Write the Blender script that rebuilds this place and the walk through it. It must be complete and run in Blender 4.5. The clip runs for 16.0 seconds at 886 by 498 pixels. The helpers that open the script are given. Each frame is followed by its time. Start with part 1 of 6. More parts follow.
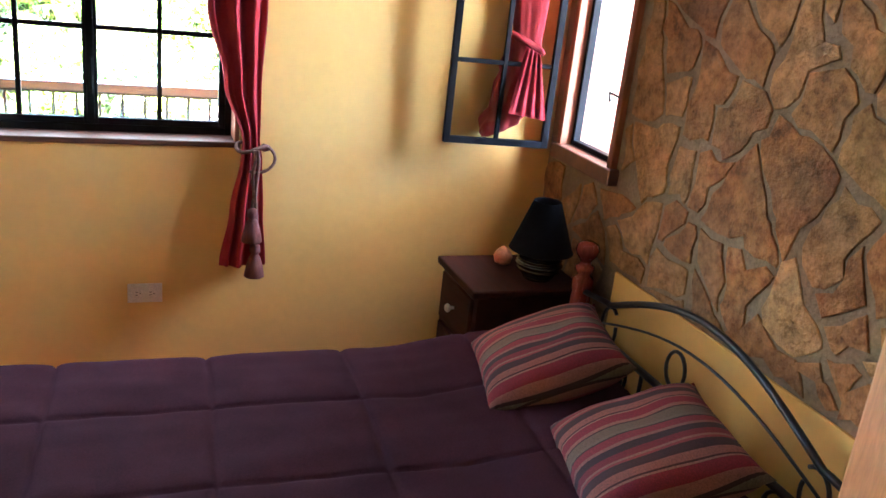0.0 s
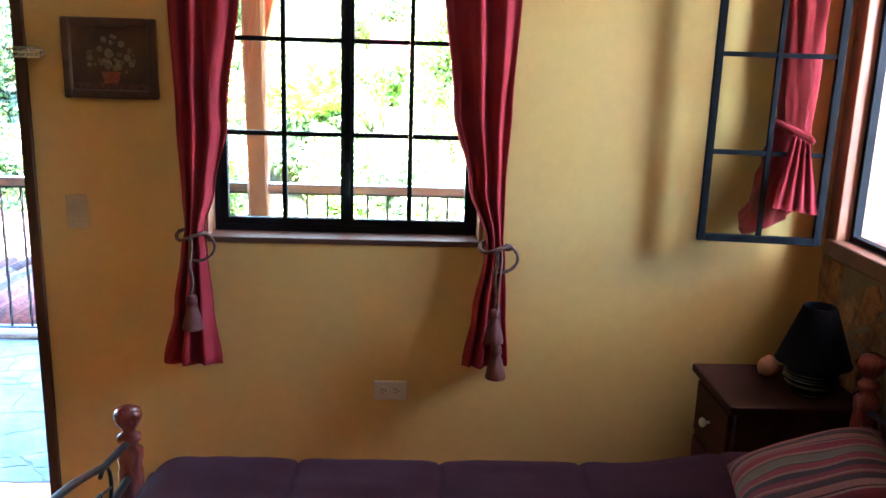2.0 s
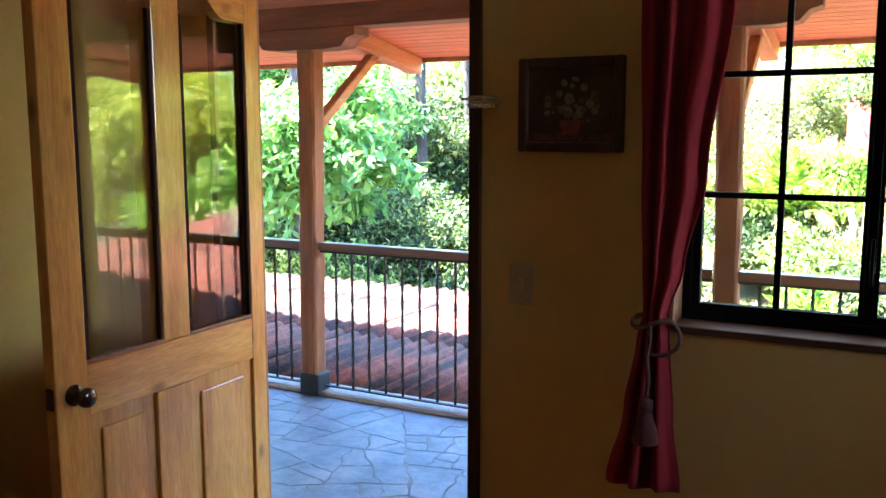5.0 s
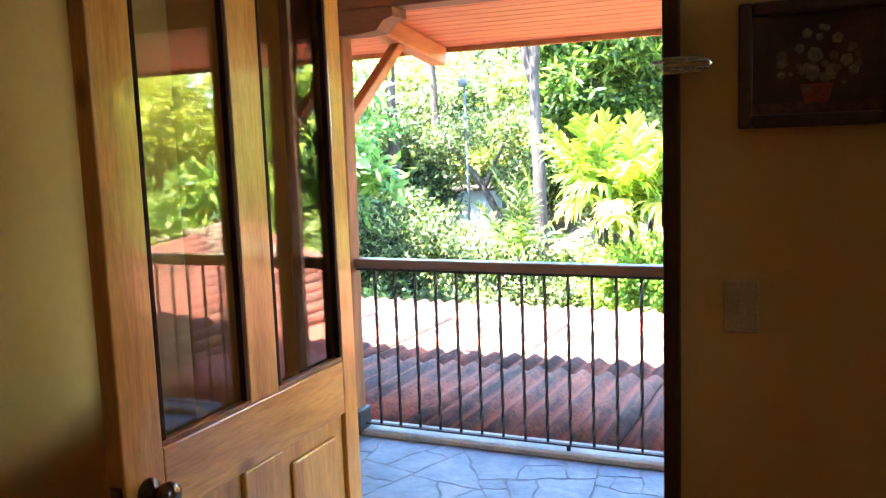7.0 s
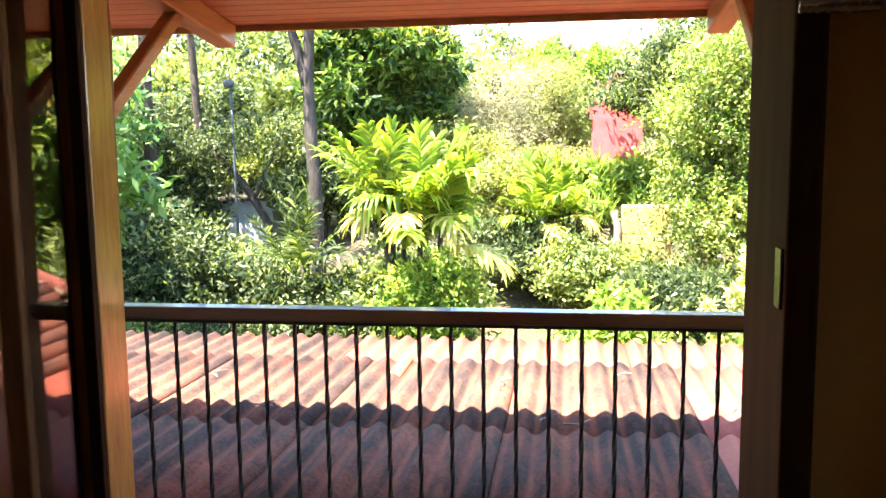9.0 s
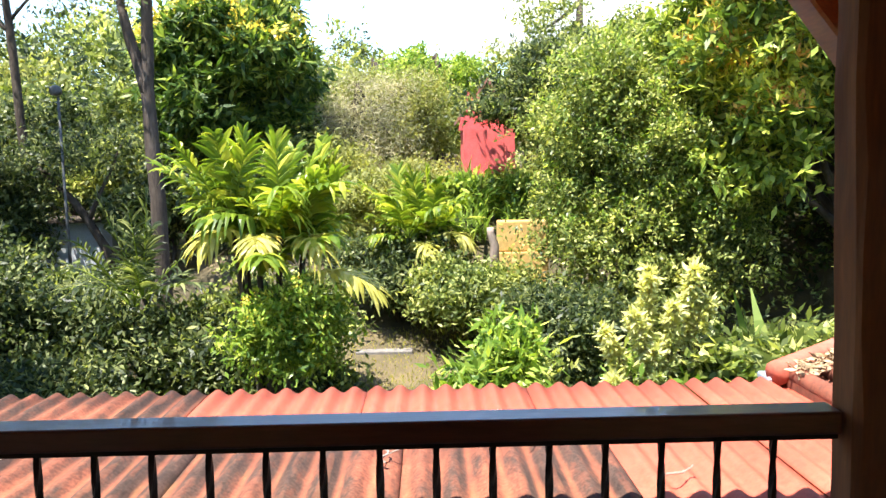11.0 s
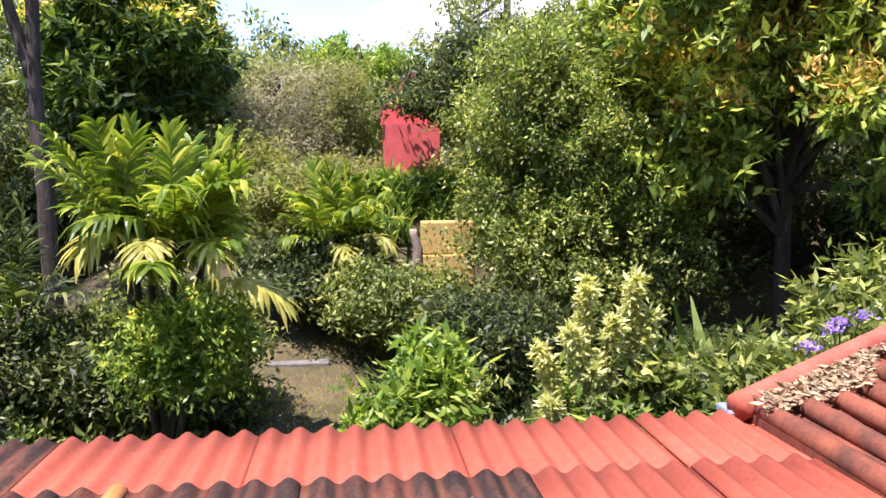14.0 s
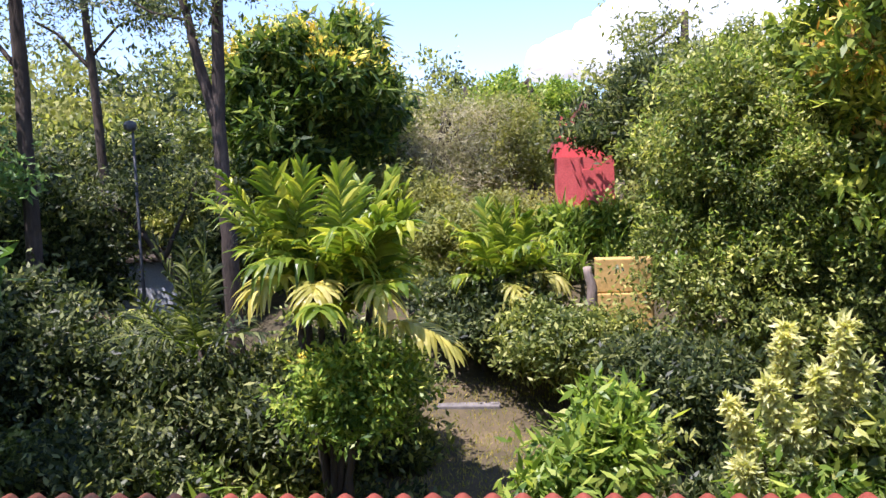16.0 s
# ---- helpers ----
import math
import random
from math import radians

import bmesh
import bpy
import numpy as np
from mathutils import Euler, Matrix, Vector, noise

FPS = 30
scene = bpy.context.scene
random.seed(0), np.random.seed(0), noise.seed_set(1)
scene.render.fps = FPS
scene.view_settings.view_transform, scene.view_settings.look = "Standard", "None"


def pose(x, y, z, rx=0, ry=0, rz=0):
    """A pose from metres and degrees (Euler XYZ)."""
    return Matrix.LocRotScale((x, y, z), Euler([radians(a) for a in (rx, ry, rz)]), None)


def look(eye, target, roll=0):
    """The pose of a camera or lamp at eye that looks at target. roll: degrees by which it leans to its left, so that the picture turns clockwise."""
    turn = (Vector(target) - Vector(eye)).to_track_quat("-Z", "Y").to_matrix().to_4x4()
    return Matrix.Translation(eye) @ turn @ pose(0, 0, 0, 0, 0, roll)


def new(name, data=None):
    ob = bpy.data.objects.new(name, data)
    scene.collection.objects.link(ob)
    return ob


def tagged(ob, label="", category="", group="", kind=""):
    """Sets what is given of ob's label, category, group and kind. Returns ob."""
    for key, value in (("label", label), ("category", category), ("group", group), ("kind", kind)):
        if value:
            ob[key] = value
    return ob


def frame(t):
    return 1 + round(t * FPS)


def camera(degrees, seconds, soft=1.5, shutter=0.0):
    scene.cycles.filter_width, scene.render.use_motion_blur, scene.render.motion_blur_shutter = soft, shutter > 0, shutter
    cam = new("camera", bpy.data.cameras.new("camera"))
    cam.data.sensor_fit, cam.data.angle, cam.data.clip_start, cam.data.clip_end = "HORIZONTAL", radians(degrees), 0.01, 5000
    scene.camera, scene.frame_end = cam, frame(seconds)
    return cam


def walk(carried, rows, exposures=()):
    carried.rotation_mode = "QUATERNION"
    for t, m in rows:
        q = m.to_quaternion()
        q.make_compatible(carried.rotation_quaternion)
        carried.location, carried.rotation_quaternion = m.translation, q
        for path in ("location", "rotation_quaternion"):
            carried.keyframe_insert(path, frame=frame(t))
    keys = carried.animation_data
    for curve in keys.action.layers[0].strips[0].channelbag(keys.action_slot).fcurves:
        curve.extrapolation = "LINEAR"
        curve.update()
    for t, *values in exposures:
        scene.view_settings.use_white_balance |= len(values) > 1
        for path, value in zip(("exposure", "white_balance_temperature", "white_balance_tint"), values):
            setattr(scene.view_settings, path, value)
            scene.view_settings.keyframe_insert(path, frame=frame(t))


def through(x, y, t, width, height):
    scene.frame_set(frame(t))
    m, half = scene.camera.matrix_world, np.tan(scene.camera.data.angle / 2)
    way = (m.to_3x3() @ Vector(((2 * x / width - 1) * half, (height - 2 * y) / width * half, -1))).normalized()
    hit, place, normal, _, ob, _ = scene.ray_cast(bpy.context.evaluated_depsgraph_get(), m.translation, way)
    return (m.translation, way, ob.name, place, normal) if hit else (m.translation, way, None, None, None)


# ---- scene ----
cam = camera(54.6, 16.0)
PATH = [
    (0, (0.558, -2.975, 1.711), (1.252, -1.21, 1.076), 6.4),
    (0.5, (0.584, -2.957, 1.694), (1.152, -1.15, 1.051), 5.8),
    (1, (0.616, -2.917, 1.71), (1.023, -1.059, 1.092), 4.7),
    (1.5, (0.649, -2.901, 1.708), (0.906, -0.995, 1.158), 3.3),
    (2, (0.674, -2.875, 1.712), (0.755, -0.933, 1.241), 1.8),
    (2.5, (0.655, -2.854, 1.705), (0.531, -0.893, 1.336), 0.4),
    (3, (0.643, -2.795, 1.68), (0.358, -0.845, 1.337), 0.0),
    (3.5, (0.575, -2.683, 1.673), (0.202, -0.747, 1.335), 0.1),
    (4, (0.516, -2.554, 1.655), (-0.003, -0.645, 1.359), 0.3),
    (4.5, (0.487, -2.406, 1.539), (-0.302, -0.588, 1.267), 0.5),
    (4.7, (0.489, -2.348, 1.546), (-0.399, -0.576, 1.277), 0.6),
    (6.8, (-0.164, -1.944, 1.497), (-1.082, -0.185, 1.248), -1.6),
    (7, (-0.278, -1.924, 1.495), (-1.088, -0.113, 1.246), -2.1),
    (7.5, (-0.476, -1.854, 1.492), (-1.032, 0.046, 1.206), -2.4),
    (8, (-0.598, -1.644, 1.482), (-1.047, 0.281, 1.18), -1.3),
    (8.5, (-0.721, -1.37, 1.491), (-1.12, 0.57, 1.215), -1.0),
    (9, (-0.848, -1.017, 1.483), (-1.131, 0.948, 1.241), -0.7),
    (9.5, (-0.902, -0.696, 1.45), (-1.111, 1.278, 1.203), -0.2),
    (10.1, (-1.033, -0.334, 1.529), (-1.129, 1.645, 1.257), -0.2),
    (10.2, (-1.023, -0.274, 1.469), (-1.116, 1.713, 1.26), -0.5),
    (12.3, (-1.023, 0.708, 1.408), (-0.764, 2.68, 1.192), 0.2),
    (12.5, (-1.031, 0.715, 1.415), (-0.767, 2.684, 1.185), 0.3),
    (13, (-0.956, 0.846, 1.407), (-0.745, 2.819, 1.158), 0.7),
    (13.5, (-0.924, 0.985, 1.406), (-0.748, 2.962, 1.163), 0.6),
    (14, (-0.909, 1.173, 1.418), (-0.703, 3.15, 1.198), -0.5),
    (14.5, (-0.862, 1.346, 1.417), (-0.654, 3.326, 1.227), -0.5),
    (15, (-0.813, 1.474, 1.436), (-0.742, 3.466, 1.274), -0.2),
    (15.5, (-0.848, 1.554, 1.448), (-0.916, 3.548, 1.301), -1.1),
    (16, (-0.866, 1.605, 1.455), (-1.061, 3.591, 1.32), -2.0),
]
walk(cam, [(t, look(eye, target, roll)) for t, eye, target, roll in PATH], [(0, 7.6, 5050, 12), (1.5, 7.5, 5000, 10), (2.0, 6.85, 4700, 6), (2.5, 6.05, 4700, 5), (3.0, 5.1, 4800, 8), (4.7, 4.8, 5100, 8), (6.8, 5.0, 5700, 8), (7.6, 4.65, 5800, 9), (8.0, 4.3, 5900, 10), (8.5, 3.85, 6100, 10), (9.0, 3.4, 6300, 10), (9.6, 2.75, 6500, 10), (10.2, 2.35, 6400, 10), (12.3, 1.65, 6200, 17), (16, 1.2, 5850, 29)])

# world, sun, window light
SUN_TO = Vector((0.42, 0.41, -1.45)).normalized()
world = bpy.data.worlds.new("sky")
world.use_nodes = True
scene.world = world
wn = world.node_tree.nodes
sky = wn.new("ShaderNodeTexSky")
sky.sky_type = "NISHITA"
sky.sun_disc = False
sky.sun_elevation = math.asin(-SUN_TO.z)
sky.sun_rotation = math.atan2(-SUN_TO.x, -SUN_TO.y)
sky.dust_density = 0.15
sky.ozone_density = 2.0
world.node_tree.links.new(sky.outputs[0], wn["Background"].inputs[0])
wn["Background"].inputs[1].default_value = 0.13


def lamp(name, kind, energy, color, matrix, **more):
    data = bpy.data.lights.new(name, kind)
    data.energy, data.color = energy, color
    if kind == "SUN":
        data.angle = radians(0.5)
    else:
        data.shape, data.size, data.size_y = "RECTANGLE", more["size"], more["size_y"]
    ob = new(name, data)
    ob.matrix_world = matrix
    return ob


lamp("sun", "SUN", 5.0, (1.0, 0.94, 0.84), look((0, -20, 40), Vector((0, -20, 40)) + SUN_TO))
# daylight entering through the window in the stone wall, the front window and the door
lamp("window_daylight", "AREA", 2.7, (1.0, 0.98, 0.93), look((3.0, -0.82, 2.1), (1.35, -0.05, 0.8)), size=1.6, size_y=1.2)
lamp("front_window_daylight", "AREA", 0.3, (0.96, 1.0, 0.95), look((0.455, 0.26, 1.7), (0.455, -3.9, 1.5)), size=0.85, size_y=1.2)

# ---- materials ----
MATS = {}


def nodes_of(name):
    m = bpy.data.materials.new(name)
    m.use_nodes = True
    MATS[name] = m
    nt = m.node_tree
    return m, nt, nt.nodes["Principled BSDF"]


def ramp(nt, stops, fac):
    r = nt.nodes.new("ShaderNodeValToRGB")
    while len(r.color_ramp.elements) < len(stops):
        r.color_ramp.elements.new(0.5)
    for e, (p, c) in zip(r.color_ramp.elements, stops):
        e.position, e.color = p, (*c, 1)
    nt.links.new(fac, r.inputs[0])
    return r.outputs[0]


def tex(nt, scale, detail=4.0, rough=0.55, coord="Object", stretch=None, kind="Noise"):
    tc = nt.nodes.new("ShaderNodeTexCoord")
    src = tc.outputs[coord]
    if stretch:
        mp = nt.nodes.new("ShaderNodeMapping")
        mp.inputs["Scale"].default_value = stretch
        nt.links.new(src, mp.inputs[0])
        src = mp.outputs[0]
    n = nt.nodes.new("ShaderNodeTex" + kind)
    n.inputs["Scale"].default_value = scale
    if kind == "Noise":
        n.inputs["Detail"].default_value = detail
        n.inputs["Roughness"].default_value = rough
    nt.links.new(src, n.inputs["Vector"])
    return n.outputs[0]


def mixc(nt, fac, a, b, mode="MIX"):
    m = nt.nodes.new("ShaderNodeMix")
    m.data_type, m.blend_type = "RGBA", mode
    for sock, v in ((m.inputs[0], fac), (m.inputs[6], a), (m.inputs[7], b)):
        if isinstance(v, (int, float)):
            sock.default_value = v
        elif isinstance(v, tuple):
            sock.default_value = (*v, 1)
        else:
            nt.links.new(v, sock)
    return m.outputs[2]


def bump(nt, bs, height, strength=0.3, dist=0.01):
    b = nt.nodes.new("ShaderNodeBump")
    b.inputs["Strength"].default_value = strength
    b.inputs["Distance"].default_value = dist
    nt.links.new(height, b.inputs["Height"])
    nt.links.new(b.outputs[0], bs.inputs["Normal"])


def surface(name, dark, mid, light, scale=6, fine=80, rough=0.7, metal=0.0, bump_s=0.25, dist=0.004, stretch=None, spec=0.4, vary=0.0, island=False, coat=0.0, grain_k=1.0):
    """Two scales of noise between three colours, fine relief, and a change from piece to piece."""
    m, nt, bs = nodes_of(name)
    big, small = tex(nt, scale, 5, 0.6, stretch=stretch), tex(nt, fine, 4, 0.6, stretch=stretch)
    col = ramp(nt, [(0.3, dark), (0.5, mid), (0.72, light)], big)
    grain = ramp(nt, [(0.3, (1 - 0.22 * grain_k,) * 3), (0.7, (1 + 0.12 * grain_k,) * 3)], small)
    col = mixc(nt, 1.0, col, grain, "MULTIPLY")
    if vary:
        if island:
            src = nt.nodes.new("ShaderNodeNewGeometry").outputs["Random Per Island"]
        else:
            src = nt.nodes.new("ShaderNodeObjectInfo").outputs["Random"]
        tone = ramp(nt, [(0.0, (1 - vary, 1 - vary, 1 - vary)), (1.0, (1 + vary, 1 + vary, 1 + vary))], src)
        col = mixc(nt, 1.0, col, tone, "MULTIPLY")
    nt.links.new(col, bs.inputs["Base Color"])
    r = nt.nodes.new("ShaderNodeMapRange")
    r.inputs["To Min"].default_value, r.inputs["To Max"].default_value = max(rough - 0.12, 0.05), min(rough + 0.12, 1)
    nt.links.new(small, r.inputs[0])
    nt.links.new(r.outputs[0], bs.inputs["Roughness"])
    bs.inputs["Metallic"].default_value = metal
    bs.inputs["Specular IOR Level"].default_value = spec
    bs.inputs["Coat Weight"].default_value = coat
    bump(nt, bs, small, bump_s, dist)
    return m


def wood(name, dark, mid, light, along="z", rough=0.45, scale=5.0, coat=0.0, vary=0.12):
    s = {"x": (0.12, 1, 1), "y": (1, 0.12, 1), "z": (1, 1, 0.12)}[along]
    return surface(name, dark, mid, light, scale=scale * 3, fine=scale * 26, rough=rough, stretch=s, bump_s=0.2, dist=0.002, vary=vary, coat=coat)


def leaf_mat(name, dark, mid, light, through=0.46, rough=0.5):
    m, nt, bs = nodes_of(name)
    geo = nt.nodes.new("ShaderNodeNewGeometry")
    big = tex(nt, 0.9, 3)
    col = ramp(nt, [(0.0, dark), (0.6, mid), (1.0, light)], geo.outputs["Random Per Island"])
    tone = ramp(nt, [(0.3, (0.58, 0.66, 0.6)), (0.7, (1.38, 1.3, 1.05))], big)
    col = mixc(nt, 1.0, col, tone, "MULTIPLY")
    nt.links.new(col, bs.inputs["Base Color"])
    bs.inputs["Roughness"].default_value = rough
    bs.inputs["Specular IOR Level"].default_value = 0.28
    tr = nt.nodes.new("ShaderNodeBsdfTranslucent")
    nt.links.new(mixc(nt, 1.0, col, (1.25, 1.3, 0.6), "MULTIPLY"), tr.inputs[0])
    mx = nt.nodes.new("ShaderNodeMixShader")
    mx.inputs[0].default_value = through
    nt.links.new(bs.outputs[0], mx.inputs[1])
    nt.links.new(tr.outputs[0], mx.inputs[2])
    nt.links.new(mx.outputs[0], nt.nodes["Material Output"].inputs[0])
    return m


def glass_mat(name, tint=(0.96, 0.98, 0.96)):
    m, nt, bs = nodes_of(name)
    tr = nt.nodes.new("ShaderNodeBsdfTransparent")
    tr.inputs[0].default_value = (*tint, 1)
    gl = nt.nodes.new("ShaderNodeBsdfGlossy")
    gl.inputs["Roughness"].default_value = 0.015
    lw = nt.nodes.new("ShaderNodeLayerWeight")
    lw.inputs[0].default_value = 0.5
    pw = nt.nodes.new("ShaderNodeMath")
    pw.operation = "POWER"
    pw.inputs[1].default_value = 3.2
    nt.links.new(lw.outputs["Facing"], pw.inputs[0])
    ma = nt.nodes.new("ShaderNodeMath")
    ma.operation = "MULTIPLY_ADD"
    ma.inputs[1].default_value, ma.inputs[2].default_value = 0.8, 0.045
    nt.links.new(pw.outputs[0], ma.inputs[0])
    mx = nt.nodes.new("ShaderNodeMixShader")
    nt.links.new(ma.outputs[0], mx.inputs[0])
    nt.links.new(tr.outputs[0], mx.inputs[1])
    nt.links.new(gl.outputs[0], mx.inputs[2])
    nt.links.new(mx.outputs[0], nt.nodes["Material Output"].inputs[0])
    return m


surface("plaster", (0.62, 0.385, 0.105), (0.66, 0.42, 0.122), (0.69, 0.445, 0.14), scale=1.6, fine=22, rough=0.75, bump_s=0.10, dist=0.008, spec=0.2, grain_k=0.2)
surface("mortar", (0.16, 0.115, 0.07), (0.21, 0.155, 0.095), (0.26, 0.195, 0.125), scale=8, fine=90, rough=0.95, bump_s=0.6, dist=0.01)
surface("outer_plaster", (0.55, 0.42, 0.25), (0.62, 0.48, 0.3), (0.68, 0.52, 0.33), scale=2, fine=50, rough=0.85)
surface("white_paint", (0.70, 0.68, 0.62), (0.78, 0.76, 0.70), (0.8, 0.79, 0.74), scale=3, fine=50, rough=0.6)
surface("floor_tile", (0.30, 0.10, 0.05), (0.38, 0.14, 0.07), (0.45, 0.18, 0.09), scale=5, fine=60, rough=0.4, vary=0.12)
surface("grout", (0.2, 0.17, 0.14), (0.26, 0.22, 0.18), (0.3, 0.26, 0.2), scale=9, fine=90, rough=0.9)
wood("pine", (0.46, 0.17, 0.03), (0.63, 0.285, 0.055), (0.7, 0.36, 0.08), rough=0.32, coat=0.25)
wood("pine_y", (0.46, 0.17, 0.03), (0.63, 0.285, 0.055), (0.7, 0.36, 0.08), along="y", rough=0.32, coat=0.25)
wood("frame_wood", (0.20, 0.07, 0.03), (0.28, 0.11, 0.05), (0.34, 0.14, 0.06), rough=0.5)
wood("sill_wood", (0.075, 0.028, 0.014), (0.105, 0.04, 0.02), (0.14, 0.055, 0.028), along="x", rough=0.5)
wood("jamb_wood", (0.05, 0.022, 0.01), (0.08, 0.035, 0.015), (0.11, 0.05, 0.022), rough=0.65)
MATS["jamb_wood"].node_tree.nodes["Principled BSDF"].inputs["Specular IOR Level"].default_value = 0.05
wood("post_wood", (0.12, 0.04, 0.012), (0.2, 0.075, 0.022), (0.28, 0.115, 0.036), rough=0.7)
wood("porch_wood", (0.22, 0.09, 0.035), (0.34, 0.15, 0.06), (0.42, 0.20, 0.08), rough=0.5)
wood("beam_wood", (0.10, 0.04, 0.02), (0.16, 0.065, 0.03), (0.22, 0.09, 0.04), along="x", rough=0.6)
wood("rafter_wood", (0.36, 0.15, 0.05), (0.48, 0.21, 0.08), (0.55, 0.26, 0.1), along="y", rough=0.5)
wood("ceiling_wood", (0.40, 0.14, 0.06), (0.50, 0.19, 0.085), (0.56, 0.23, 0.11), along="x", rough=0.5)
wood("rail_wood", (0.10, 0.04, 0.03), (0.15, 0.06, 0.04), (0.2, 0.085, 0.06), along="x", rough=0.38, coat=0.35)
wood("bed_wood", (0.10, 0.018, 0.012), (0.17, 0.03, 0.02), (0.22, 0.045, 0.03), rough=0.25, coat=0.4)
wood("stand_wood", (0.022, 0.008, 0.006), (0.04, 0.013, 0.009), (0.055, 0.017, 0.012), along="y", rough=0.6)
MATS["stand_wood"].node_tree.nodes["Principled BSDF"].inputs["Specular IOR Level"].default_value = 0.08
wood("wardrobe_wood", (0.42, 0.2, 0.09), (0.5, 0.26, 0.13), (0.56, 0.3, 0.16), rough=0.4)
surface("black_steel", (0.008, 0.009, 0.012), (0.014, 0.016, 0.02), (0.022, 0.024, 0.03), scale=8, fine=120, rough=0.35, metal=0.3, spec=0.5, bump_s=0.1)
surface("window_steel", (0.005, 0.005, 0.0055), (0.008, 0.008, 0.0088), (0.013, 0.013, 0.014), scale=8, fine=140, rough=0.7, spec=0.06, bump_s=0.15)
surface("rail_steel", (0.015, 0.012, 0.010), (0.028, 0.02, 0.016), (0.06, 0.035, 0.022), scale=20, fine=150, rough=0.6, metal=0.4)
surface("bright_metal", (0.35, 0.34, 0.32), (0.5, 0.48, 0.45), (0.6, 0.58, 0.55), scale=10, fine=200, rough=0.25, metal=1.0, bump_s=0.05)
surface("bronze", (0.05, 0.035, 0.025), (0.10, 0.075, 0.055), (0.16, 0.12, 0.09), scale=10, fine=200, rough=0.22, metal=1.0, bump_s=0.05)
surface("red_cloth", (0.20, 0.016, 0.020), (0.255, 0.022, 0.027), (0.31, 0.031, 0.036), scale=3, fine=350, rough=0.85, bump_s=0.3, dist=0.001, spec=0.07)
surface("cord", (0.07, 0.022, 0.018), (0.12, 0.05, 0.03), (0.2, 0.1, 0.055), scale=60, fine=300, rough=0.8)
surface("tassel", (0.065, 0.014, 0.014), (0.11, 0.026, 0.02), (0.16, 0.055, 0.036), scale=40, fine=300, rough=0.85, stretch=(1, 1, 0.1))
surface("quilt", (0.028, 0.011, 0.017), (0.036, 0.014, 0.022), (0.046, 0.019, 0.029), scale=3, fine=220, rough=0.85, bump_s=0.3, dist=0.002, spec=0.03)
surface("mattress", (0.5, 0.48, 0.45), (0.6, 0.58, 0.54), (0.68, 0.66, 0.62), scale=6, fine=200, rough=0.9)
surface("lamp_cloth", (0.003, 0.003, 0.005), (0.004, 0.004, 0.007), (0.007, 0.007, 0.010), scale=10, fine=300, rough=0.95, spec=0.1)
surface("lamp_ceramic", (0.006, 0.005, 0.006), (0.010, 0.008, 0.01), (0.016, 0.012, 0.014), scale=20, fine=60, rough=0.15, spec=0.6)
surface("plastic", (0.55, 0.50, 0.42), (0.62, 0.57, 0.48), (0.66, 0.6, 0.52), scale=10, fine=200, rough=0.4, bump_s=0.05)
surface("plastic_beige", (0.42, 0.31, 0.16), (0.47, 0.35, 0.18), (0.5, 0.38, 0.2), scale=10, fine=200, rough=0.5, bump_s=0.05, spec=0.15)
surface("slot", (0.04, 0.035, 0.03), (0.05, 0.04, 0.035), (0.06, 0.05, 0.04), rough=0.6)
surface("terracotta_egg", (0.3, 0.13, 0.06), (0.38, 0.17, 0.08), (0.45, 0.2, 0.1), scale=20, rough=0.6)
surface("knob_white", (0.7, 0.62, 0.5), (0.75, 0.68, 0.56), (0.8, 0.72, 0.6), scale=20, rough=0.2)
surface("picture_frame", (0.035, 0.014, 0.008), (0.06, 0.024, 0.012), (0.09, 0.036, 0.018), scale=14, fine=120, rough=0.35)
surface("canvas", (0.035, 0.015, 0.008), (0.07, 0.03, 0.014), (0.13, 0.06, 0.025), scale=7, fine=150, rough=0.5)
surface("petal", (0.12, 0.085, 0.045), (0.19, 0.14, 0.08), (0.27, 0.21, 0.12), scale=60, fine=200, rough=0.5, vary=0.3)
surface("pot_paint", (0.2, 0.04, 0.025), (0.28, 0.06, 0.035), (0.34, 0.08, 0.05), scale=40, rough=0.5)
surface("slate", (0.065, 0.09, 0.13), (0.125, 0.155, 0.2), (0.21, 0.225, 0.245), scale=5, fine=26, rough=0.5, vary=0.08, bump_s=0.4, dist=0.006)
surface("slate_joint", (0.07, 0.085, 0.11), (0.13, 0.145, 0.165), (0.22, 0.22, 0.22), scale=6, fine=80, rough=0.9)
surface("concrete", (0.25, 0.24, 0.22), (0.33, 0.32, 0.30), (0.42, 0.41, 0.38), scale=5, fine=60, rough=0.85)
surface("black_paint", (0.01, 0.01, 0.011), (0.017, 0.017, 0.018), (0.03, 0.03, 0.03), scale=10, rough=0.5)
surface("bark", (0.022, 0.016, 0.011), (0.055, 0.04, 0.029), (0.11, 0.085, 0.065), scale=6, fine=40, rough=0.95, stretch=(1, 1, 0.25), bump_s=0.8, dist=0.03)
surface("pale_bark", (0.14, 0.105, 0.08), (0.25, 0.19, 0.15), (0.38, 0.31, 0.25), scale=4, fine=40, rough=0.9, stretch=(1, 1, 0.3), bump_s=0.6, dist=0.02)
surface("ground", (0.045, 0.038, 0.018), (0.085, 0.066, 0.032), (0.16, 0.115, 0.06), scale=0.8, fine=9, rough=1.0, bump_s=0.6, dist=0.05)
surface("litter", (0.16, 0.09, 0.045), (0.34, 0.23, 0.12), (0.52, 0.4, 0.25), scale=30, fine=80, rough=0.9, vary=0.5, island=True)
surface("ochre_wall", (0.36, 0.22, 0.06), (0.5, 0.32, 0.10), (0.6, 0.4, 0.15), scale=3, fine=30, rough=0.9)
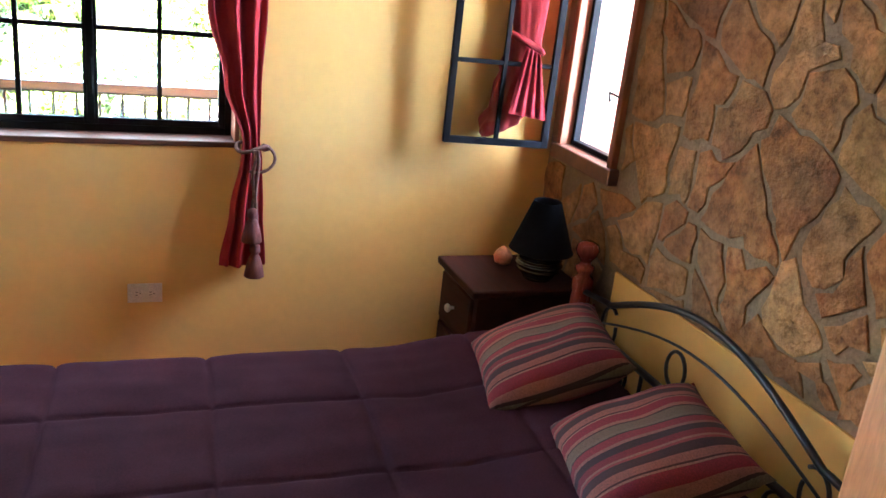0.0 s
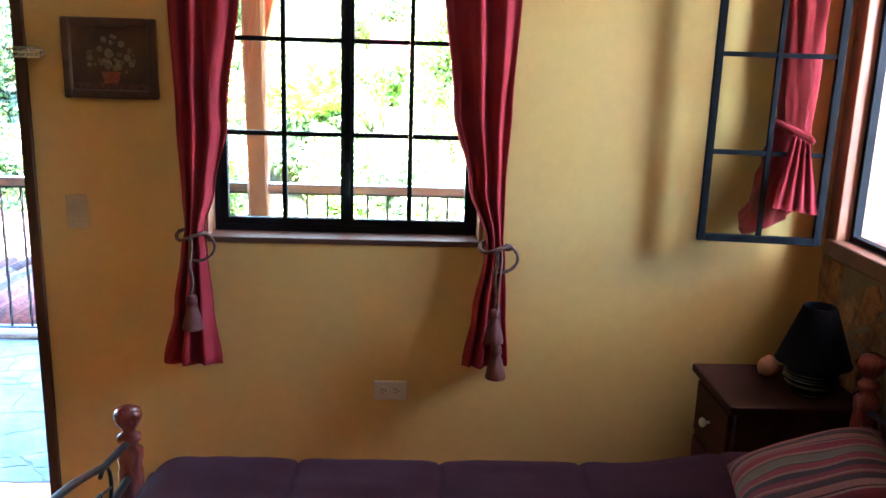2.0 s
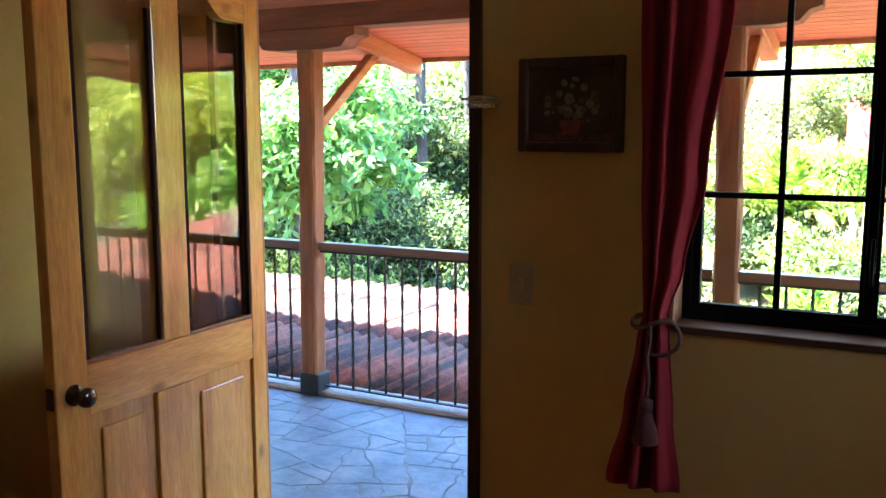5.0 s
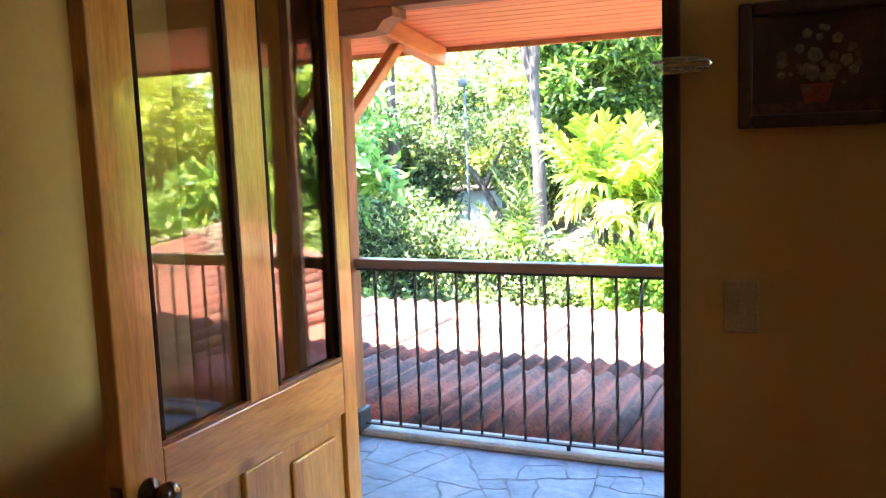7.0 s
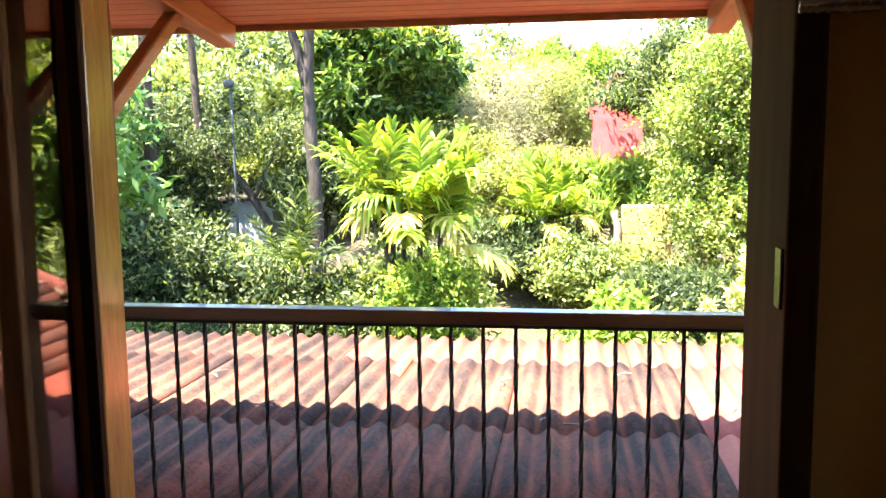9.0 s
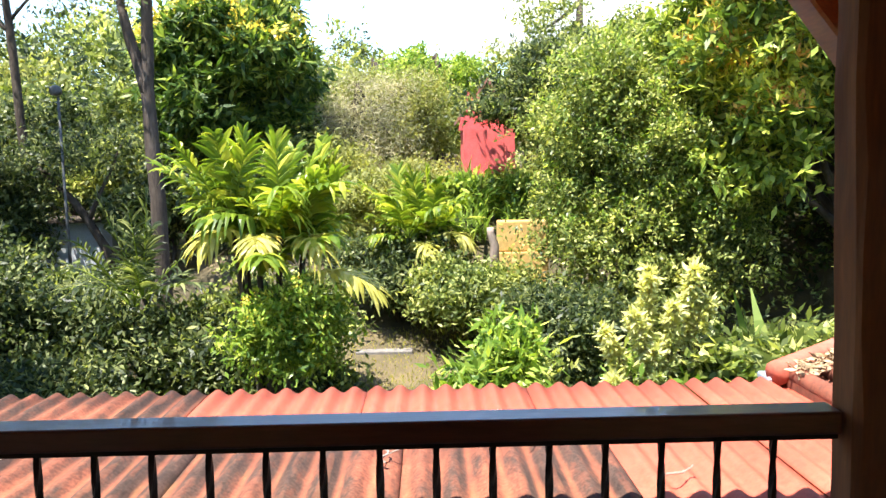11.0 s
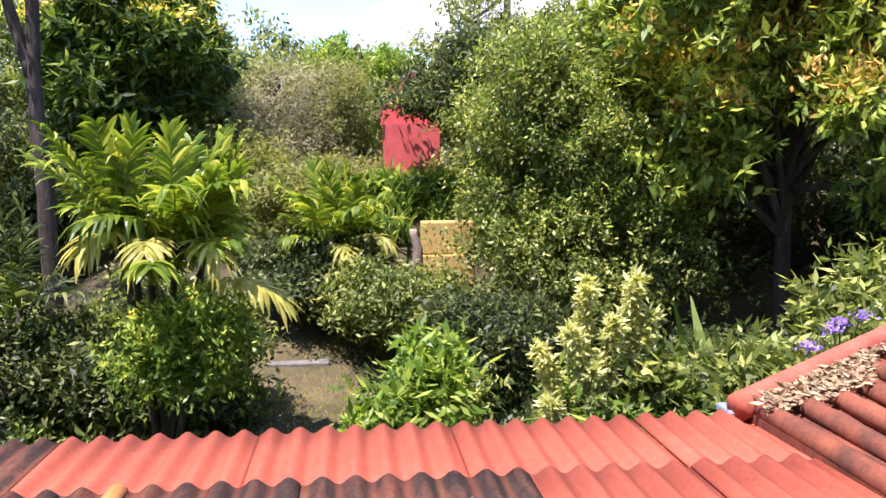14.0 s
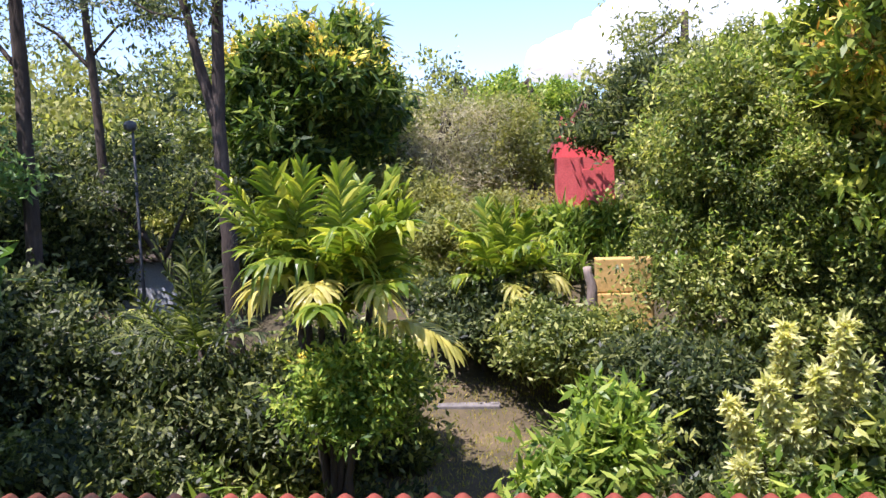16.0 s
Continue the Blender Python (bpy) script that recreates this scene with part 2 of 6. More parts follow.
surface("red_wall", (0.5, 0.075, 0.07), (0.6, 0.1, 0.095), (0.66, 0.13, 0.12), scale=3, fine=30, rough=0.7)
surface("rust_roof", (0.13, 0.06, 0.04), (0.2, 0.09, 0.06), (0.28, 0.13, 0.09), scale=4, fine=30, rough=0.9)
surface("far_roof", (0.26, 0.06, 0.035), (0.36, 0.09, 0.052), (0.43, 0.12, 0.075), scale=4, fine=30, rough=0.8)
surface("grey_wall", (0.4, 0.42, 0.44), (0.5, 0.52, 0.54), (0.58, 0.6, 0.62), scale=2, fine=30, rough=0.8)
surface("stone_bench", (0.11, 0.1, 0.09), (0.17, 0.155, 0.14), (0.23, 0.21, 0.19), scale=5, fine=40, rough=0.9)
surface("galvanised", (0.26, 0.30, 0.34), (0.32, 0.36, 0.4), (0.38, 0.42, 0.46), scale=10, fine=80, rough=0.5, metal=0.4)
surface("lamp_grey", (0.05, 0.052, 0.055), (0.08, 0.082, 0.086), (0.12, 0.122, 0.125), scale=10, fine=80, rough=0.55)
surface("cloud_white", (0.85, 0.86, 0.88), (0.9, 0.9, 0.92), (0.93, 0.93, 0.94), scale=0.05, fine=0.4, rough=1.0, bump_s=0.0)
# weak bluish glow added so that the cloud reads white
MATS["cloud_white"].node_tree.nodes["Principled BSDF"].inputs["Emission Color"].default_value = (0.9, 0.95, 1.0, 1)
MATS["cloud_white"].node_tree.nodes["Principled BSDF"].inputs["Emission Strength"].default_value = 0.3

# stones of the bedroom wall: ochre, grey and rust patches, each stone in its own tone
m, nt, bs = nodes_of("stone")
a, b, c = tex(nt, 3.2, 6, 0.65), tex(nt, 11, 6, 0.7), tex(nt, 70, 5, 0.6)
rnd = nt.nodes.new("ShaderNodeObjectInfo").outputs["Random"]
base = ramp(nt, [(0.0, (0.33, 0.145, 0.048)), (0.2, (0.4, 0.24, 0.095)), (0.35, (0.12, 0.082, 0.042)), (0.5, (0.33, 0.152, 0.052)), (0.65, (0.2, 0.092, 0.037)), (0.8, (0.29, 0.17, 0.074)), (1.0, (0.52, 0.34, 0.155))], rnd)
patch = ramp(nt, [(0.34, (0.10, 0.08, 0.05)), (0.45, (0.26, 0.15, 0.07)), (0.55, (0.42, 0.23, 0.09)), (0.64, (0.36, 0.16, 0.055)), (0.76, (0.24, 0.08, 0.03))], a)
col = mixc(nt, 0.4, base, patch)
col = mixc(nt, 1.0, col, ramp(nt, [(0.3, (0.3, 0.28, 0.26)), (0.43, (0.78, 0.75, 0.7)), (0.56, (1.0, 1.0, 1.0)), (0.74, (1.4, 1.32, 1.18))], b), "MULTIPLY")
col = mixc(nt, 1.0, col, ramp(nt, [(0.32, (0.6, 0.57, 0.52)), (0.5, (1.0, 1.0, 1.0)), (0.7, (1.3, 1.25, 1.15))], tex(nt, 34, 5, 0.7)), "MULTIPLY")
nt.links.new(col, bs.inputs["Base Color"])
bs.inputs["Roughness"].default_value = 0.8
bs.inputs["Specular IOR Level"].default_value = 0.3
bump(nt, bs, mixc(nt, 0.4, b, c), 0.9, 0.026)

# fibre-cement roof sheets: clean salmon paint, and old sheets under black moss
surface("sheet_clean", (0.33, 0.072, 0.04), (0.39, 0.09, 0.05), (0.44, 0.112, 0.064), scale=1.5, fine=40, rough=0.6, vary=0.07, spec=0.22)
m, nt, bs = nodes_of("sheet_mossy")
grow = tex(nt, 2.6, 7, 0.72, stretch=(1, 0.35, 1))
fine = tex(nt, 45, 4, 0.6)
col = ramp(nt, [(0.34, (0.028, 0.022, 0.019)), (0.48, (0.07, 0.044, 0.034)), (0.58, (0.17, 0.064, 0.04)), (0.72, (0.34, 0.112, 0.064))], grow)
col = mixc(nt, 1.0, col, ramp(nt, [(0.3, (0.6, 0.6, 0.6)), (0.7, (1.25, 1.2, 1.15))], fine), "MULTIPLY")
# paint left bare along the wave of each sheet, and rusty lichen streaks
tcs = nt.nodes.new("ShaderNodeTexCoord")
sp = nt.nodes.new("ShaderNodeSeparateXYZ")
nt.links.new(tcs.outputs["Object"], sp.inputs[0])
wv = nt.nodes.new("ShaderNodeMath")
wv.operation = "MULTIPLY"
wv.inputs[1].default_value = 2 * math.pi / 0.154
nt.links.new(sp.outputs["X"], wv.inputs[0])
sn = nt.nodes.new("ShaderNodeMath")
sn.operation = "COSINE"
nt.links.new(wv.outputs[0], sn.inputs[0])
half = ramp(nt, [(0.0, (0.38, 0.38, 0.38)), (0.06, (0.26, 0.26, 0.26)), (0.2, (0.04, 0.04, 0.04)), (0.75, (0, 0, 0)), (1.0, (0.16, 0.16, 0.16))], mixc(nt, 1.0, mixc(nt, 0.5, sn.outputs[0], (1, 1, 1)), ramp(nt, [(0.35, (0.4, 0.4, 0.4)), (0.65, (1.3, 1.3, 1.3))], tex(nt, 9, 4, 0.6, stretch=(1, 0.3, 1))), "MULTIPLY"))
streak = ramp(nt, [(0.3, (0.3, 0.08, 0.045)), (0.55, (0.42, 0.13, 0.06)), (0.75, (0.5, 0.24, 0.09))], tex(nt, 14, 4, 0.6, stretch=(1, 0.2, 1)))
mxs = mixc(nt, 0.5, col, streak)
nt.links.new(half, mxs.node.inputs[0])
nt.links.new(mxs, bs.inputs["Base Color"])
bs.inputs["Roughness"].default_value = 0.9
bs.inputs["Specular IOR Level"].default_value = 0.15
bump(nt, bs, fine, 0.5, 0.006)
surface("roll_tile", (0.05, 0.038, 0.03), (0.2, 0.068, 0.04), (0.33, 0.1, 0.055), scale=3.5, fine=45, rough=0.85, spec=0.15, vary=0.2, dist=0.006)
surface("sheet_orange", (0.55, 0.2, 0.05), (0.62, 0.25, 0.07), (0.66, 0.3, 0.1), scale=3, fine=40, rough=0.7)

# striped woven pillow: bands across one axis
m, nt, bs = nodes_of("stripes")
tc = nt.nodes.new("ShaderNodeTexCoord")
sep = nt.nodes.new("ShaderNodeSeparateXYZ")
nt.links.new(tc.outputs["Object"], sep.inputs[0])
mul = nt.nodes.new("ShaderNodeMath")
mul.operation = "MULTIPLY"
mul.inputs[1].default_value = 4.1
nt.links.new(sep.outputs["X"], mul.inputs[0])
fr = nt.nodes.new("ShaderNodeMath")
fr.operation = "FRACT"
nt.links.new(mul.outputs[0], fr.inputs[0])
band = ramp(nt, [(0.0, (0.17, 0.14, 0.09)), (0.12, (0.05, 0.02, 0.02)), (0.14, (0.36, 0.15, 0.11)), (0.19, (0.27, 0.015, 0.035)), (0.31, (0.36, 0.18, 0.13)), (0.33, (0.07, 0.02, 0.022)), (0.35, (0.32, 0.12, 0.09)), (0.44, (0.05, 0.018, 0.022)), (0.55, (0.30, 0.05, 0.05)), (0.58, (0.34, 0.16, 0.12)), (0.61, (0.22, 0.018, 0.03)), (0.70, (0.045, 0.02, 0.024)), (0.80, (0.33, 0.14, 0.11)), (0.84, (0.3, 0.03, 0.045)), (0.94, (0.06, 0.03, 0.03)), (0.96, (0.2, 0.17, 0.11))], fr.outputs[0])
for n in nt.nodes:
    if n.bl_idname == "ShaderNodeValToRGB":
        n.color_ramp.interpolation = "CONSTANT"
weave = tex(nt, 300, 3)
nt.links.new(mixc(nt, 1.0, band, ramp(nt, [(0.3, (0.34, 0.34, 0.34)), (0.7, (0.66, 0.66, 0.66))], weave), "MULTIPLY"), bs.inputs["Base Color"])
bs.inputs["Roughness"].default_value = 0.9
bump(nt, bs, weave, 0.4, 0.002)

for nm in ("pine", "pine_y"):
    nt = MATS[nm].node_tree
    bs = nt.nodes["Principled BSDF"]
    src = bs.inputs["Base Color"].links[0].from_socket
    knots = ramp(nt, [(0.0, (0.25, 0.16, 0.12)), (0.055, (0.5, 0.4, 0.34)), (0.11, (1, 1, 1))], tex(nt, 5.0, coord="Object", stretch=(1, 1, 0.55) if nm == "pine" else (1, 0.55, 1), kind="Voronoi"))
    nt.links.new(mixc(nt, 0.8, src, knots, "MULTIPLY"), bs.inputs["Base Color"])

for nm in ("pine", "pine_y"):
    bs = MATS[nm].node_tree.nodes["Principled BSDF"]
    bs.inputs["Coat Weight"].default_value, bs.inputs["Coat Roughness"].default_value = 0.6, 0.1
glass_mat("glass")
leaf_mat("leaf_mango", (0.055, 0.1, 0.018), (0.22, 0.29, 0.05), (0.56, 0.57, 0.12), rough=0.4)
leaf_mat("leaf_mango_dark", (0.03, 0.065, 0.014), (0.1, 0.165, 0.036), (0.34, 0.4, 0.1), rough=0.35)
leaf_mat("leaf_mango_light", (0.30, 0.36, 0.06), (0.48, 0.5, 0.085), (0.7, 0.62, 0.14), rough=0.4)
leaf_mat("leaf_bush", (0.045, 0.07, 0.018), (0.2, 0.24, 0.062), (0.58, 0.57, 0.21), rough=0.4)
# darker leaf copy for growth under the trees: shade put into its colours
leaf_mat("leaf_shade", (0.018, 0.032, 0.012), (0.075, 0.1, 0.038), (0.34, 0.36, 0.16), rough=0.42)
leaf_mat("leaf_olive", (0.16, 0.17, 0.05), (0.26, 0.27, 0.085), (0.4, 0.39, 0.14))
leaf_mat("leaf_grey", (0.24, 0.22, 0.14), (0.34, 0.31, 0.2), (0.45, 0.41, 0.28), through=0.2)
leaf_mat("leaf_fresh", (0.07, 0.14, 0.018), (0.23, 0.33, 0.05), (0.56, 0.6, 0.14), rough=0.4)
leaf_mat("leaf_teal", (0.09, 0.18, 0.05), (0.16, 0.27, 0.08), (0.27, 0.37, 0.13))
leaf_mat("leaf_palm", (0.085, 0.15, 0.016), (0.24, 0.31, 0.035), (0.5, 0.5, 0.08), rough=0.36)
leaf_mat("leaf_palm_yellow", (0.36, 0.33, 0.07), (0.55, 0.49, 0.13), (0.7, 0.61, 0.25), rough=0.38)
leaf_mat("leaf_cream", (0.3, 0.325, 0.112), (0.625, 0.6, 0.288), (0.7, 0.7, 0.475))
leaf_mat("leaf_reed", (0.13, 0.2, 0.045), (0.25, 0.34, 0.085), (0.42, 0.5, 0.16))
leaf_mat("flower_yellow", (0.625, 0.425, 0.037), (0.7, 0.562, 0.075), (0.7, 0.65, 0.125), through=0.2)
leaf_mat("flower_orange", (0.5, 0.22, 0.05), (0.66, 0.36, 0.085), (0.72, 0.48, 0.14), through=0.2)
leaf_mat("flower_purple", (0.2, 0.112, 0.525), (0.3, 0.175, 0.688), (0.425, 0.275, 0.7), through=0.2)
leaf_mat("grass", (0.181, 0.227, 0.033), (0.36, 0.342, 0.064), (0.7, 0.546, 0.152))
surface("globe_glass", (0.62, 0.5, 0.3), (0.7, 0.58, 0.36), (0.75, 0.63, 0.42), scale=8, fine=60, rough=0.3, bump_s=0.05)

# ---- builders ----
R = random.Random(7)


def mat(ob, name):
    ob.data.materials.append(MATS[name])
    return ob


def smooth(ob):
    ob.data.polygons.foreach_set("use_smooth", [True] * len(ob.data.polygons))
    return ob


def finish(name, bm, material, parent=None, label="", soft=False):
    me = bpy.data.meshes.new(name)
    bmesh.ops.recalc_face_normals(bm, faces=bm.faces)
    bm.to_mesh(me)
    bm.free()
    ob = mat(new(name, me), material)
    ob.parent = parent
    if label:
        ob["label"] = label
    return smooth(ob) if soft else ob


part = finish


def thing(name, label, category, at=(0, 0, 0), group="", kind=""):
    e = new(name)
    e.location = at
    e.empty_display_size = 0.1
    bpy.context.view_layer.update()
    return tagged(e, label, category, group, kind)


def box(bm, lo, hi, bevel=0.0):
    c = [(a + b) / 2 for a, b in zip(lo, hi)]
    d = [abs(b - a) for a, b in zip(lo, hi)]
    g = bmesh.ops.create_cube(bm, size=1, matrix=Matrix.Translation(c) @ Matrix.Diagonal((*d, 1)))
    if bevel:
        es = list({e for v in g["verts"] for e in v.link_edges})
        bmesh.ops.bevel(bm, geom=es, offset=bevel, segments=2, affect="EDGES", profile=0.5)
    return bm


def boxes(*items, bevel=0.0):
    bm = bmesh.new()
    for lo, hi in items:
        box(bm, lo, hi, bevel)
    return bm


def tube(pts, radius, seg=8, bm=None, close=True, twist=0.0):
    """A round bar along points; radius may be a list."""
    bm = bm or bmesh.new()
    pts = [Vector(p) for p in pts]
    rr = radius if isinstance(radius, (list, tuple)) else [radius] * len(pts)
    rings, up = [], None
    for i, p in enumerate(pts):
        d = (pts[min(i + 1, len(pts) - 1)] - pts[max(i - 1, 0)]).normalized()
        if up is None:
            up = d.orthogonal().normalized()
        up = (up - d * up.dot(d)).normalized()
        side = d.cross(up)
        rings.append([bm.verts.new(p + (up * math.cos(a) + side * math.sin(a)) * rr[i]) for a in [2 * math.pi * k / seg + twist * i for k in range(seg)]])
    for a, b in zip(rings, rings[1:]):
        for k in range(seg):
            bm.faces.new((a[k], a[(k + 1) % seg], b[(k + 1) % seg], b[k]))
    if close:
        bm.faces.new(rings[0][::-1])
        bm.faces.new(rings[-1])
    return bm


def lathe(profile, seg=20, bm=None, at=(0, 0, 0)):
    """Profile of (radius, z) turned about the z axis."""
    bm = bm or bmesh.new()
    rings = [[bm.verts.new((at[0] + r * math.cos(2 * math.pi * k / seg), at[1] + r * math.sin(2 * math.pi * k / seg), at[2] + z)) for k in range(seg)] for r, z in profile]
    for a, b in zip(rings, rings[1:]):
        for k in range(seg):
            bm.faces.new((a[k], a[(k + 1) % seg], b[(k + 1) % seg], b[k]))
    bm.faces.new(rings[0][::-1])
    bm.faces.new(rings[-1])
    return bm


def shards(x0, x1, y0, y1, seed):
    """Angular polygons that fill a rectangle: cut again and again across their longer way."""
    rnd = random.Random(seed)
    todo, out = [[(x0, y0), (x1, y0), (x1, y1), (x0, y1)]], []
    while todo:
        poly = todo.pop()
        n = len(poly)
        cx, cy = sum(p[0] for p in poly) / n, sum(p[1] for p in poly) / n
        area = abs(sum(p[0] * q[1] - q[0] * p[1] for p, q in zip(poly, poly[1:] + poly[:1]))) / 2
        if area < rnd.choice((0.02, 0.045, 0.075, 0.11)):
            out.append(poly)
            continue
        far = max(poly, key=lambda p: math.hypot(p[0] - cx, p[1] - cy))
        best = None
        for trial in range(14):
            a = math.atan2(far[1] - cy, far[0] - cx) + rnd.uniform(-0.8, 0.8)
            nx_, ny_ = math.cos(a), math.sin(a)
            s = math.sqrt(area) * 0.2
            c = nx_ * (cx + rnd.uniform(-s, s)) + ny_ * (cy + rnd.uniform(-s, s))
            pair, worst = [], 9.0
            for sign in (1, -1):
                keep = []
                for k in range(n):
                    p, q = poly[k], poly[(k + 1) % n]
                    dp, dq = sign * (nx_ * p[0] + ny_ * p[1] - c), sign * (nx_ * q[0] + ny_ * q[1] - c)
                    if dp <= 0:
                        keep.append(p)
                    if dp * dq < 0:
                        f = dp / (dp - dq)
                        keep.append((p[0] + f * (q[0] - p[0]), p[1] + f * (q[1] - p[1])))
                if len(keep) >= 3:
                    rim = sum(math.hypot(p[0] - q[0], p[1] - q[1]) for p, q in zip(keep, keep[1:] + keep[:1]))
                    worst = min(worst, abs(sum(p[0] * q[1] - q[0] * p[1] for p, q in zip(keep, keep[1:] + keep[:1]))) / rim ** 2)
                    pair.append(keep)
            worst *= rnd.uniform(0.8, 1.2)
            if best is None or worst > best[0]:
                best = (worst, pair)
        todo += best[1]
    return out


def slab_mesh(poly, gap, depth, rnd, rough=0.012, swell=0.25, wave=0.035, edge=0.965):
    """A flat stone with an uneven outline and a worn edge, in x, y with its face at z = depth."""
    cx, cy = sum(p[0] for p in poly) / len(poly), sum(p[1] for p in poly) / len(poly)
    ring = []
    for p, q in zip(poly, poly[1:] + poly[:1]):
        n = max(1, int(math.hypot(q[0] - p[0], q[1] - p[1]) / 0.045))
        for k in range(n):
            f = k / n
            x, y = p[0] + f * (q[0] - p[0]), p[1] + f * (q[1] - p[1])
            wob = wave * math.sin(math.pi * f) if n > 1 else 0.0
            x += wob * (noise.noise((x * 7, y * 7, 1)) + 0.5 * noise.noise((x * 21, y * 21, 1)))
            y += wob * (noise.noise((x * 7, y * 7, 6)) + 0.5 * noise.noise((x * 21, y * 21, 6)))
            d = math.hypot(x - cx, y - cy) or 1
            s = max(0.2, (d - gap - (rnd.uniform(0, rough) if k else rough * 1.1)) / d)
            ring.append((cx + (x - cx) * s, cy + (y - cy) * s))
    me = bmesh.new()
    low = [me.verts.new((x, y, 0)) for x, y in ring]
    mid = [me.verts.new((x, y, depth * 0.7)) for x, y in ring]
    top = [me.verts.new((cx + (x - cx) * edge, cy + (y - cy) * edge, depth * rnd.uniform(0.9, 1.0))) for x, y in ring]
    inner = [me.verts.new((cx + (x - cx) * 0.55, cy + (y - cy) * 0.55, depth * rnd.uniform(1.0, 1.0 + swell))) for x, y in ring]
    for a, b in ((low, mid), (mid, top), (top, inner)):
        for k in range(len(ring)):
            me.faces.new((a[k], a[(k + 1) % len(ring)], b[(k + 1) % len(ring)], b[k]))
    me.faces.new(inner)
    return me


def structure(name, bm, material, label, category="wall", soft=False):
    return tagged(finish(name, bm, material, None, "", soft), label, category, kind="structure")


# ---- the bedroom ----
X_LEFT, X_RIGHT, Y_BACK, TOP = -1.95, 2.13, -3.9, 2.55
WIN = (-0.012, 0.923, 1.035, 2.36)       # front window opening: x, x, z, z
DOOR = (-1.545, -0.60, 0.0, 2.10)         # door opening
SW = (-0.50, -0.09, 1.09, 2.36)           # window in the stone wall: y, y, z, z
WALL = 0.205

structure("floor", boxes(((X_LEFT - 0.2, Y_BACK - 0.2, -0.18), (X_RIGHT + 0.25, 0.0, -0.012))), "grout", "grouted bed under the bedroom floor tiles", "floor")
structure("ceiling", boxes(((X_LEFT - 0.2, Y_BACK - 0.2, TOP), (X_RIGHT + 0.25, WALL, TOP + 0.12))), "white_paint", "plain white painted bedroom ceiling", "ceiling")
bm = boxes(((X_LEFT - 0.2, 0, -0.18), (DOOR[0], WALL, TOP)), ((DOOR[1], 0, -0.18), (WIN[0], WALL, TOP)), ((WIN[1], 0, -0.18), (X_RIGHT + 0.25, WALL, TOP)),
           ((DOOR[0], 0, DOOR[3]), (DOOR[1], WALL, TOP)), ((WIN[0], 0, -0.18), (WIN[1], WALL, WIN[2])), ((WIN[0], 0, WIN[3]), (WIN[1], WALL, TOP)), ((DOOR[0], 0.0, -0.18), (DOOR[1], WALL, -0.004)))
structure("wall_front", bm, "plaster", "ochre yellow plastered wall with door and window")
structure("wall_left", boxes(((X_LEFT - 0.2, Y_BACK, -0.18), (X_LEFT, 0, TOP))), "plaster", "plain ochre yellow plastered side wall")
structure("wall_back", boxes(((X_LEFT - 0.2, Y_BACK - 0.2, -0.18), (X_RIGHT + 0.25, Y_BACK, TOP))), "plaster", "plain ochre yellow plastered back wall")
bm = boxes(((X_RIGHT, Y_BACK, -0.18), (X_RIGHT + 0.25, SW[0], TOP)), ((X_RIGHT, SW[1], -0.18), (X_RIGHT + 0.25, 0, TOP)), ((X_RIGHT, SW[0], -0.18), (X_RIGHT + 0.25, SW[1], SW[2])), ((X_RIGHT, SW[0], SW[3]), (X_RIGHT + 0.25, SW[1], TOP)))
stone_wall = structure("wall_stone", bm, "mortar", "flagstone-faced wall in brown mortar behind the bed")
# plaster band below the stones
structure("wall_stone_dado", boxes(((X_RIGHT - 0.012, -3.88, 0.0), (X_RIGHT - 0.002, -0.62, 0.775)), bevel=0.003), "plaster", "ochre plaster band below the wall stones", "wall")

# wooden lining and sill of the front window
wl = thing("window_1", "dark steel casement window with small panes in wooden reveals", "window", (0.455, 0.18, 1.06), kind="structure")


def local(bm, m):
    bmesh.ops.transform(bm, matrix=m.inverted(), verts=bm.verts)
    return bm


def lpart(name, bm, material, parent, label="", soft=False):
    """A part given in world coordinates under a parent that has a place of its own."""
    if parent is not None:
        m = parent.matrix_world if parent.parent is None else parent.parent.matrix_world @ parent.matrix_basis
        local(bm, m)
    return finish(name, bm, material, parent, label, soft)


x0, x1, z0, z1 = WIN
lpart("window_sill", boxes(((x0 - 0.012, -0.005, z0 - 0.012), (x1 + 0.012, 0.105, z0 + 0.008)), bevel=0.004), "sill_wood", wl, "reddish brown wooden sill")
lpart("lining_left", boxes(((x0 - 0.006, -0.006, z0 + 0.009), (x0 + 0.009, 0.105, z1)), bevel=0.003), "frame_wood", wl)
lpart("lining_right", boxes(((x1 - 0.009, -0.006, z0 + 0.009), (x1 + 0.006, 0.105, z1)), bevel=0.003), "frame_wood", wl)
lpart("window_frame", boxes(((x0, 0.106, z0), (x0 + 0.03, 0.14, z1)), ((x1 - 0.03, 0.106, z0), (x1, 0.145, z1)), ((x0 + 0.03, 0.106, z0), (x1 - 0.03, 0.145, z0 + 0.03)), ((x0 + 0.03, 0.106, z1 - 0.03), (x1 - 0.03, 0.145, z1)), bevel=0.002), "window_steel", wl)
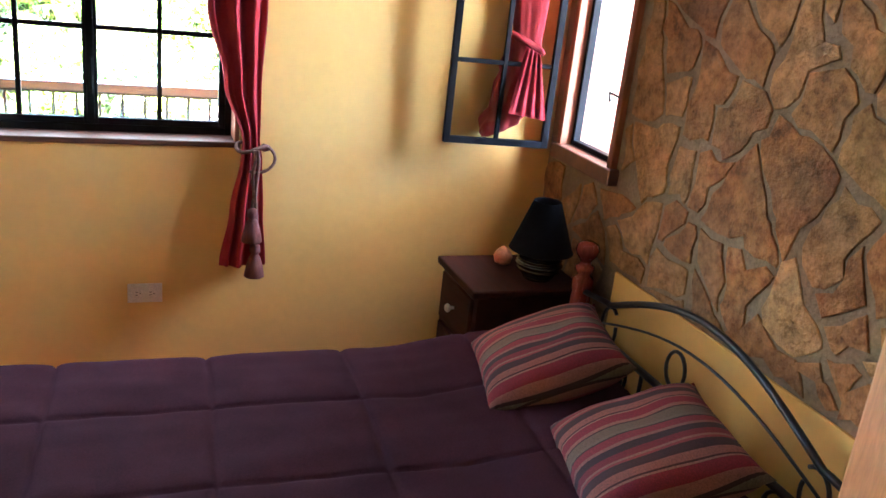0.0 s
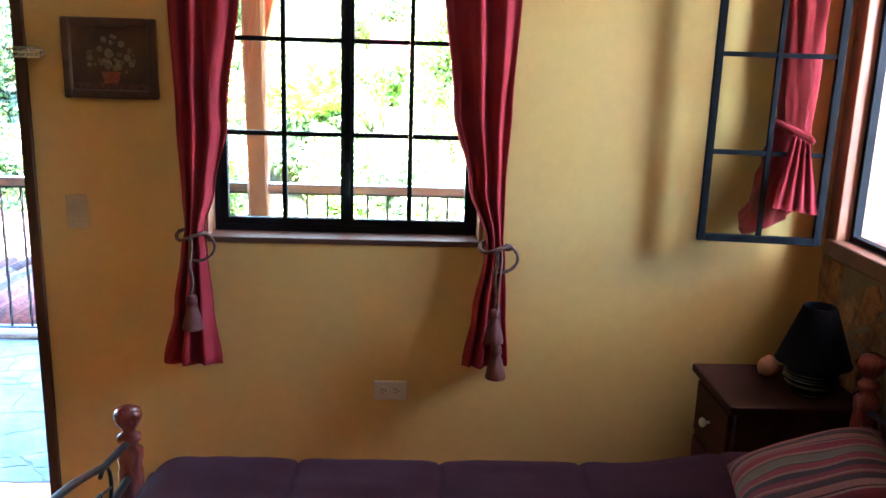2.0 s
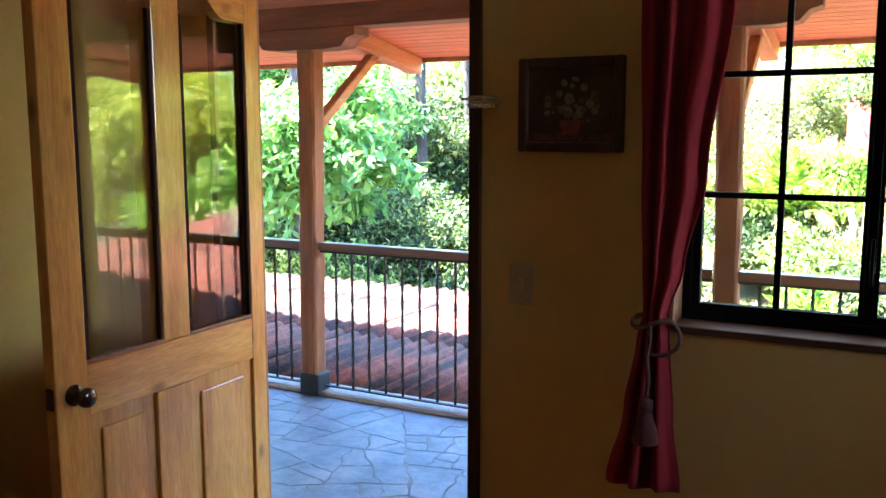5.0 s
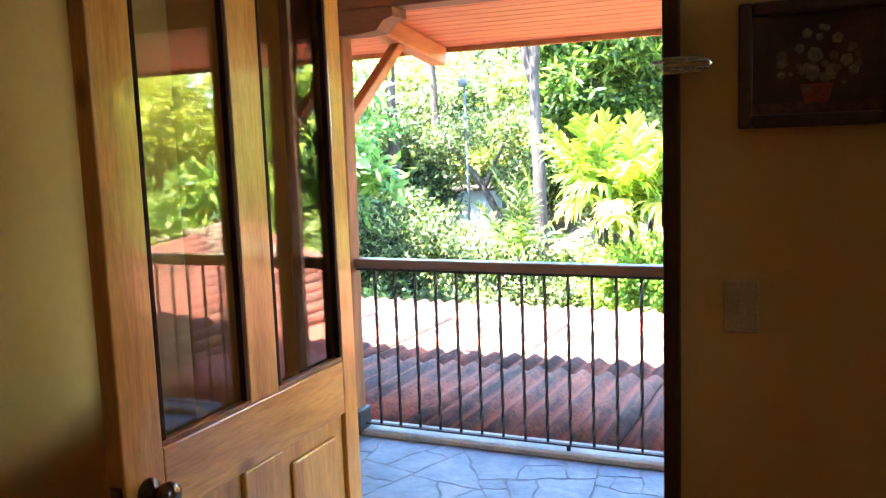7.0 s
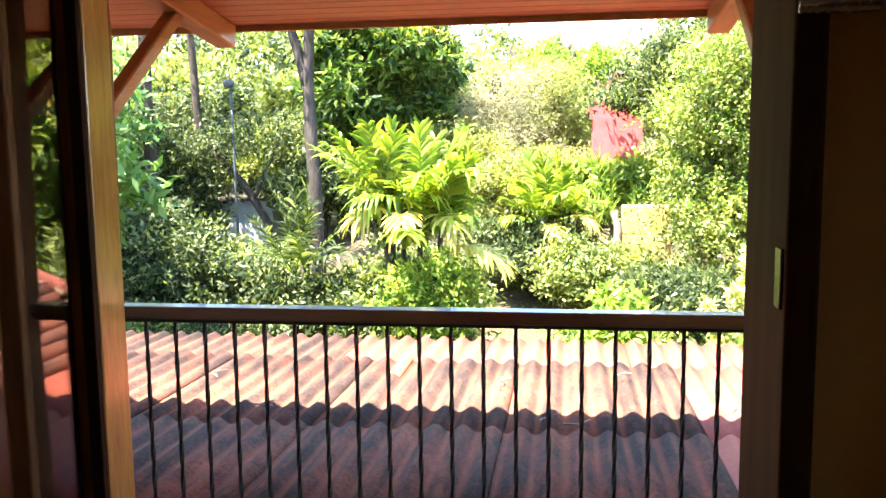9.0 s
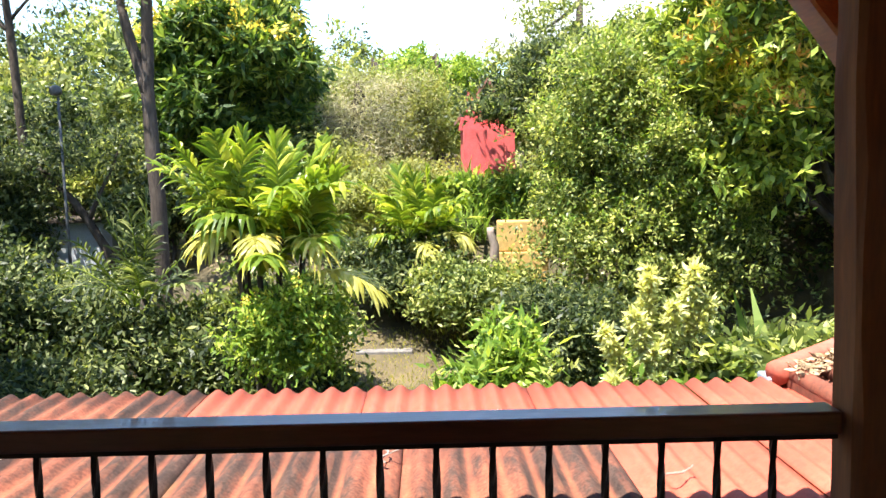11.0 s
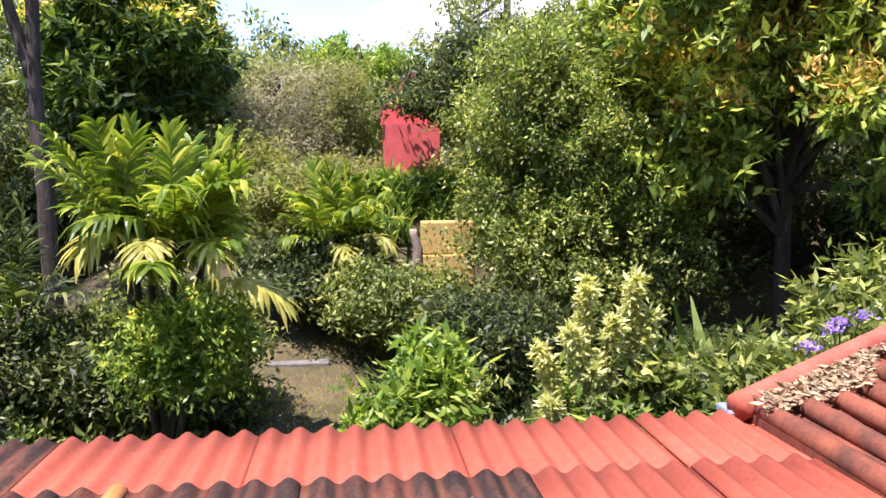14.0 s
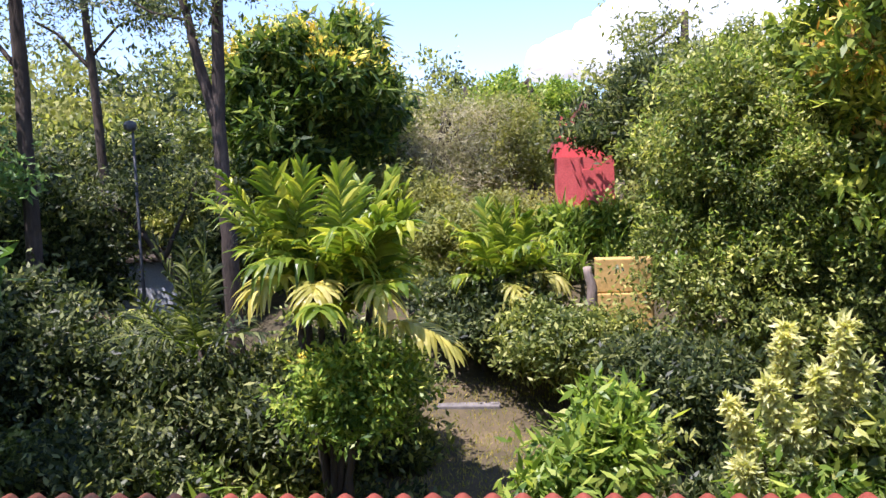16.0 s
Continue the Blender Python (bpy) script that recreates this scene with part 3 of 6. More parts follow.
for a, b in ((x0 + 0.031, 0.4545), (0.4555, x1 - 0.031)):
    f = 0.022
    zz0, zz1 = z0 + 0.031, z1 - 0.031
    sash = lpart("sash", boxes(((a, 0.11, zz0), (a + f, 0.14, zz1)), ((b - f, 0.11, zz0), (b, 0.14, zz1)), ((a + f, 0.11, zz0), (b - f, 0.14, zz0 + f)), ((a + f, 0.11, zz1 - f), (b - f, 0.14, zz1)), bevel=0.002), "window_steel", wl)
    mid = (a + b) / 2
    zs = [zz0 + f, 1.384, 1.702, 2.02, zz1 - f]
    xs = [a + f, mid, b - f]
    bars = [((mid - 0.008, 0.116, zz0 + f), (mid + 0.008, 0.136, zz1 - f))]
    for z in zs[1:-1]:
        bars += [((a + f, 0.117, z - 0.008), (mid - 0.0085, 0.135, z + 0.008)), ((mid + 0.0085, 0.117, z - 0.008), (b - f, 0.135, z + 0.008))]
    lpart("glazing_bars", boxes(*bars, bevel=0.0015), "window_steel", wl)
    for i in range(2):
        for j in range(4):
            p = lpart("pane", boxes(((xs[i] - 0.002, 0.1242, zs[j] - 0.002), (xs[i + 1] + 0.002, 0.1272, zs[j + 1] + 0.002))), "glass", wl)
            p.visible_shadow = False
lpart("meeting_strip", boxes(((0.443, 0.1, z0 + 0.032), (0.467, 0.1095, z1 - 0.032)), bevel=0.002), "window_steel", wl)
lpart("handle", boxes(((0.452, 0.09, 1.20), (0.466, 0.108, 1.23)), ((0.454, 0.085, 1.17), (0.463, 0.095, 1.29)), bevel=0.003), "window_steel", wl)

# window in the stone wall: wooden frame, steel casement swung into the room
y0, y1, z0, z1 = SW
w2 = thing("window_2", "open steel casement window in a wooden frame, swung inward", "window", (X_RIGHT, -0.3, 1.1), kind="structure")
lpart("window_frame", boxes(((X_RIGHT - 0.025, y0, z0 - 0.0), (X_RIGHT + 0.245, y0 + 0.03, z1)), ((X_RIGHT - 0.025, y1 - 0.03, z0), (X_RIGHT + 0.245, y1, z1)), ((X_RIGHT - 0.025, y0 + 0.03, z1 - 0.03), (X_RIGHT + 0.245, y1 - 0.03, z1)), bevel=0.004), "frame_wood", w2)
lpart("window_sill", boxes(((X_RIGHT - 0.04, y0 - 0.02, z0 - 0.045), (X_RIGHT + 0.27, y1 + 0.02, z0 + 0.012)), bevel=0.006), "sill_wood", w2)
lpart("fixed_frame", boxes(((2.15, y0 + 0.031, z0 + 0.013), (2.18, y0 + 0.05, z1 - 0.031)), ((2.15, y1 - 0.05, z0 + 0.013), (2.18, y1 - 0.031, z1 - 0.031)), ((2.15, y0 + 0.051, z0 + 0.013), (2.18, y1 - 0.051, z0 + 0.032)), bevel=0.002), "window_steel", w2)
lpart("stay", tube([(2.11, y0 + 0.02, 1.34), (2.09, y0 + 0.06, 1.35), (2.10, y0 + 0.065, 1.32)], 0.005, 6), "black_steel", w2)
leaf_w, leaf_z = 0.40, (1.085, 2.33)
casement = thing("casement", "dark steel casement leaf with glazing bars, standing open", "window", (2.045, -0.13, 0), kind="structure")
casement.rotation_euler = (0, 0, math.atan2(0.055, -0.38))
bpy.context.view_layer.update()
fr_ = 0.024
za, zb = leaf_z
finish("leaf_frame", boxes(((0, -0.012, za), (fr_, 0.012, zb)), ((leaf_w - fr_, -0.012, za), (leaf_w, 0.012, zb)), ((fr_, -0.012, za), (leaf_w - fr_, 0.012, za + fr_)), ((fr_, -0.012, zb - fr_), (leaf_w - fr_, 0.012, zb)), bevel=0.002), "window_steel", casement)
mid = leaf_w / 2
zs = [za + fr_, 1.385, 1.70, 2.015, zb - fr_]
bars = [((mid - 0.008, -0.009, za + fr_), (mid + 0.008, 0.009, zb - fr_))]
for z in zs[1:-1]:
    bars += [((fr_, -0.008, z - 0.008), (mid - 0.0085, 0.008, z + 0.008)), ((mid + 0.0085, -0.008, z - 0.008), (leaf_w - fr_, 0.008, z + 0.008))]
finish("glazing_bars", boxes(*bars, bevel=0.0015), "window_steel", casement)
for i, (a, b) in enumerate(((fr_, mid), (mid, leaf_w - fr_))):
    for j in range(4):
        p = finish("pane", boxes(((a - 0.001, -0.0015, zs[j] - 0.001), (b + 0.001, 0.0015, zs[j + 1] + 0.001))), "glass", casement)
        p.visible_shadow = False

# door frame and open door
d0, d1, _, dz = DOOR
df = thing("door_frame", "reddish brown wooden door frame", "door frame", (d1, 0.1, 0), kind="structure")
# this jamb is darker than the one on the hinge side
lpart("jamb", boxes(((d1 - 0.002, -0.015, 0), (d1 + 0.035, 0.208, dz)), bevel=0.004), "jamb_wood", df, "dark brown jamb")
lpart("jamb", boxes(((d0 - 0.03, -0.015, 0), (d0 + 0.0, 0.208, dz)), bevel=0.004), "frame_wood", df)
lpart("stop", boxes(((d0 + 0.001, 0.145, 0), (d0 + 0.014, 0.207, dz)), bevel=0.003), "porch_wood", df)
lpart("head", boxes(((d0 + 0.001, -0.015, dz - 0.04), (d1 - 0.003, 0.208, dz)), bevel=0.004), "frame_wood", df)
lpart("keep", boxes(((d1 - 0.006, -0.004, 1.29), (d1 - 0.0015, 0.022, 1.36)), bevel=0.001), "bronze", df)
door = thing("door_1", "varnished pine door with two glass panes, standing open", "door", (-1.545, 0.14, 0), kind="structure")
X0, X1 = -1.527, -1.484


def door_part(name, ya, yb, za, zb, material="pine", xa=X0, xb=X1, bevel=0.004, label=""):
    return lpart(name, boxes(((xa, min(ya, yb), za), (xb, max(ya, yb), zb)), bevel=bevel), material, door, label)


door_part("stile", 0.069, 0.139, 0.01, 2.05)
door_part("stile", -0.748, -0.64, 0.01, 2.05)
door_part("muntin", -0.348, -0.235, 0.905, 1.99)
door_part("muntin", -0.386, -0.235, 0.201, 0.755)
door_part("top_rail", -0.639, 0.068, 1.991, 2.05, "pine_y")
for sg, y_out in ((1, 0.0675), (-1, -0.6385)):
    # curved spandrel that drops towards the stile
    prof = [(0.0, 1.916), (0.09, 1.916), (0.115, 1.922), (0.14, 1.938), (0.16, 1.96), (0.18, 1.978), (0.205, 1.988), (0.225, 1.9905), (0.0, 1.9905)]
    bm = bmesh.new()
    fa = [bm.verts.new((X0, y_out - sg * a, z)) for a, z in prof]
    fb = [bm.verts.new((X1, y_out - sg * a, z)) for a, z in prof]
    bm.faces.new(fa)
    bm.faces.new(fb[::-1])
    for k in range(len(prof)):
        bm.faces.new((fa[k], fa[(k + 1) % len(prof)], fb[(k + 1) % len(prof)], fb[k]))
    lpart("spandrel", bm, "pine_y", door)
door_part("lock_rail", -0.639, 0.068, 0.756, 0.904, "pine_y")
door_part("bottom_rail", -0.639, 0.068, 0.01, 0.2, "pine_y")
for a, b in ((-0.639, -0.387), (-0.234, 0.068)):
    door_part("panel", a, b, 0.201, 0.755, "pine", X0 + 0.012, X1 - 0.014, 0.0)
    door_part("raised_field", a + 0.045, b - 0.045, 0.25, 0.706, "pine", X1 - 0.0135, X1 - 0.004, 0.006)
for a, b in ((-0.639, -0.349), (-0.234, 0.068)):
    p = door_part("pane", a, b, 0.905, 1.99, "glass", -1.508, -1.504, 0.0)
    p.visible_shadow = False
    for ya, yb in ((a, a + 0.012), (b - 0.012, b)):
        door_part("glazing_bead", ya, yb, 0.917, 1.914, "stand_wood", -1.503, X1 - 0.001, 0.002)
    for zc in (0.905,):
        door_part("glazing_bead", a, b, zc, zc + 0.012, "frame_wood", -1.503, X1 - 0.001, 0.002)
bm = lathe([(0.03, 0), (0.03, 0.006), (0.014, 0.012), (0.012, 0.03), (0.024, 0.038), (0.029, 0.05), (0.026, 0.062), (0.012, 0.068)], 20)
bmesh.ops.transform(bm, matrix=Matrix.Translation((X1, -0.69, 0.83)) @ Matrix.Rotation(radians(90), 4, "Y"), verts=bm.verts)
lpart("knob", bm, "bronze", door, "dark polished metal knob", True)
lpart("latch_plate", boxes(((X0 + 0.008, -0.752, 0.80), (X1 - 0.008, -0.7475, 0.86))), "bronze", door)

# ---- the porch ----
RAIL_Y = 1.872
structure("porch_slab", boxes(((-9, WALL, -0.3), (5, 2.0, -0.003))), "slate_joint", "pale mortar bed of the porch floor", "floor")
structure("porch_kerb", boxes(((-9, RAIL_Y - 0.055, -0.002), (5, 2.0, 0.022)), bevel=0.006), "concrete", "low concrete kerb under the porch railing", "kerb")


def roof_z(y):
    return 2.475 - 0.137 * (y - 0.25)


bm = bmesh.new()
yy = 0.255
while yy < 3.14:
    a, b = yy, yy + 0.083
    vs = []
    for x in (-9, 5):
        vs.append([bm.verts.new((x, y, roof_z(y) + dz_)) for y, dz_ in ((a, 0.012), (a + 0.004, 0), (b - 0.004, 0), (b, 0.012))])
    for k in range(3):
        bm.faces.new((vs[0][k], vs[0][k + 1], vs[1][k + 1], vs[1][k]))
    yy = b
structure("porch_ceiling", bm, "ceiling_wood", "varnished tongue-and-groove board porch ceiling", "ceiling")
bm = bmesh.new()
q = [bm.verts.new((x, y, roof_z(y) + h)) for x in (-9, 5) for y, h in ((0.25, 0.02), (3.2, 0.02), (3.2, 0.12), (0.25, 0.12))]
for f in ((0, 1, 2, 3), (4, 5, 6, 7), (0, 1, 5, 4), (1, 2, 6, 5), (2, 3, 7, 6), (3, 0, 4, 7)):
    bm.faces.new([q[i] for i in f])
structure("porch_roof", bm, "far_roof", "sloping porch roof above the boards", "roof")
structure("eave_board", boxes(((-9, 3.143, roof_z(3.15) - 0.03), (5, 3.166, roof_z(3.15) + 0.11)), bevel=0.003), "rafter_wood", "varnished board along the porch eave", "trim")
structure("wall_upper", boxes(((-9, 0.02, TOP + 0.13), (5, WALL, 3.4)), ((-9, 0.02, -0.3), (X_LEFT - 0.21, WALL, TOP + 0.129)), ((X_RIGHT + 0.26, 0.02, -0.3), (5, WALL, TOP + 0.129)), ((-9, 0.02, -2.4), (5, WALL - 0.01, -0.31))), "outer_plaster", "plastered outer wall of the house")
structure("house_base", boxes(((-9, 1.7, -2.6), (5, 1.95, -0.31))), "outer_plaster", "plastered lower storey wall under the porch")
structure("house_roof", boxes(((-9, -4.3, 3.0), (5, 0.6, 3.2))), "far_roof", "flat roof over the bedroom", "roof")
bm = boxes(((-9, 1.80, 2.135), (5, 1.96, 2.285)), bevel=0.008)
structure("porch_beam", bm, "beam_wood", "dark brown timber beam along the porch", "beam")


def porch_post(x, y=1.86, w=0.112):
    t = thing("porch_post", "rough brown timber post on a black base carrying the porch beam", "post", (x, y, 0), "posts of the porch")
    bm = bmesh.new()
    n = 12
    rings = []
    for i in range(n + 1):
        z = 0.13 + (2.02 - 0.13) * i / n
        h = w / 2
        ring = []
        for sx, sy in ((-1, -0.8), (-0.8, -1), (0.8, -1), (1, -0.8), (1, 0.8), (0.8, 1), (-0.8, 1), (-1, 0.8)):
            ring.append(bm.verts.new((sx * h + 0.008 * math.sin(z * 2.3 + x) + R.uniform(-0.004, 0.004), sy * h + R.uniform(-0.004, 0.004), z)))
        rings.append(ring)
    for a, b in zip(rings, rings[1:]):
        for k in range(8):
            bm.faces.new((a[k], a[(k + 1) % 8], b[(k + 1) % 8], b[k]))
    bm.faces.new(rings[0][::-1])
    bm.faces.new(rings[-1])
    part("shaft", bm, "post_wood", t)
    part("base", boxes(((-w / 2 - 0.012, -w / 2 - 0.012, 0.0), (w / 2 + 0.012, w / 2 + 0.012, 0.13)), bevel=0.012), "black_paint", t, "black painted concrete base")
    # carved bracket under the beam
    prof = [(-0.36, 2.134), (-0.36, 2.09), (-0.31, 2.075), (-0.27, 2.03), (-0.16, 2.02), (0.16, 2.02), (0.27, 2.03), (0.31, 2.075), (0.36, 2.09), (0.36, 2.134)]
    bm = bmesh.new()
    a = [bm.verts.new((px, -0.075, pz)) for px, pz in prof]
    b = [bm.verts.new((px, 0.075, pz)) for px, pz in prof]
    bm.faces.new(a)
    bm.faces.new(b[::-1])
    for k in range(len(prof)):
        bm.faces.new((a[k], a[(k + 1) % len(prof)], b[(k + 1) % len(prof)], b[k]))
    part("bracket", bm, "beam_wood", t, "dark carved wooden bracket")
    # outrigger rafter and its brace
    def bar(p, q, wx, hz):
        bm = bmesh.new()
        p, q = Vector(p), Vector(q)
        d = (q - p).normalized()
        upv = Vector((1, 0, 0)).cross(d).normalized()
        vs = [bm.verts.new(c + Vector((sx * wx / 2, 0, 0)) + upv * sz * hz / 2) for c in (p, q) for sx, sz in ((-1, -1), (1, -1), (1, 1), (-1, 1))]
        for f in ((3, 2, 1, 0), (4, 5, 6, 7), (0, 1, 5, 4), (1, 2, 6, 5), (2, 3, 7, 6), (3, 0, 4, 7)):
            bm.faces.new([vs[i] for i in f])
        bmesh.ops.bevel(bm, geom=bm.edges[:], offset=0.006, segments=1, affect="EDGES")
        return bm
    part("outrigger", bar((0.0, 0.09, roof_z(y + 0.09) - 0.058), (0.0, 1.27, roof_z(y + 1.27) - 0.058), 0.10, 0.11), "rafter_wood", t, "orange varnished outrigger")
    part("brace", bar((0.0, 0.075, 1.60), (0.0, 0.78, 2.11), 0.062, 0.062), "rafter_wood", t)
    return t


porch_post(-2.515)
porch_post(-0.165)
porch_post(-4.9)
porch_post(2.2)

gl = thing("porch_lamp", "round amber glass porch lamp hanging from the ceiling", "lamp", (0.735, 1.0, 2.36))
lpart("globe", lathe([(0.02, -0.105), (0.06, -0.085), (0.09, -0.05), (0.102, 0.0), (0.09, 0.05), (0.06, 0.085), (0.035, 0.098)], 20, at=(0.735, 1.0, 2.14)), "globe_glass", gl, "amber glass globe", True)
lpart("stem", lathe([(0.035, 2.236), (0.035, 2.26), (0.012, 2.27), (0.012, 2.34), (0.05, 2.35), (0.05, roof_z(1.0))], 14, at=(0.735, 1.0, 0)), "bronze", gl, "", True)

# ---- railing ----
rail = thing("porch_railing", "wooden handrail on slim twisted black iron balusters", "railing", (-2.3, RAIL_Y, 0))
for a, b in ((-4.844, -2.571), (-2.459, -0.221), (-0.109, 2.144)):
    lpart("handrail", boxes(((a, RAIL_Y - 0.038, 0.872), (b, RAIL_Y + 0.038, 0.918)), bevel=0.006), "rail_wood", rail, "dark brown varnished handrail")
    lpart("top_bar", boxes(((a, RAIL_Y - 0.018, 0.857), (b, RAIL_Y + 0.018, 0.8715)), bevel=0.002), "rail_steel", rail)
    lpart("bottom_bar", boxes(((a, RAIL_Y - 0.014, 0.045), (b, RAIL_Y + 0.014, 0.054)), bevel=0.002), "rail_steel", rail)
bm = bmesh.new()
pts = [(0, 0, z) for z in np.linspace(0.05, 0.86, 28)]
tube(pts, 0.0085, 4, bm, True, 0.42)
bal = bpy.data.meshes.new("baluster")
bmesh.ops.recalc_face_normals(bm, faces=bm.faces)
bm.to_mesh(bal)
bm.free()
bal.materials.append(MATS["rail_steel"])
for i in range(-21, 38):
    x = -2.361 + 0.1121 * i
    if min(abs(x + 2.515), abs(x + 0.165), abs(x + 4.9), abs(x - 2.2)) < 0.085 or x > 2.1 or x < -4.8:
        continue
    ob = new("baluster", bal)
    ob.parent = rail
    ob.location = (x + 2.3, 0, 0)
for x in (-1.362, -3.7, 1.0):
    lpart("foot", boxes(((x - 0.009, RAIL_Y - 0.009, 0.02), (x + 0.009, RAIL_Y + 0.009, 0.046))), "rail_steel", rail)

# ---- things in the bedroom ----
bed = thing("bed", "wood and black iron bed with arched headboard", "bed", (1.0, -1.27, 0))
BX0, BX1, BY0, BY1 = -0.13, 2.05, -0.535, -1.90
# turned posts


def post_profile(h):
    return [(0.036, 0.0), (0.036, h - 0.20), (0.033, h - 0.185), (0.038, h - 0.165), (0.038, h - 0.135), (0.022, h - 0.118), (0.034, h - 0.105), (0.034, h - 0.09), (0.018, h - 0.078), (0.022, h - 0.068), (0.036, h - 0.05), (0.042, h - 0.03), (0.036, h - 0.010), (0.018, h)]


for x, h in ((BX0, 0.655), (BX1, 0.855)):
    for y in (BY0, BY1):
        lpart("post", lathe(post_profile(h), 18, at=(x, y, 0)), "bed_wood", bed, "glossy red-brown turned wooden post", True)


def arc(y_a, y_b, z_a, z_b, bow, n=20):
    return [(y_a + (y_b - y_a) * i / n, z_a + (z_b - z_a) * i / n + bow * math.sin(math.pi * i / n)) for i in range(n + 1)]


def iron_end(x, zt, bow, dz):
    """Arched top bar, lower bar, scrolls and rings between two posts."""
    A, B = BY0 - 0.03, BY1 + 0.03
    a2, b2 = BY0 - 0.20, BY1 + 0.20
    top = [(A, zt - 0.02)] + [(a2 + 0.02, zt)] + arc(a2, b2, zt, zt, bow) + [(b2 - 0.02, zt)] + [(B, zt - 0.02)]
    lpart("arch_bar", tube([(x, y, z) for y, z in top], 0.0105, 8), "black_steel", bed, "black iron arched bar", True)
    lpart("cross_bar", tube([(x, A, zt - dz), (x, B, zt - dz)], 0.012, 8), "black_steel", bed, "", True)
    lpart("lower_bar", tube([(x, A, zt - dz - 0.2), (x, B, zt - dz - 0.2)], 0.011, 8), "black_steel", bed, "", True)
    inner = arc(a2 + 0.03, b2 - 0.03, zt - dz + 0.05, zt - dz + 0.05, bow * 0.78)
    lpart("inner_arch", tube([(x, y, z) for y, z in inner], 0.0045, 6), "black_steel", bed, "", True)
    for s, yc in ((1, a2), (-1, b2)):
        sc = []
        for k in range(22):
            ang = math.pi * 0.3 + k * 0.27
            r = 0.075 * (1 - k * 0.012)
            sc.append((x, yc - s * 0.01 - s * r * math.cos(ang) * 0.7, zt - 0.075 + r * math.sin(ang)))
        lpart("scroll", tube(sc, 0.006, 6), "black_steel", bed, "", True)
    cy = (A + B) / 2
    for yc, zc, r in ((cy + 0.10, zt - dz + 0.085, 0.045), (cy + 0.38, zt - dz - 0.07, 0.05), (cy + 0.13, zt - dz - 0.07, 0.05), (cy - 0.13, zt - dz - 0.07, 0.05), (cy - 0.38, zt - dz - 0.07, 0.05)):
        ring = [(x, yc + r * math.cos(t * math.pi / 9), zc + r * 1.25 * math.sin(t * math.pi / 9)) for t in range(19)]
        lpart("ring", tube(ring, 0.006, 6), "black_steel", bed, "", True)
        if zc > zt - dz:
            continue
        lpart("boss", lathe([(0.004, -0.03), (0.02, -0.012), (0.023, 0), (0.02, 0.012), (0.004, 0.03)], 12, at=(x, yc, zc - r * 0.55)), "black_steel", bed, "", True)
    for yc in (cy + 0.5, cy + 0.25, cy, cy - 0.25, cy - 0.5):
        lpart("upright", tube([(x, yc, zt - dz), (x, yc, zt - dz - 0.2)], 0.007, 6), "black_steel", bed, "", True)


iron_end(BX1, 0.70, 0.145, 0.125)
iron_end(BX0, 0.57, 0.10, 0.13)
for y in (BY0, BY1):
    lpart("side_rail", boxes(((BX0, y - 0.012, 0.22), (BX1, y + 0.012, 0.34)), bevel=0.004), "bed_wood", bed)

tagged(finish("mattress", boxes(((BX0 + 0.06, BY1 + 0.03, 0.26), (BX1 - 0.05, BY0 - 0.03, 0.47)), bevel=0.03), "mattress", None), "pale mattress under the quilted bedspread", "mattress")

# quilted bedspread: puffed panels with stitched seams, hanging over the sides
SX = [-0.06 + 0.41 * i for i in range(7)]
SY = [-0.42 - 0.36 * i for i in range(6)]
NX, NY = 270, 220
bx0, bx1, by0, by1 = BX0 + 0.075, BX1 - 0.06, BY0 - 0.022, BY1 - 0.02


def quilt_point(u, v):
    over = 0.17
    x = bx0 + u * (bx1 - bx0)
    w = abs(by1 - by0)
    s = -over + v * (w + 2 * over)
    edge = 0.06
    if s < edge:
        a = max(0.0, min(1.0, (edge - s) / (edge * 1.57)))
        y, z = by0 - edge + edge * math.sin(a * 1.57), 0.515 - edge + edge * math.cos(a * 1.57)
        z -= max(0.0, edge - s - edge * 1.57)
    elif s > w - edge:
        a = max(0.0, min(1.0, (s - w + edge) / (edge * 1.57)))
        y, z = by1 + edge - edge * math.sin(a * 1.57), 0.515 - edge + edge * math.cos(a * 1.57)
        z -= max(0.0, s - w + edge - edge * 1.57)
    else:
        y, z = by0 - s, 0.515
    d = min(min(abs(x + 0.02 * math.sin(3 * y) - c) for c in SX), min(abs(-0.55 - s + 0.55 - 0.02 * math.sin(2.3 * x) - (c + 0.42)) for c in SY))
    puff = 0.010 * (1 - math.exp(-d / 0.005)) + 0.010 * (1 - math.exp(-d / 0.05)) + 0.006 * noise.noise((x * 2.2, s * 2.2, 0)) + 0.004 * noise.noise((x * 3, s * 14, 3)) + 0.0035 * noise.noise((x * 11, s * 8, 5))
    if s > 0.03:
        z += 0.05 * max(0.0, min(1, (x - 1.35) / 0.35)) * max(0.0, 1 - max(0, x - 1.6) / 0.5)
    if u < 0.05:
        z -= 0.05 * ((0.05 - u) / 0.05) ** 2
    return (x, y, z + puff)


bm = bmesh.new()
grid = [[bm.verts.new(quilt_point(i / NX, j / NY)) for i in range(NX + 1)] for j in range(NY + 1)]
for j in range(NY):
    for i in range(NX):
        bm.faces.new((grid[j][i], grid[j][i + 1], grid[j + 1][i + 1], grid[j + 1][i]))
tagged(finish("bedspread", bm, "quilt", None, "", True), "dark plum quilted bedspread smooth over the bed", "bedspread")


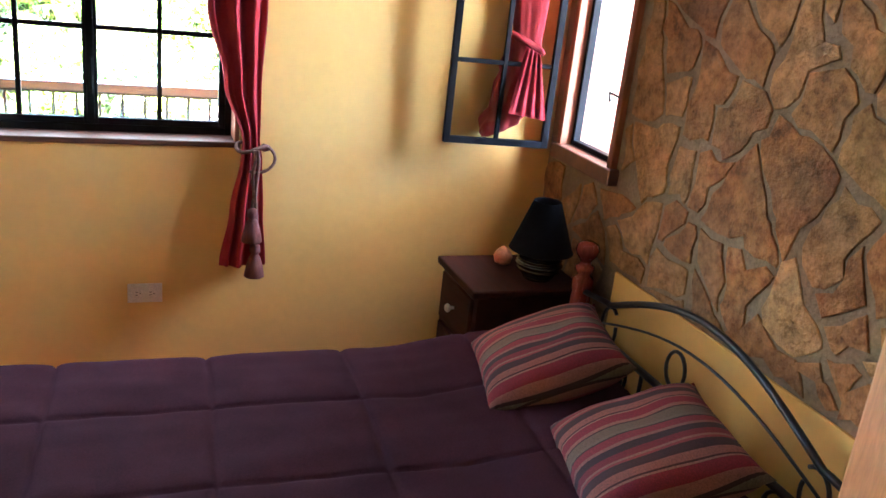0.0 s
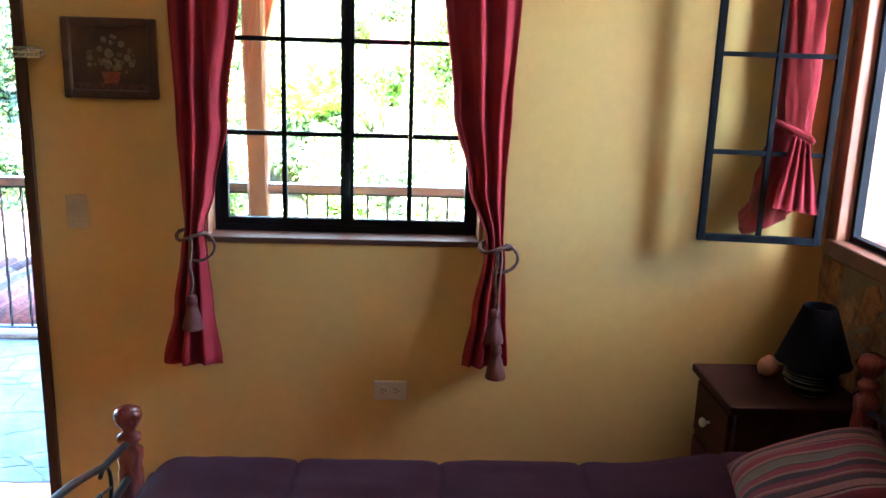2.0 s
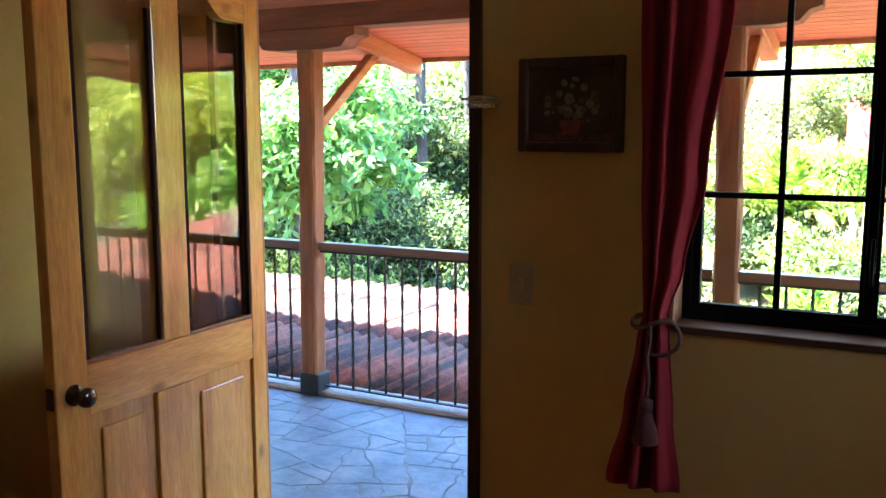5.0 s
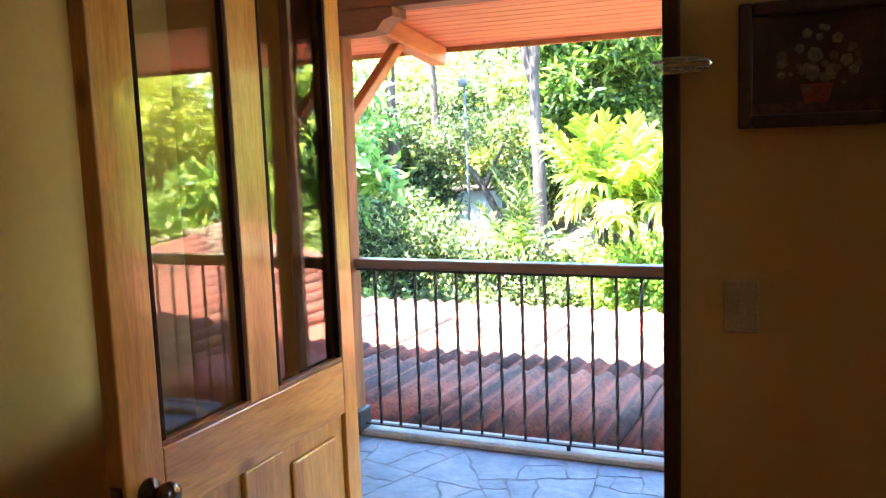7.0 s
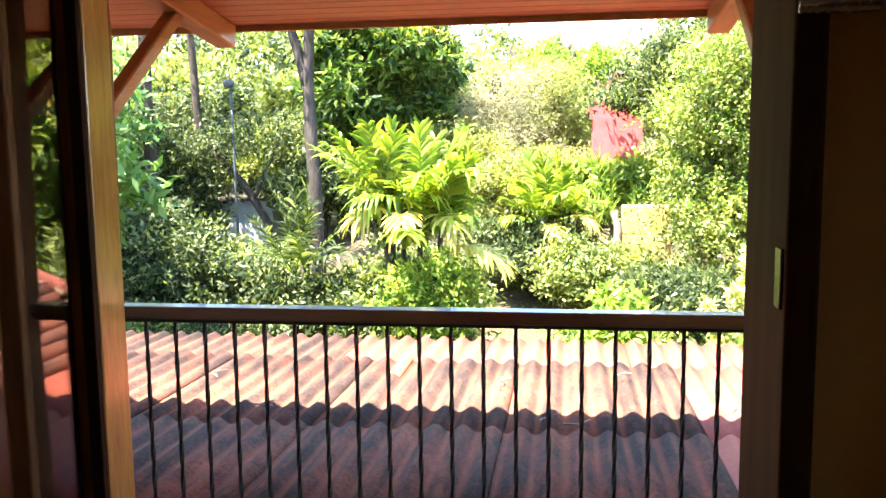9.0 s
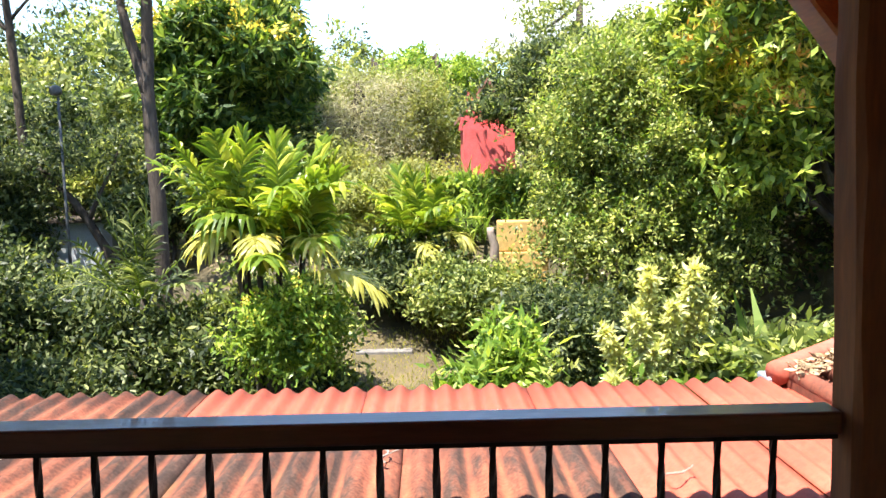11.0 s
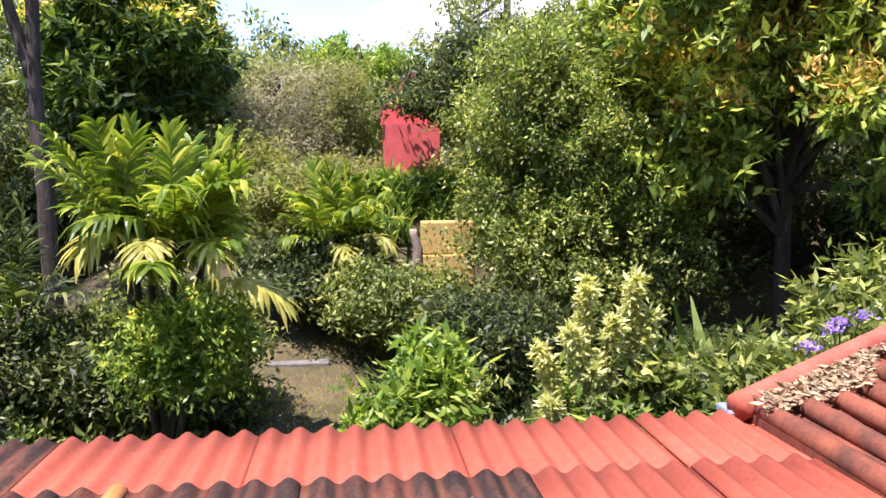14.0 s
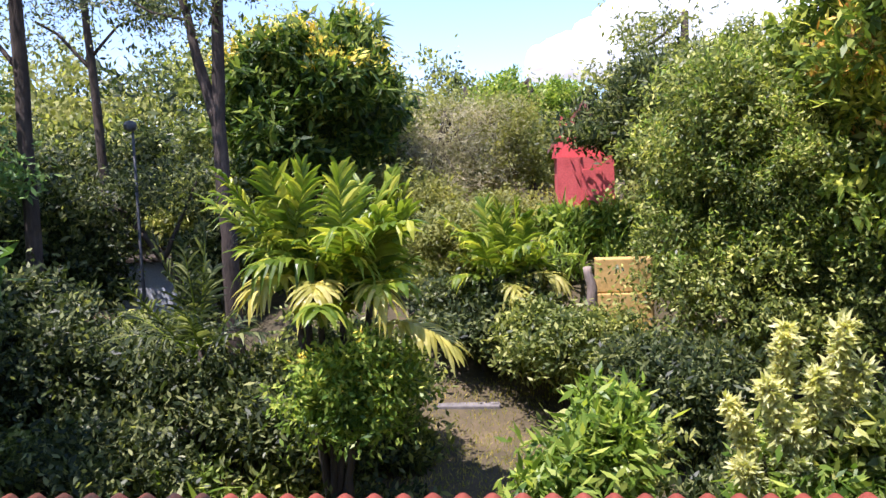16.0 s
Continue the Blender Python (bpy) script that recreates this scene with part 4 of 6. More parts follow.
def pillow(center, rz, tilt, w=0.52, d=0.46, h=0.085):
    bm = bmesh.new()
    n = 22
    for side in (1, -1):
        g = []
        for j in range(n + 1):
            row = []
            for i in range(n + 1):
                u, v = i / n * 2 - 1, j / n * 2 - 1
                f = max(0.0, (1 - u ** 4)) ** 0.6 * max(0.0, (1 - v ** 4)) ** 0.6
                pin = 1 - 0.07 * (1 - abs(u) ** 3) * abs(v) ** 2 - 0.0 * abs(u)
                pin2 = 1 - 0.07 * (1 - abs(v) ** 3) * abs(u) ** 2
                z = side * h * f * (1 + 0.12 * noise.noise((u * 2 + rz, v * 2, side)))
                row.append(bm.verts.new((u * w / 2 * pin2, v * d / 2 * pin, z)))
            g.append(row)
        for j in range(n):
            for i in range(n):
                bm.faces.new((g[j][i], g[j][i + 1], g[j + 1][i + 1], g[j + 1][i]))
    bmesh.ops.remove_doubles(bm, verts=bm.verts, dist=0.0005)
    ob = finish("pillow", bm, "stripes", None, "", True)
    ob.matrix_world = Matrix.Translation(center) @ Euler((0, radians(tilt), radians(rz))).to_matrix().to_4x4() @ Matrix.Rotation(radians(90), 4, "Z") @ Matrix.Rotation(radians(0), 4, "X")
    return tagged(ob, "square pillow with red, brown and beige woven stripes", "pillow", "pillows on the bed")


pillow((1.735, -0.91, 0.62), -14, -24, 0.46, 0.44, 0.085)
pillow((1.76, -1.44, 0.615), -12, -22, 0.46, 0.44, 0.085)

# nightstand, drawers facing the foot of the bed
NX0, NX1, NY0, NY1, NZ = 1.672, 2.09, -0.15, -0.49, 0.665
ns = thing("nightstand", "dark mahogany nightstand with drawers and white knobs", "nightstand", (1.88, -0.32, 0))
lpart("top", boxes(((NX0 - 0.015, NY1 - 0.015, NZ - 0.028), (NX1, NY0 + 0.015, NZ)), bevel=0.006), "stand_wood", ns)
lpart("body", boxes(((NX0 + 0.012, NY1, 0.06), (NX1, NY0, NZ - 0.029))), "stand_wood", ns)
for z in (0.44, 0.24, 0.08):
    hgt = 0.18 if z > 0.1 else 0.15
    lpart("drawer", boxes(((NX0 - 0.004, NY1 + 0.025, z), (NX0 + 0.011, NY0 - 0.025, z + hgt)), bevel=0.005), "stand_wood", ns)
    bm = lathe([(0.006, 0), (0.006, 0.012), (0.015, 0.018), (0.017, 0.026), (0.01, 0.033)], 14)
    bmesh.ops.transform(bm, matrix=Matrix.Translation((NX0 - 0.004, (NY0 + NY1) / 2, z + hgt / 2)) @ Matrix.Rotation(radians(-90), 4, "Y"), verts=bm.verts)
    lpart("knob", bm, "knob_white", ns, "cream ceramic knob", True)
for x in (NX0 + 0.03, NX1 - 0.03):
    for y in (NY0 - 0.03, NY1 + 0.03):
        lpart("foot", boxes(((x - 0.02, y - 0.02, 0), (x + 0.02, y + 0.02, 0.06))), "stand_wood", ns)

# table lamp
LX, LY = 1.95, -0.385
lp = thing("table_lamp", "table lamp with black cloth shade and black ribbed ceramic base", "lamp", (LX, LY, NZ))
prof = [(0.05, 0.0), (0.055, 0.008)]
for i in range(25):
    t = i / 24
    prof.append((0.05 + 0.032 * math.sin(math.pi * t) + 0.005 * math.sin(t * 30), 0.01 + 0.10 * t))
prof += [(0.02, 0.117), (0.014, 0.13), (0.012, 0.15)]
part("base", lathe(prof, 28), "lamp_ceramic", lp, "glossy black ribbed ceramic base", True)
bm = bmesh.new()
prof = [(0.116, 0.108), (0.112, 0.113), (0.05, 0.285), (0.048, 0.288), (0.045, 0.285), (0.108, 0.113), (0.116, 0.108)]
rings = [[bm.verts.new((r * math.cos(2 * math.pi * k / 36), r * math.sin(2 * math.pi * k / 36), z)) for k in range(36)] for r, z in prof]
for a, b in zip(rings, rings[1:]):
    for k in range(36):
        bm.faces.new((a[k], a[(k + 1) % 36], b[(k + 1) % 36], b[k]))
part("shade", bm, "lamp_cloth", lp, "black conical cloth shade", True)
part("bulb", lathe([(0.012, 0.15), (0.014, 0.17), (0.026, 0.205), (0.03, 0.225), (0.022, 0.245), (0.006, 0.256)], 16), "knob_white", lp, "", True)
tagged(finish("clay_ornament", lathe([(0.012, 0), (0.03, 0.008), (0.036, 0.03), (0.028, 0.05), (0.014, 0.064), (0.006, 0.07)], 18, at=(1.875, -0.24, NZ)), "terracotta_egg", None, "", True), "small terracotta ornament beside the table lamp", "ornament")


# curtains: pleated cloth, drawn in at the tie
def curtain(name_at, keys, y, label, group, waves=7, depth=0.03, material="red_cloth", seed=1):
    """keys: rows of z, left x, right x, depth factor, from top to bottom."""
    bm = bmesh.new()
    n, cols = 64, waves * 22
    rows = []
    zt, zb = keys[0][0], keys[-1][0]
    for j in range(n + 1):
        z = zt + (zb - zt) * j / n
        for (za, la, ra, da), (zc, lc, rc, dc) in zip(keys, keys[1:]):
            if zc <= z <= za + 1e-6:
                f = (za - z) / (za - zc)
                f = f * f * (3 - 2 * f)
                l, r, dd = la + (lc - la) * f, ra + (rc - ra) * f, da + (dc - da) * f
                break
        row = []
        for i in range(cols + 1):
            u = i / cols
            ph = u * waves * 2 * math.pi + 2.2 * noise.noise((u * 2.5, z * 0.9, seed)) + 0.8 * noise.noise((u * 6, z * 2.5, seed + 9))
            bulge = math.sin(math.pi * u) ** 0.5
            yy = y - depth * dd * (0.55 + 0.45 * math.sin(ph)) * (0.35 + 0.65 * bulge) - 0.006 * noise.noise((u * 9, z * 5, seed))
            row.append(bm.verts.new((l + (r - l) * (u + 0.018 * math.sin(ph * 0.5 + seed)), yy, z + 0.006 * math.sin(ph) * (1 if j == n else 0))))
        rows.append(row)
    for a, b in zip(rows, rows[1:]):
        for i in range(cols):
            bm.faces.new((a[i], a[i + 1], b[i + 1], b[i]))
    ob = finish("curtain", bm, material, None, "", True)
    sol = ob.modifiers.new("thickness", "SOLIDIFY")
    sol.thickness = 0.0025
    return tagged(ob, label, "curtain", group)


curtain("l", [(2.42, -0.13, 0.17, 1), (1.9, -0.11, 0.13, 1), (1.44, -0.095, 0.075, 1.0), (1.2, -0.085, 0.025, 0.9), (1.07, -0.08, -0.012, 0.75), (1.0, -0.095, -0.005, 0.9), (0.8, -0.125, 0.01, 1.2), (0.595, -0.17, 0.035, 1.5)], -0.012, "red cloth curtain gathered by a cord tie", "curtains of the front window", 3, 0.045, seed=1)
curtain("r", [(2.42, 0.74, 1.05, 1), (1.9, 0.77, 1.03, 1), (1.5, 0.81, 1.012, 1.0), (1.25, 0.87, 1.0, 0.9), (1.05, 0.938, 1.0, 0.75), (1.0, 0.935, 1.01, 0.9), (0.8, 0.90, 1.02, 1.2), (0.60, 0.868, 1.035, 1.5)], -0.012, "red cloth curtain gathered by a cord tie", "curtains of the front window", 3, 0.045, seed=2)
cr = thing("curtain_rod", "dark iron rod carrying the red curtains", "curtain rod", (0.45, -0.045, 2.44))
bm = tube([(-0.2, -0.045, 2.44), (1.12, -0.045, 2.44)], 0.011, 10)
lpart("rod", bm, "black_steel", cr, "", True)
for x in (-0.16, 1.08):
    lpart("wall_bracket", tube([(x, 0.0, 2.44), (x, -0.045, 2.44)], 0.008, 6), "black_steel", cr)


def tie(xc, z, side, long):
    t = thing("curtain_tie", "twisted brown and gold cord with red-brown tassels", "curtain tie", (xc, -0.07, z), "curtain ties")
    loop = [(xc + 0.055 * math.cos(a), -0.045 - 0.035 * math.sin(a), z + 0.012 * math.sin(a * 2)) for a in np.linspace(0, 2 * math.pi, 20)]
    lpart("cord", tube(loop, 0.007, 6, twist=0.6), "cord", t, "", True)
    lp2 = [(xc + side * (0.03 + 0.045 * math.sin(a)), -0.06, z - 0.015 + 0.03 * math.cos(a) - 0.012 * a) for a in np.linspace(0, 4.2, 14)]
    lpart("bow", tube(lp2, 0.006, 6, twist=0.6), "cord", t, "", True)
    drops = ((0.0, 0.20), (0.012, 0.33)) if long else ((0.0, 0.19),)
    for dx, ln in drops:
        x = xc + dx
        hang = [(x + 0.004 * math.sin(k), -0.092, z - ln * k / 10) for k in range(11)]
        lpart("hanging_cord", tube(hang, 0.0065, 6, twist=0.7), "cord", t, "", True)
        prof = [(0.006, 0.0), (0.018, -0.008), (0.02, -0.03), (0.012, -0.038), (0.02, -0.05), (0.03, -0.085), (0.036, -0.12), (0.034, -0.122), (0.004, -0.12)]
        lpart("tassel_head", lathe(prof[::-1], 16, at=(x, -0.098, z - ln)), "tassel", t, "", True)
    return t


tie(-0.046, 1.055, 1, False)
tie(0.972, 1.035, 1, True)

# knotted curtain hanging in the corner behind the open casement
bm = bmesh.new()
pr = [(2.42, 1.93, 0.075), (2.0, 1.935, 0.065), (1.62, 1.94, 0.055), (1.48, 1.945, 0.048), (1.44, 1.94, 0.055), (1.41, 1.935, 0.056), (1.38, 1.93, 0.06), (1.28, 1.91, 0.07), (1.2, 1.895, 0.075), (1.16, 1.885, 0.072), (1.14, 1.885, 0.066)]
rings = []
for j in range(50):
    f = j / 49 * (len(pr) - 1)
    i = min(int(f), len(pr) - 2)
    g = f - i
    z, x, r = (pr[i][k] + (pr[i + 1][k] - pr[i][k]) * g for k in range(3))
    ring = []
    for k in range(48):
        a = 2 * math.pi * k / 48
        rr = r * (0.86 + 0.38 * abs(math.sin(3.5 * a + z * 4)) ** 0.7 + 0.3 * noise.noise((math.cos(a) * 2.5, math.sin(a) * 2.5, z * 9)) + 0.12 * math.sin(z * 60 + 2 * a) * (z < 1.36))
        ring.append(bm.verts.new((x + rr * math.cos(a), -0.055 + rr * 0.5 * math.sin(a), z + (0.035 * math.cos(a) if z < 1.3 else 0))))
    rings.append(ring)
for a, b in zip(rings, rings[1:]):
    for k in range(48):
        bm.faces.new((a[k], a[(k + 1) % 48], b[(k + 1) % 48], b[k]))
bm.faces.new(rings[0])
bm.faces.new(rings[-1][::-1])
kc = tagged(finish("curtain", bm, "red_cloth", None, "", True), "red curtain knotted up beside the open casement", "curtain")
# the shorter end of the knot, a folded flap in front of the other
bm = bmesh.new()
grid = []
for j in range(15):
    z = 1.45 - 0.017 * j
    w = 0.03 + 0.0035 * j
    grid.append([bm.verts.new((1.945 + w * (k / 10 - 1), -0.115 - 0.016 * abs(math.sin(k * 0.62 + 0.05 * j)) - 0.0012 * j, z - 0.0012 * k)) for k in range(21)])
for r0_, r1_ in zip(grid, grid[1:]):
    for k in range(20):
        bm.faces.new((r0_[k], r0_[k + 1], r1_[k + 1], r1_[k]))
bmesh.ops.solidify(bm, geom=bm.faces[:], thickness=0.012)
part("flap", bm, "red_cloth", kc, "", True)
band = [(1.94 + 0.066 * math.cos(a), -0.055 + 0.04 * math.sin(a), 1.455 - 0.03 * math.cos(a)) for a in np.linspace(0, 2 * math.pi, 24)]
part("band", tube(band, 0.014, 6), "red_cloth", kc, "", True)

# wall outlet, switch, door bolt
ou = thing("wall_outlet", "beige double power outlet plate on the yellow wall", "outlet", (0.62, 0, 0.49))
lpart("plate", boxes(((0.563, -0.006, 0.455), (0.679, 0.0, 0.527)), bevel=0.003), "plastic", ou)
for xc in (0.598, 0.644):
    bm = lathe([(0.016, 0), (0.016, 0.0025), (0.0145, 0.003)], 20)
    bmesh.ops.transform(bm, matrix=Matrix.Translation((xc, -0.0055, 0.491)) @ Matrix.Rotation(radians(90), 4, "X"), verts=bm.verts)
    so = lpart("socket", bm, "plastic", ou)
    lpart("slots", boxes(((xc - 0.008, -0.0095, 0.495), (xc - 0.0005, -0.0082, 0.4975)), ((xc - 0.008, -0.0095, 0.484), (xc - 0.001, -0.0082, 0.4865)), ((xc + 0.005, -0.0095, 0.489), (xc + 0.009, -0.0082, 0.493))), "slot", ou)
swi = thing("light_switch", "beige light switch plate beside the door", "switch", (-0.44, 0, 1.12))
lpart("plate", boxes(((-0.475, -0.006, 1.06), (-0.403, 0.0, 1.176)), bevel=0.003), "plastic_beige", swi)
lpart("rocker", boxes(((-0.447, -0.011, 1.10), (-0.431, -0.005, 1.136)), bevel=0.002), "plastic_beige", swi)
bo = thing("door_bolt", "metal surface bolt on the door jamb", "bolt", (-0.555, 0, 1.64))
lpart("bolt_plate", boxes(((-0.60, -0.021, 1.618), (-0.515, -0.0155, 1.655)), bevel=0.002), "bright_metal", bo)
lpart("bolt_bar", tube([(-0.62, -0.026, 1.645), (-0.505, -0.026, 1.645), (-0.50, -0.026, 1.637), (-0.505, -0.026, 1.629), (-0.60, -0.026, 1.629)], 0.004, 6), "bright_metal", bo, "", True)

# framed still life
px0, px1, pz0, pz1 = -0.446, -0.147, 1.497, 1.752
pic = thing("picture", "small framed painting of pale flowers in a red pot", "picture", (-0.295, 0, 1.5))
fw = 0.028
lpart("picture_frame", boxes(((px0, -0.026, pz0), (px0 + fw, -0.001, pz1)), ((px1 - fw, -0.026, pz0), (px1, -0.001, pz1)), ((px0 + fw, -0.026, pz0), (px1 - fw, -0.001, pz0 + fw)), ((px0 + fw, -0.026, pz1 - fw), (px1 - fw, -0.001, pz1)), bevel=0.006), "picture_frame", pic, "dark brown wooden frame")
lpart("canvas", boxes(((px0 + fw - 0.002, -0.012, pz0 + fw - 0.002), (px1 - fw + 0.002, -0.004, pz1 - fw + 0.002))), "canvas", pic, "dark brown painted canvas")
lpart("painted_ledge", boxes(((px0 + fw, -0.0135, pz0 + fw), (px1 - fw, -0.0125, pz0 + fw + 0.022))), "cord", pic)
rp = random.Random(3)
for k in range(34):
    a, r = rp.uniform(0, 6.28), rp.random() ** 0.6
    cx, cz = -0.296 + 0.082 * r * math.cos(a), 1.632 + 0.062 * r * math.sin(a)
    rad = rp.uniform(0.005, 0.013) * (1.25 - 0.5 * r)
    bm = bmesh.new()
    bm.faces.new([bm.verts.new((cx + rad * (1 + 0.09 * math.cos(5 * t + k)) * math.cos(t), -0.0138 - 0.0004 * k / 34, cz + rad * (1 + 0.09 * math.cos(5 * t + k)) * math.sin(t))) for t in [2 * math.pi * q / 15 for q in range(15)]])
    lpart("painted_flower", bm, "petal", pic)
bm = bmesh.new()
bm.faces.new([bm.verts.new(p) for p in ((-0.318, -0.0136, 1.545), (-0.274, -0.0136, 1.545), (-0.265, -0.0136, 1.583), (-0.327, -0.0136, 1.583))])
lpart("painted_pot", bm, "pot_paint", pic)

# edge of a pale wooden wardrobe beside the head of the bed
wd = thing("wardrobe", "pale varnished pine wardrobe standing near the bed", "wardrobe", (1.9, -2.6, 0))
lpart("body", boxes(((1.60, -2.75, 0.04), (2.10, -2.12, 2.0)), bevel=0.006), "wardrobe_wood", wd)
lpart("plinth", boxes(((1.62, -2.73, 0.0), (2.09, -2.14, 0.039))), "stand_wood", wd)

# floor tiles
tile = bpy.data.meshes.new("floor_tile")
bm = boxes(((-0.148, -0.148, -0.0115), (0.148, 0.148, 0.0)), bevel=0.003)
bm.to_mesh(tile)
bm.free()
tile.materials.append(MATS["floor_tile"])
floor = bpy.data.objects["floor"]
for i in range(14):
    for j in range(13):
        ob = new("floor_tile", tile)
        ob.parent = floor
        ob.location = (X_LEFT + 0.151 + 0.302 * i, -0.151 - 0.302 * j, 0)
        if X_LEFT + 0.151 + 0.302 * i > X_RIGHT + 0.05:
            bpy.data.objects.remove(ob)

# ---- the garden ----
def ground_z(x, y):
    """Level lawn by the house, then a bank and a wooded hill."""
    def ss(a, b, v):
        f = max(0.0, min(1.0, (v - a) / (b - a)))
        return f * f * (3 - 2 * f)
    h = -2.25 + 0.45 * ss(9, 12.5, y) + 0.35 * ss(12.5, 14.6, y) + 2.1 * ss(14.7, 17.2, y) * (0.2 + 0.8 * ss(-6.5, -3.5, x)) + 2.4 * ss(19, 45, y) + 6 * ss(60, 160, y)
    if y > 5:
        h += 0.12 * noise.noise((x * 0.25, y * 0.25, 0))
    return h


bm = bmesh.new()
xs = sorted({*(round(-60 + 1.2 * i, 2) for i in range(100)), -900, -500, -250, -120, 120, 250, 500, 900})
ys = sorted({*(round(-10 + 1.2 * i, 2) for i in range(60)), -900, -400, -150, -50, -22, 75, 100, 130, 170, 250, 400, 900})
g = [[bm.verts.new((x, y, ground_z(x, y))) for x in xs] for y in ys]
for j in range(len(ys) - 1):
    for i in range(len(xs) - 1):
        bm.faces.new((g[j][i], g[j][i + 1], g[j + 1][i + 1], g[j + 1][i]))
tagged(finish("ground", bm, "ground", None, "", True), "dry earth with worn grass, rising to a wooded hill", "ground", kind="structure")


def quads_mesh(name, verts, material, per=4):
    """One mesh out of separate faces of per corners each; verts: array (n, per, 3)."""
    n = len(verts)
    me = bpy.data.meshes.new(name)
    me.vertices.add(n * per)
    me.vertices.foreach_set("co", np.asarray(verts, dtype=np.float32).ravel())
    me.loops.add(n * per)
    me.loops.foreach_set("vertex_index", np.arange(n * per, dtype=np.int32))
    me.polygons.add(n)
    me.polygons.foreach_set("loop_start", np.arange(0, n * per, per, dtype=np.int32))
    me.update(calc_edges=True)
    me.materials.append(MATS[material])
    return new(name, me)


def unit(a):
    return a / np.maximum(np.linalg.norm(a, axis=-1, keepdims=True), 1e-9)


def leaves(rng, base, way, length, width, fold=0.0):
    """Pointed leaf faces: base, shoulders, tip."""
    n = len(base)
    r = rng.normal(size=(n, 3)) * 0.62 + np.array([0.25, -0.45, 1.0])
    side = unit(np.cross(way, r))
    L, W = length[:, None], width[:, None]
    up = unit(np.cross(side, way))
    mid = base + way * L * 0.45 + up * W * fold
    return np.stack([base, mid + side * W * 0.5, base + way * L, mid - side * W * 0.5], axis=1)


def crown_leaves(rng, blobs, clumps, per, size, spread, droop, aspect=0.33, shell=0.55):
    """Clumps of leaves spread through ellipsoids (centre, radii), more towards their skins."""
    vol = np.array([b[1][0] * b[1][1] * b[1][2] for b in blobs]) ** 0.75
    groups = max(6, clumps // 16)
    pick = rng.choice(len(blobs), groups, p=vol / vol.sum())
    c = np.array([b[0] for b in blobs])[pick]
    r = np.array([b[1] for b in blobs])[pick]
    d = unit(rng.normal(size=(groups, 3)))
    rad = (shell + (1 - shell) * rng.random(groups) ** 0.8) * (1 + 0.28 * np.sin(d[:, 0] * 7 + pick) * np.cos(d[:, 2] * 6 + d[:, 1] * 5) + 0.12 * rng.normal(size=groups))
    heart = c + d * r * rad[:, None]
    of = rng.integers(0, groups, clumps)
    reach = (0.10 + 0.17 * r[of].mean(axis=1, keepdims=True)) * rng.uniform(0.6, 1.3, groups)[of][:, None]
    pos = heart[of] + rng.normal(size=(clumps, 3)) * reach * np.array([1, 1, 0.62])
    d = d[of]
    out = unit(d * 0.7 + np.array([0, 0, 0.35]) + 0.35 * rng.normal(size=(clumps, 3)))
    base = np.repeat(pos, per, axis=0) + rng.normal(size=(clumps * per, 3)) * spread
    way = np.repeat(out, per, axis=0) * 0.5 + rng.normal(size=(clumps * per, 3)) * 0.75
    way[:, 2] -= droop
    way = unit(way)
    n = clumps * per
    ln = size * rng.uniform(0.6, 1.25, n)
    return leaves(rng, base, way, ln, ln * aspect * rng.uniform(0.8, 1.2, n)), pos


def trunk_bm(pts, r0, r1, seg=9):
    n = len(pts)
    fine, radii = [], []
    for i in range(n - 1):
        for k in range(4):
            f = k / 4
            p = Vector(pts[i]).lerp(Vector(pts[i + 1]), f)
            fine.append(p + Vector((0.03 * noise.noise(p * 1.3), 0.03 * noise.noise(p * 1.3 + Vector((5, 0, 0))), 0)))
            radii.append((r0 + (r1 - r0) * (i + f) / (n - 1)) * (1 + 0.12 * noise.noise(p * 3)))
    fine.append(Vector(pts[-1]))
    radii.append(r1)
    return tube(fine, radii, seg)


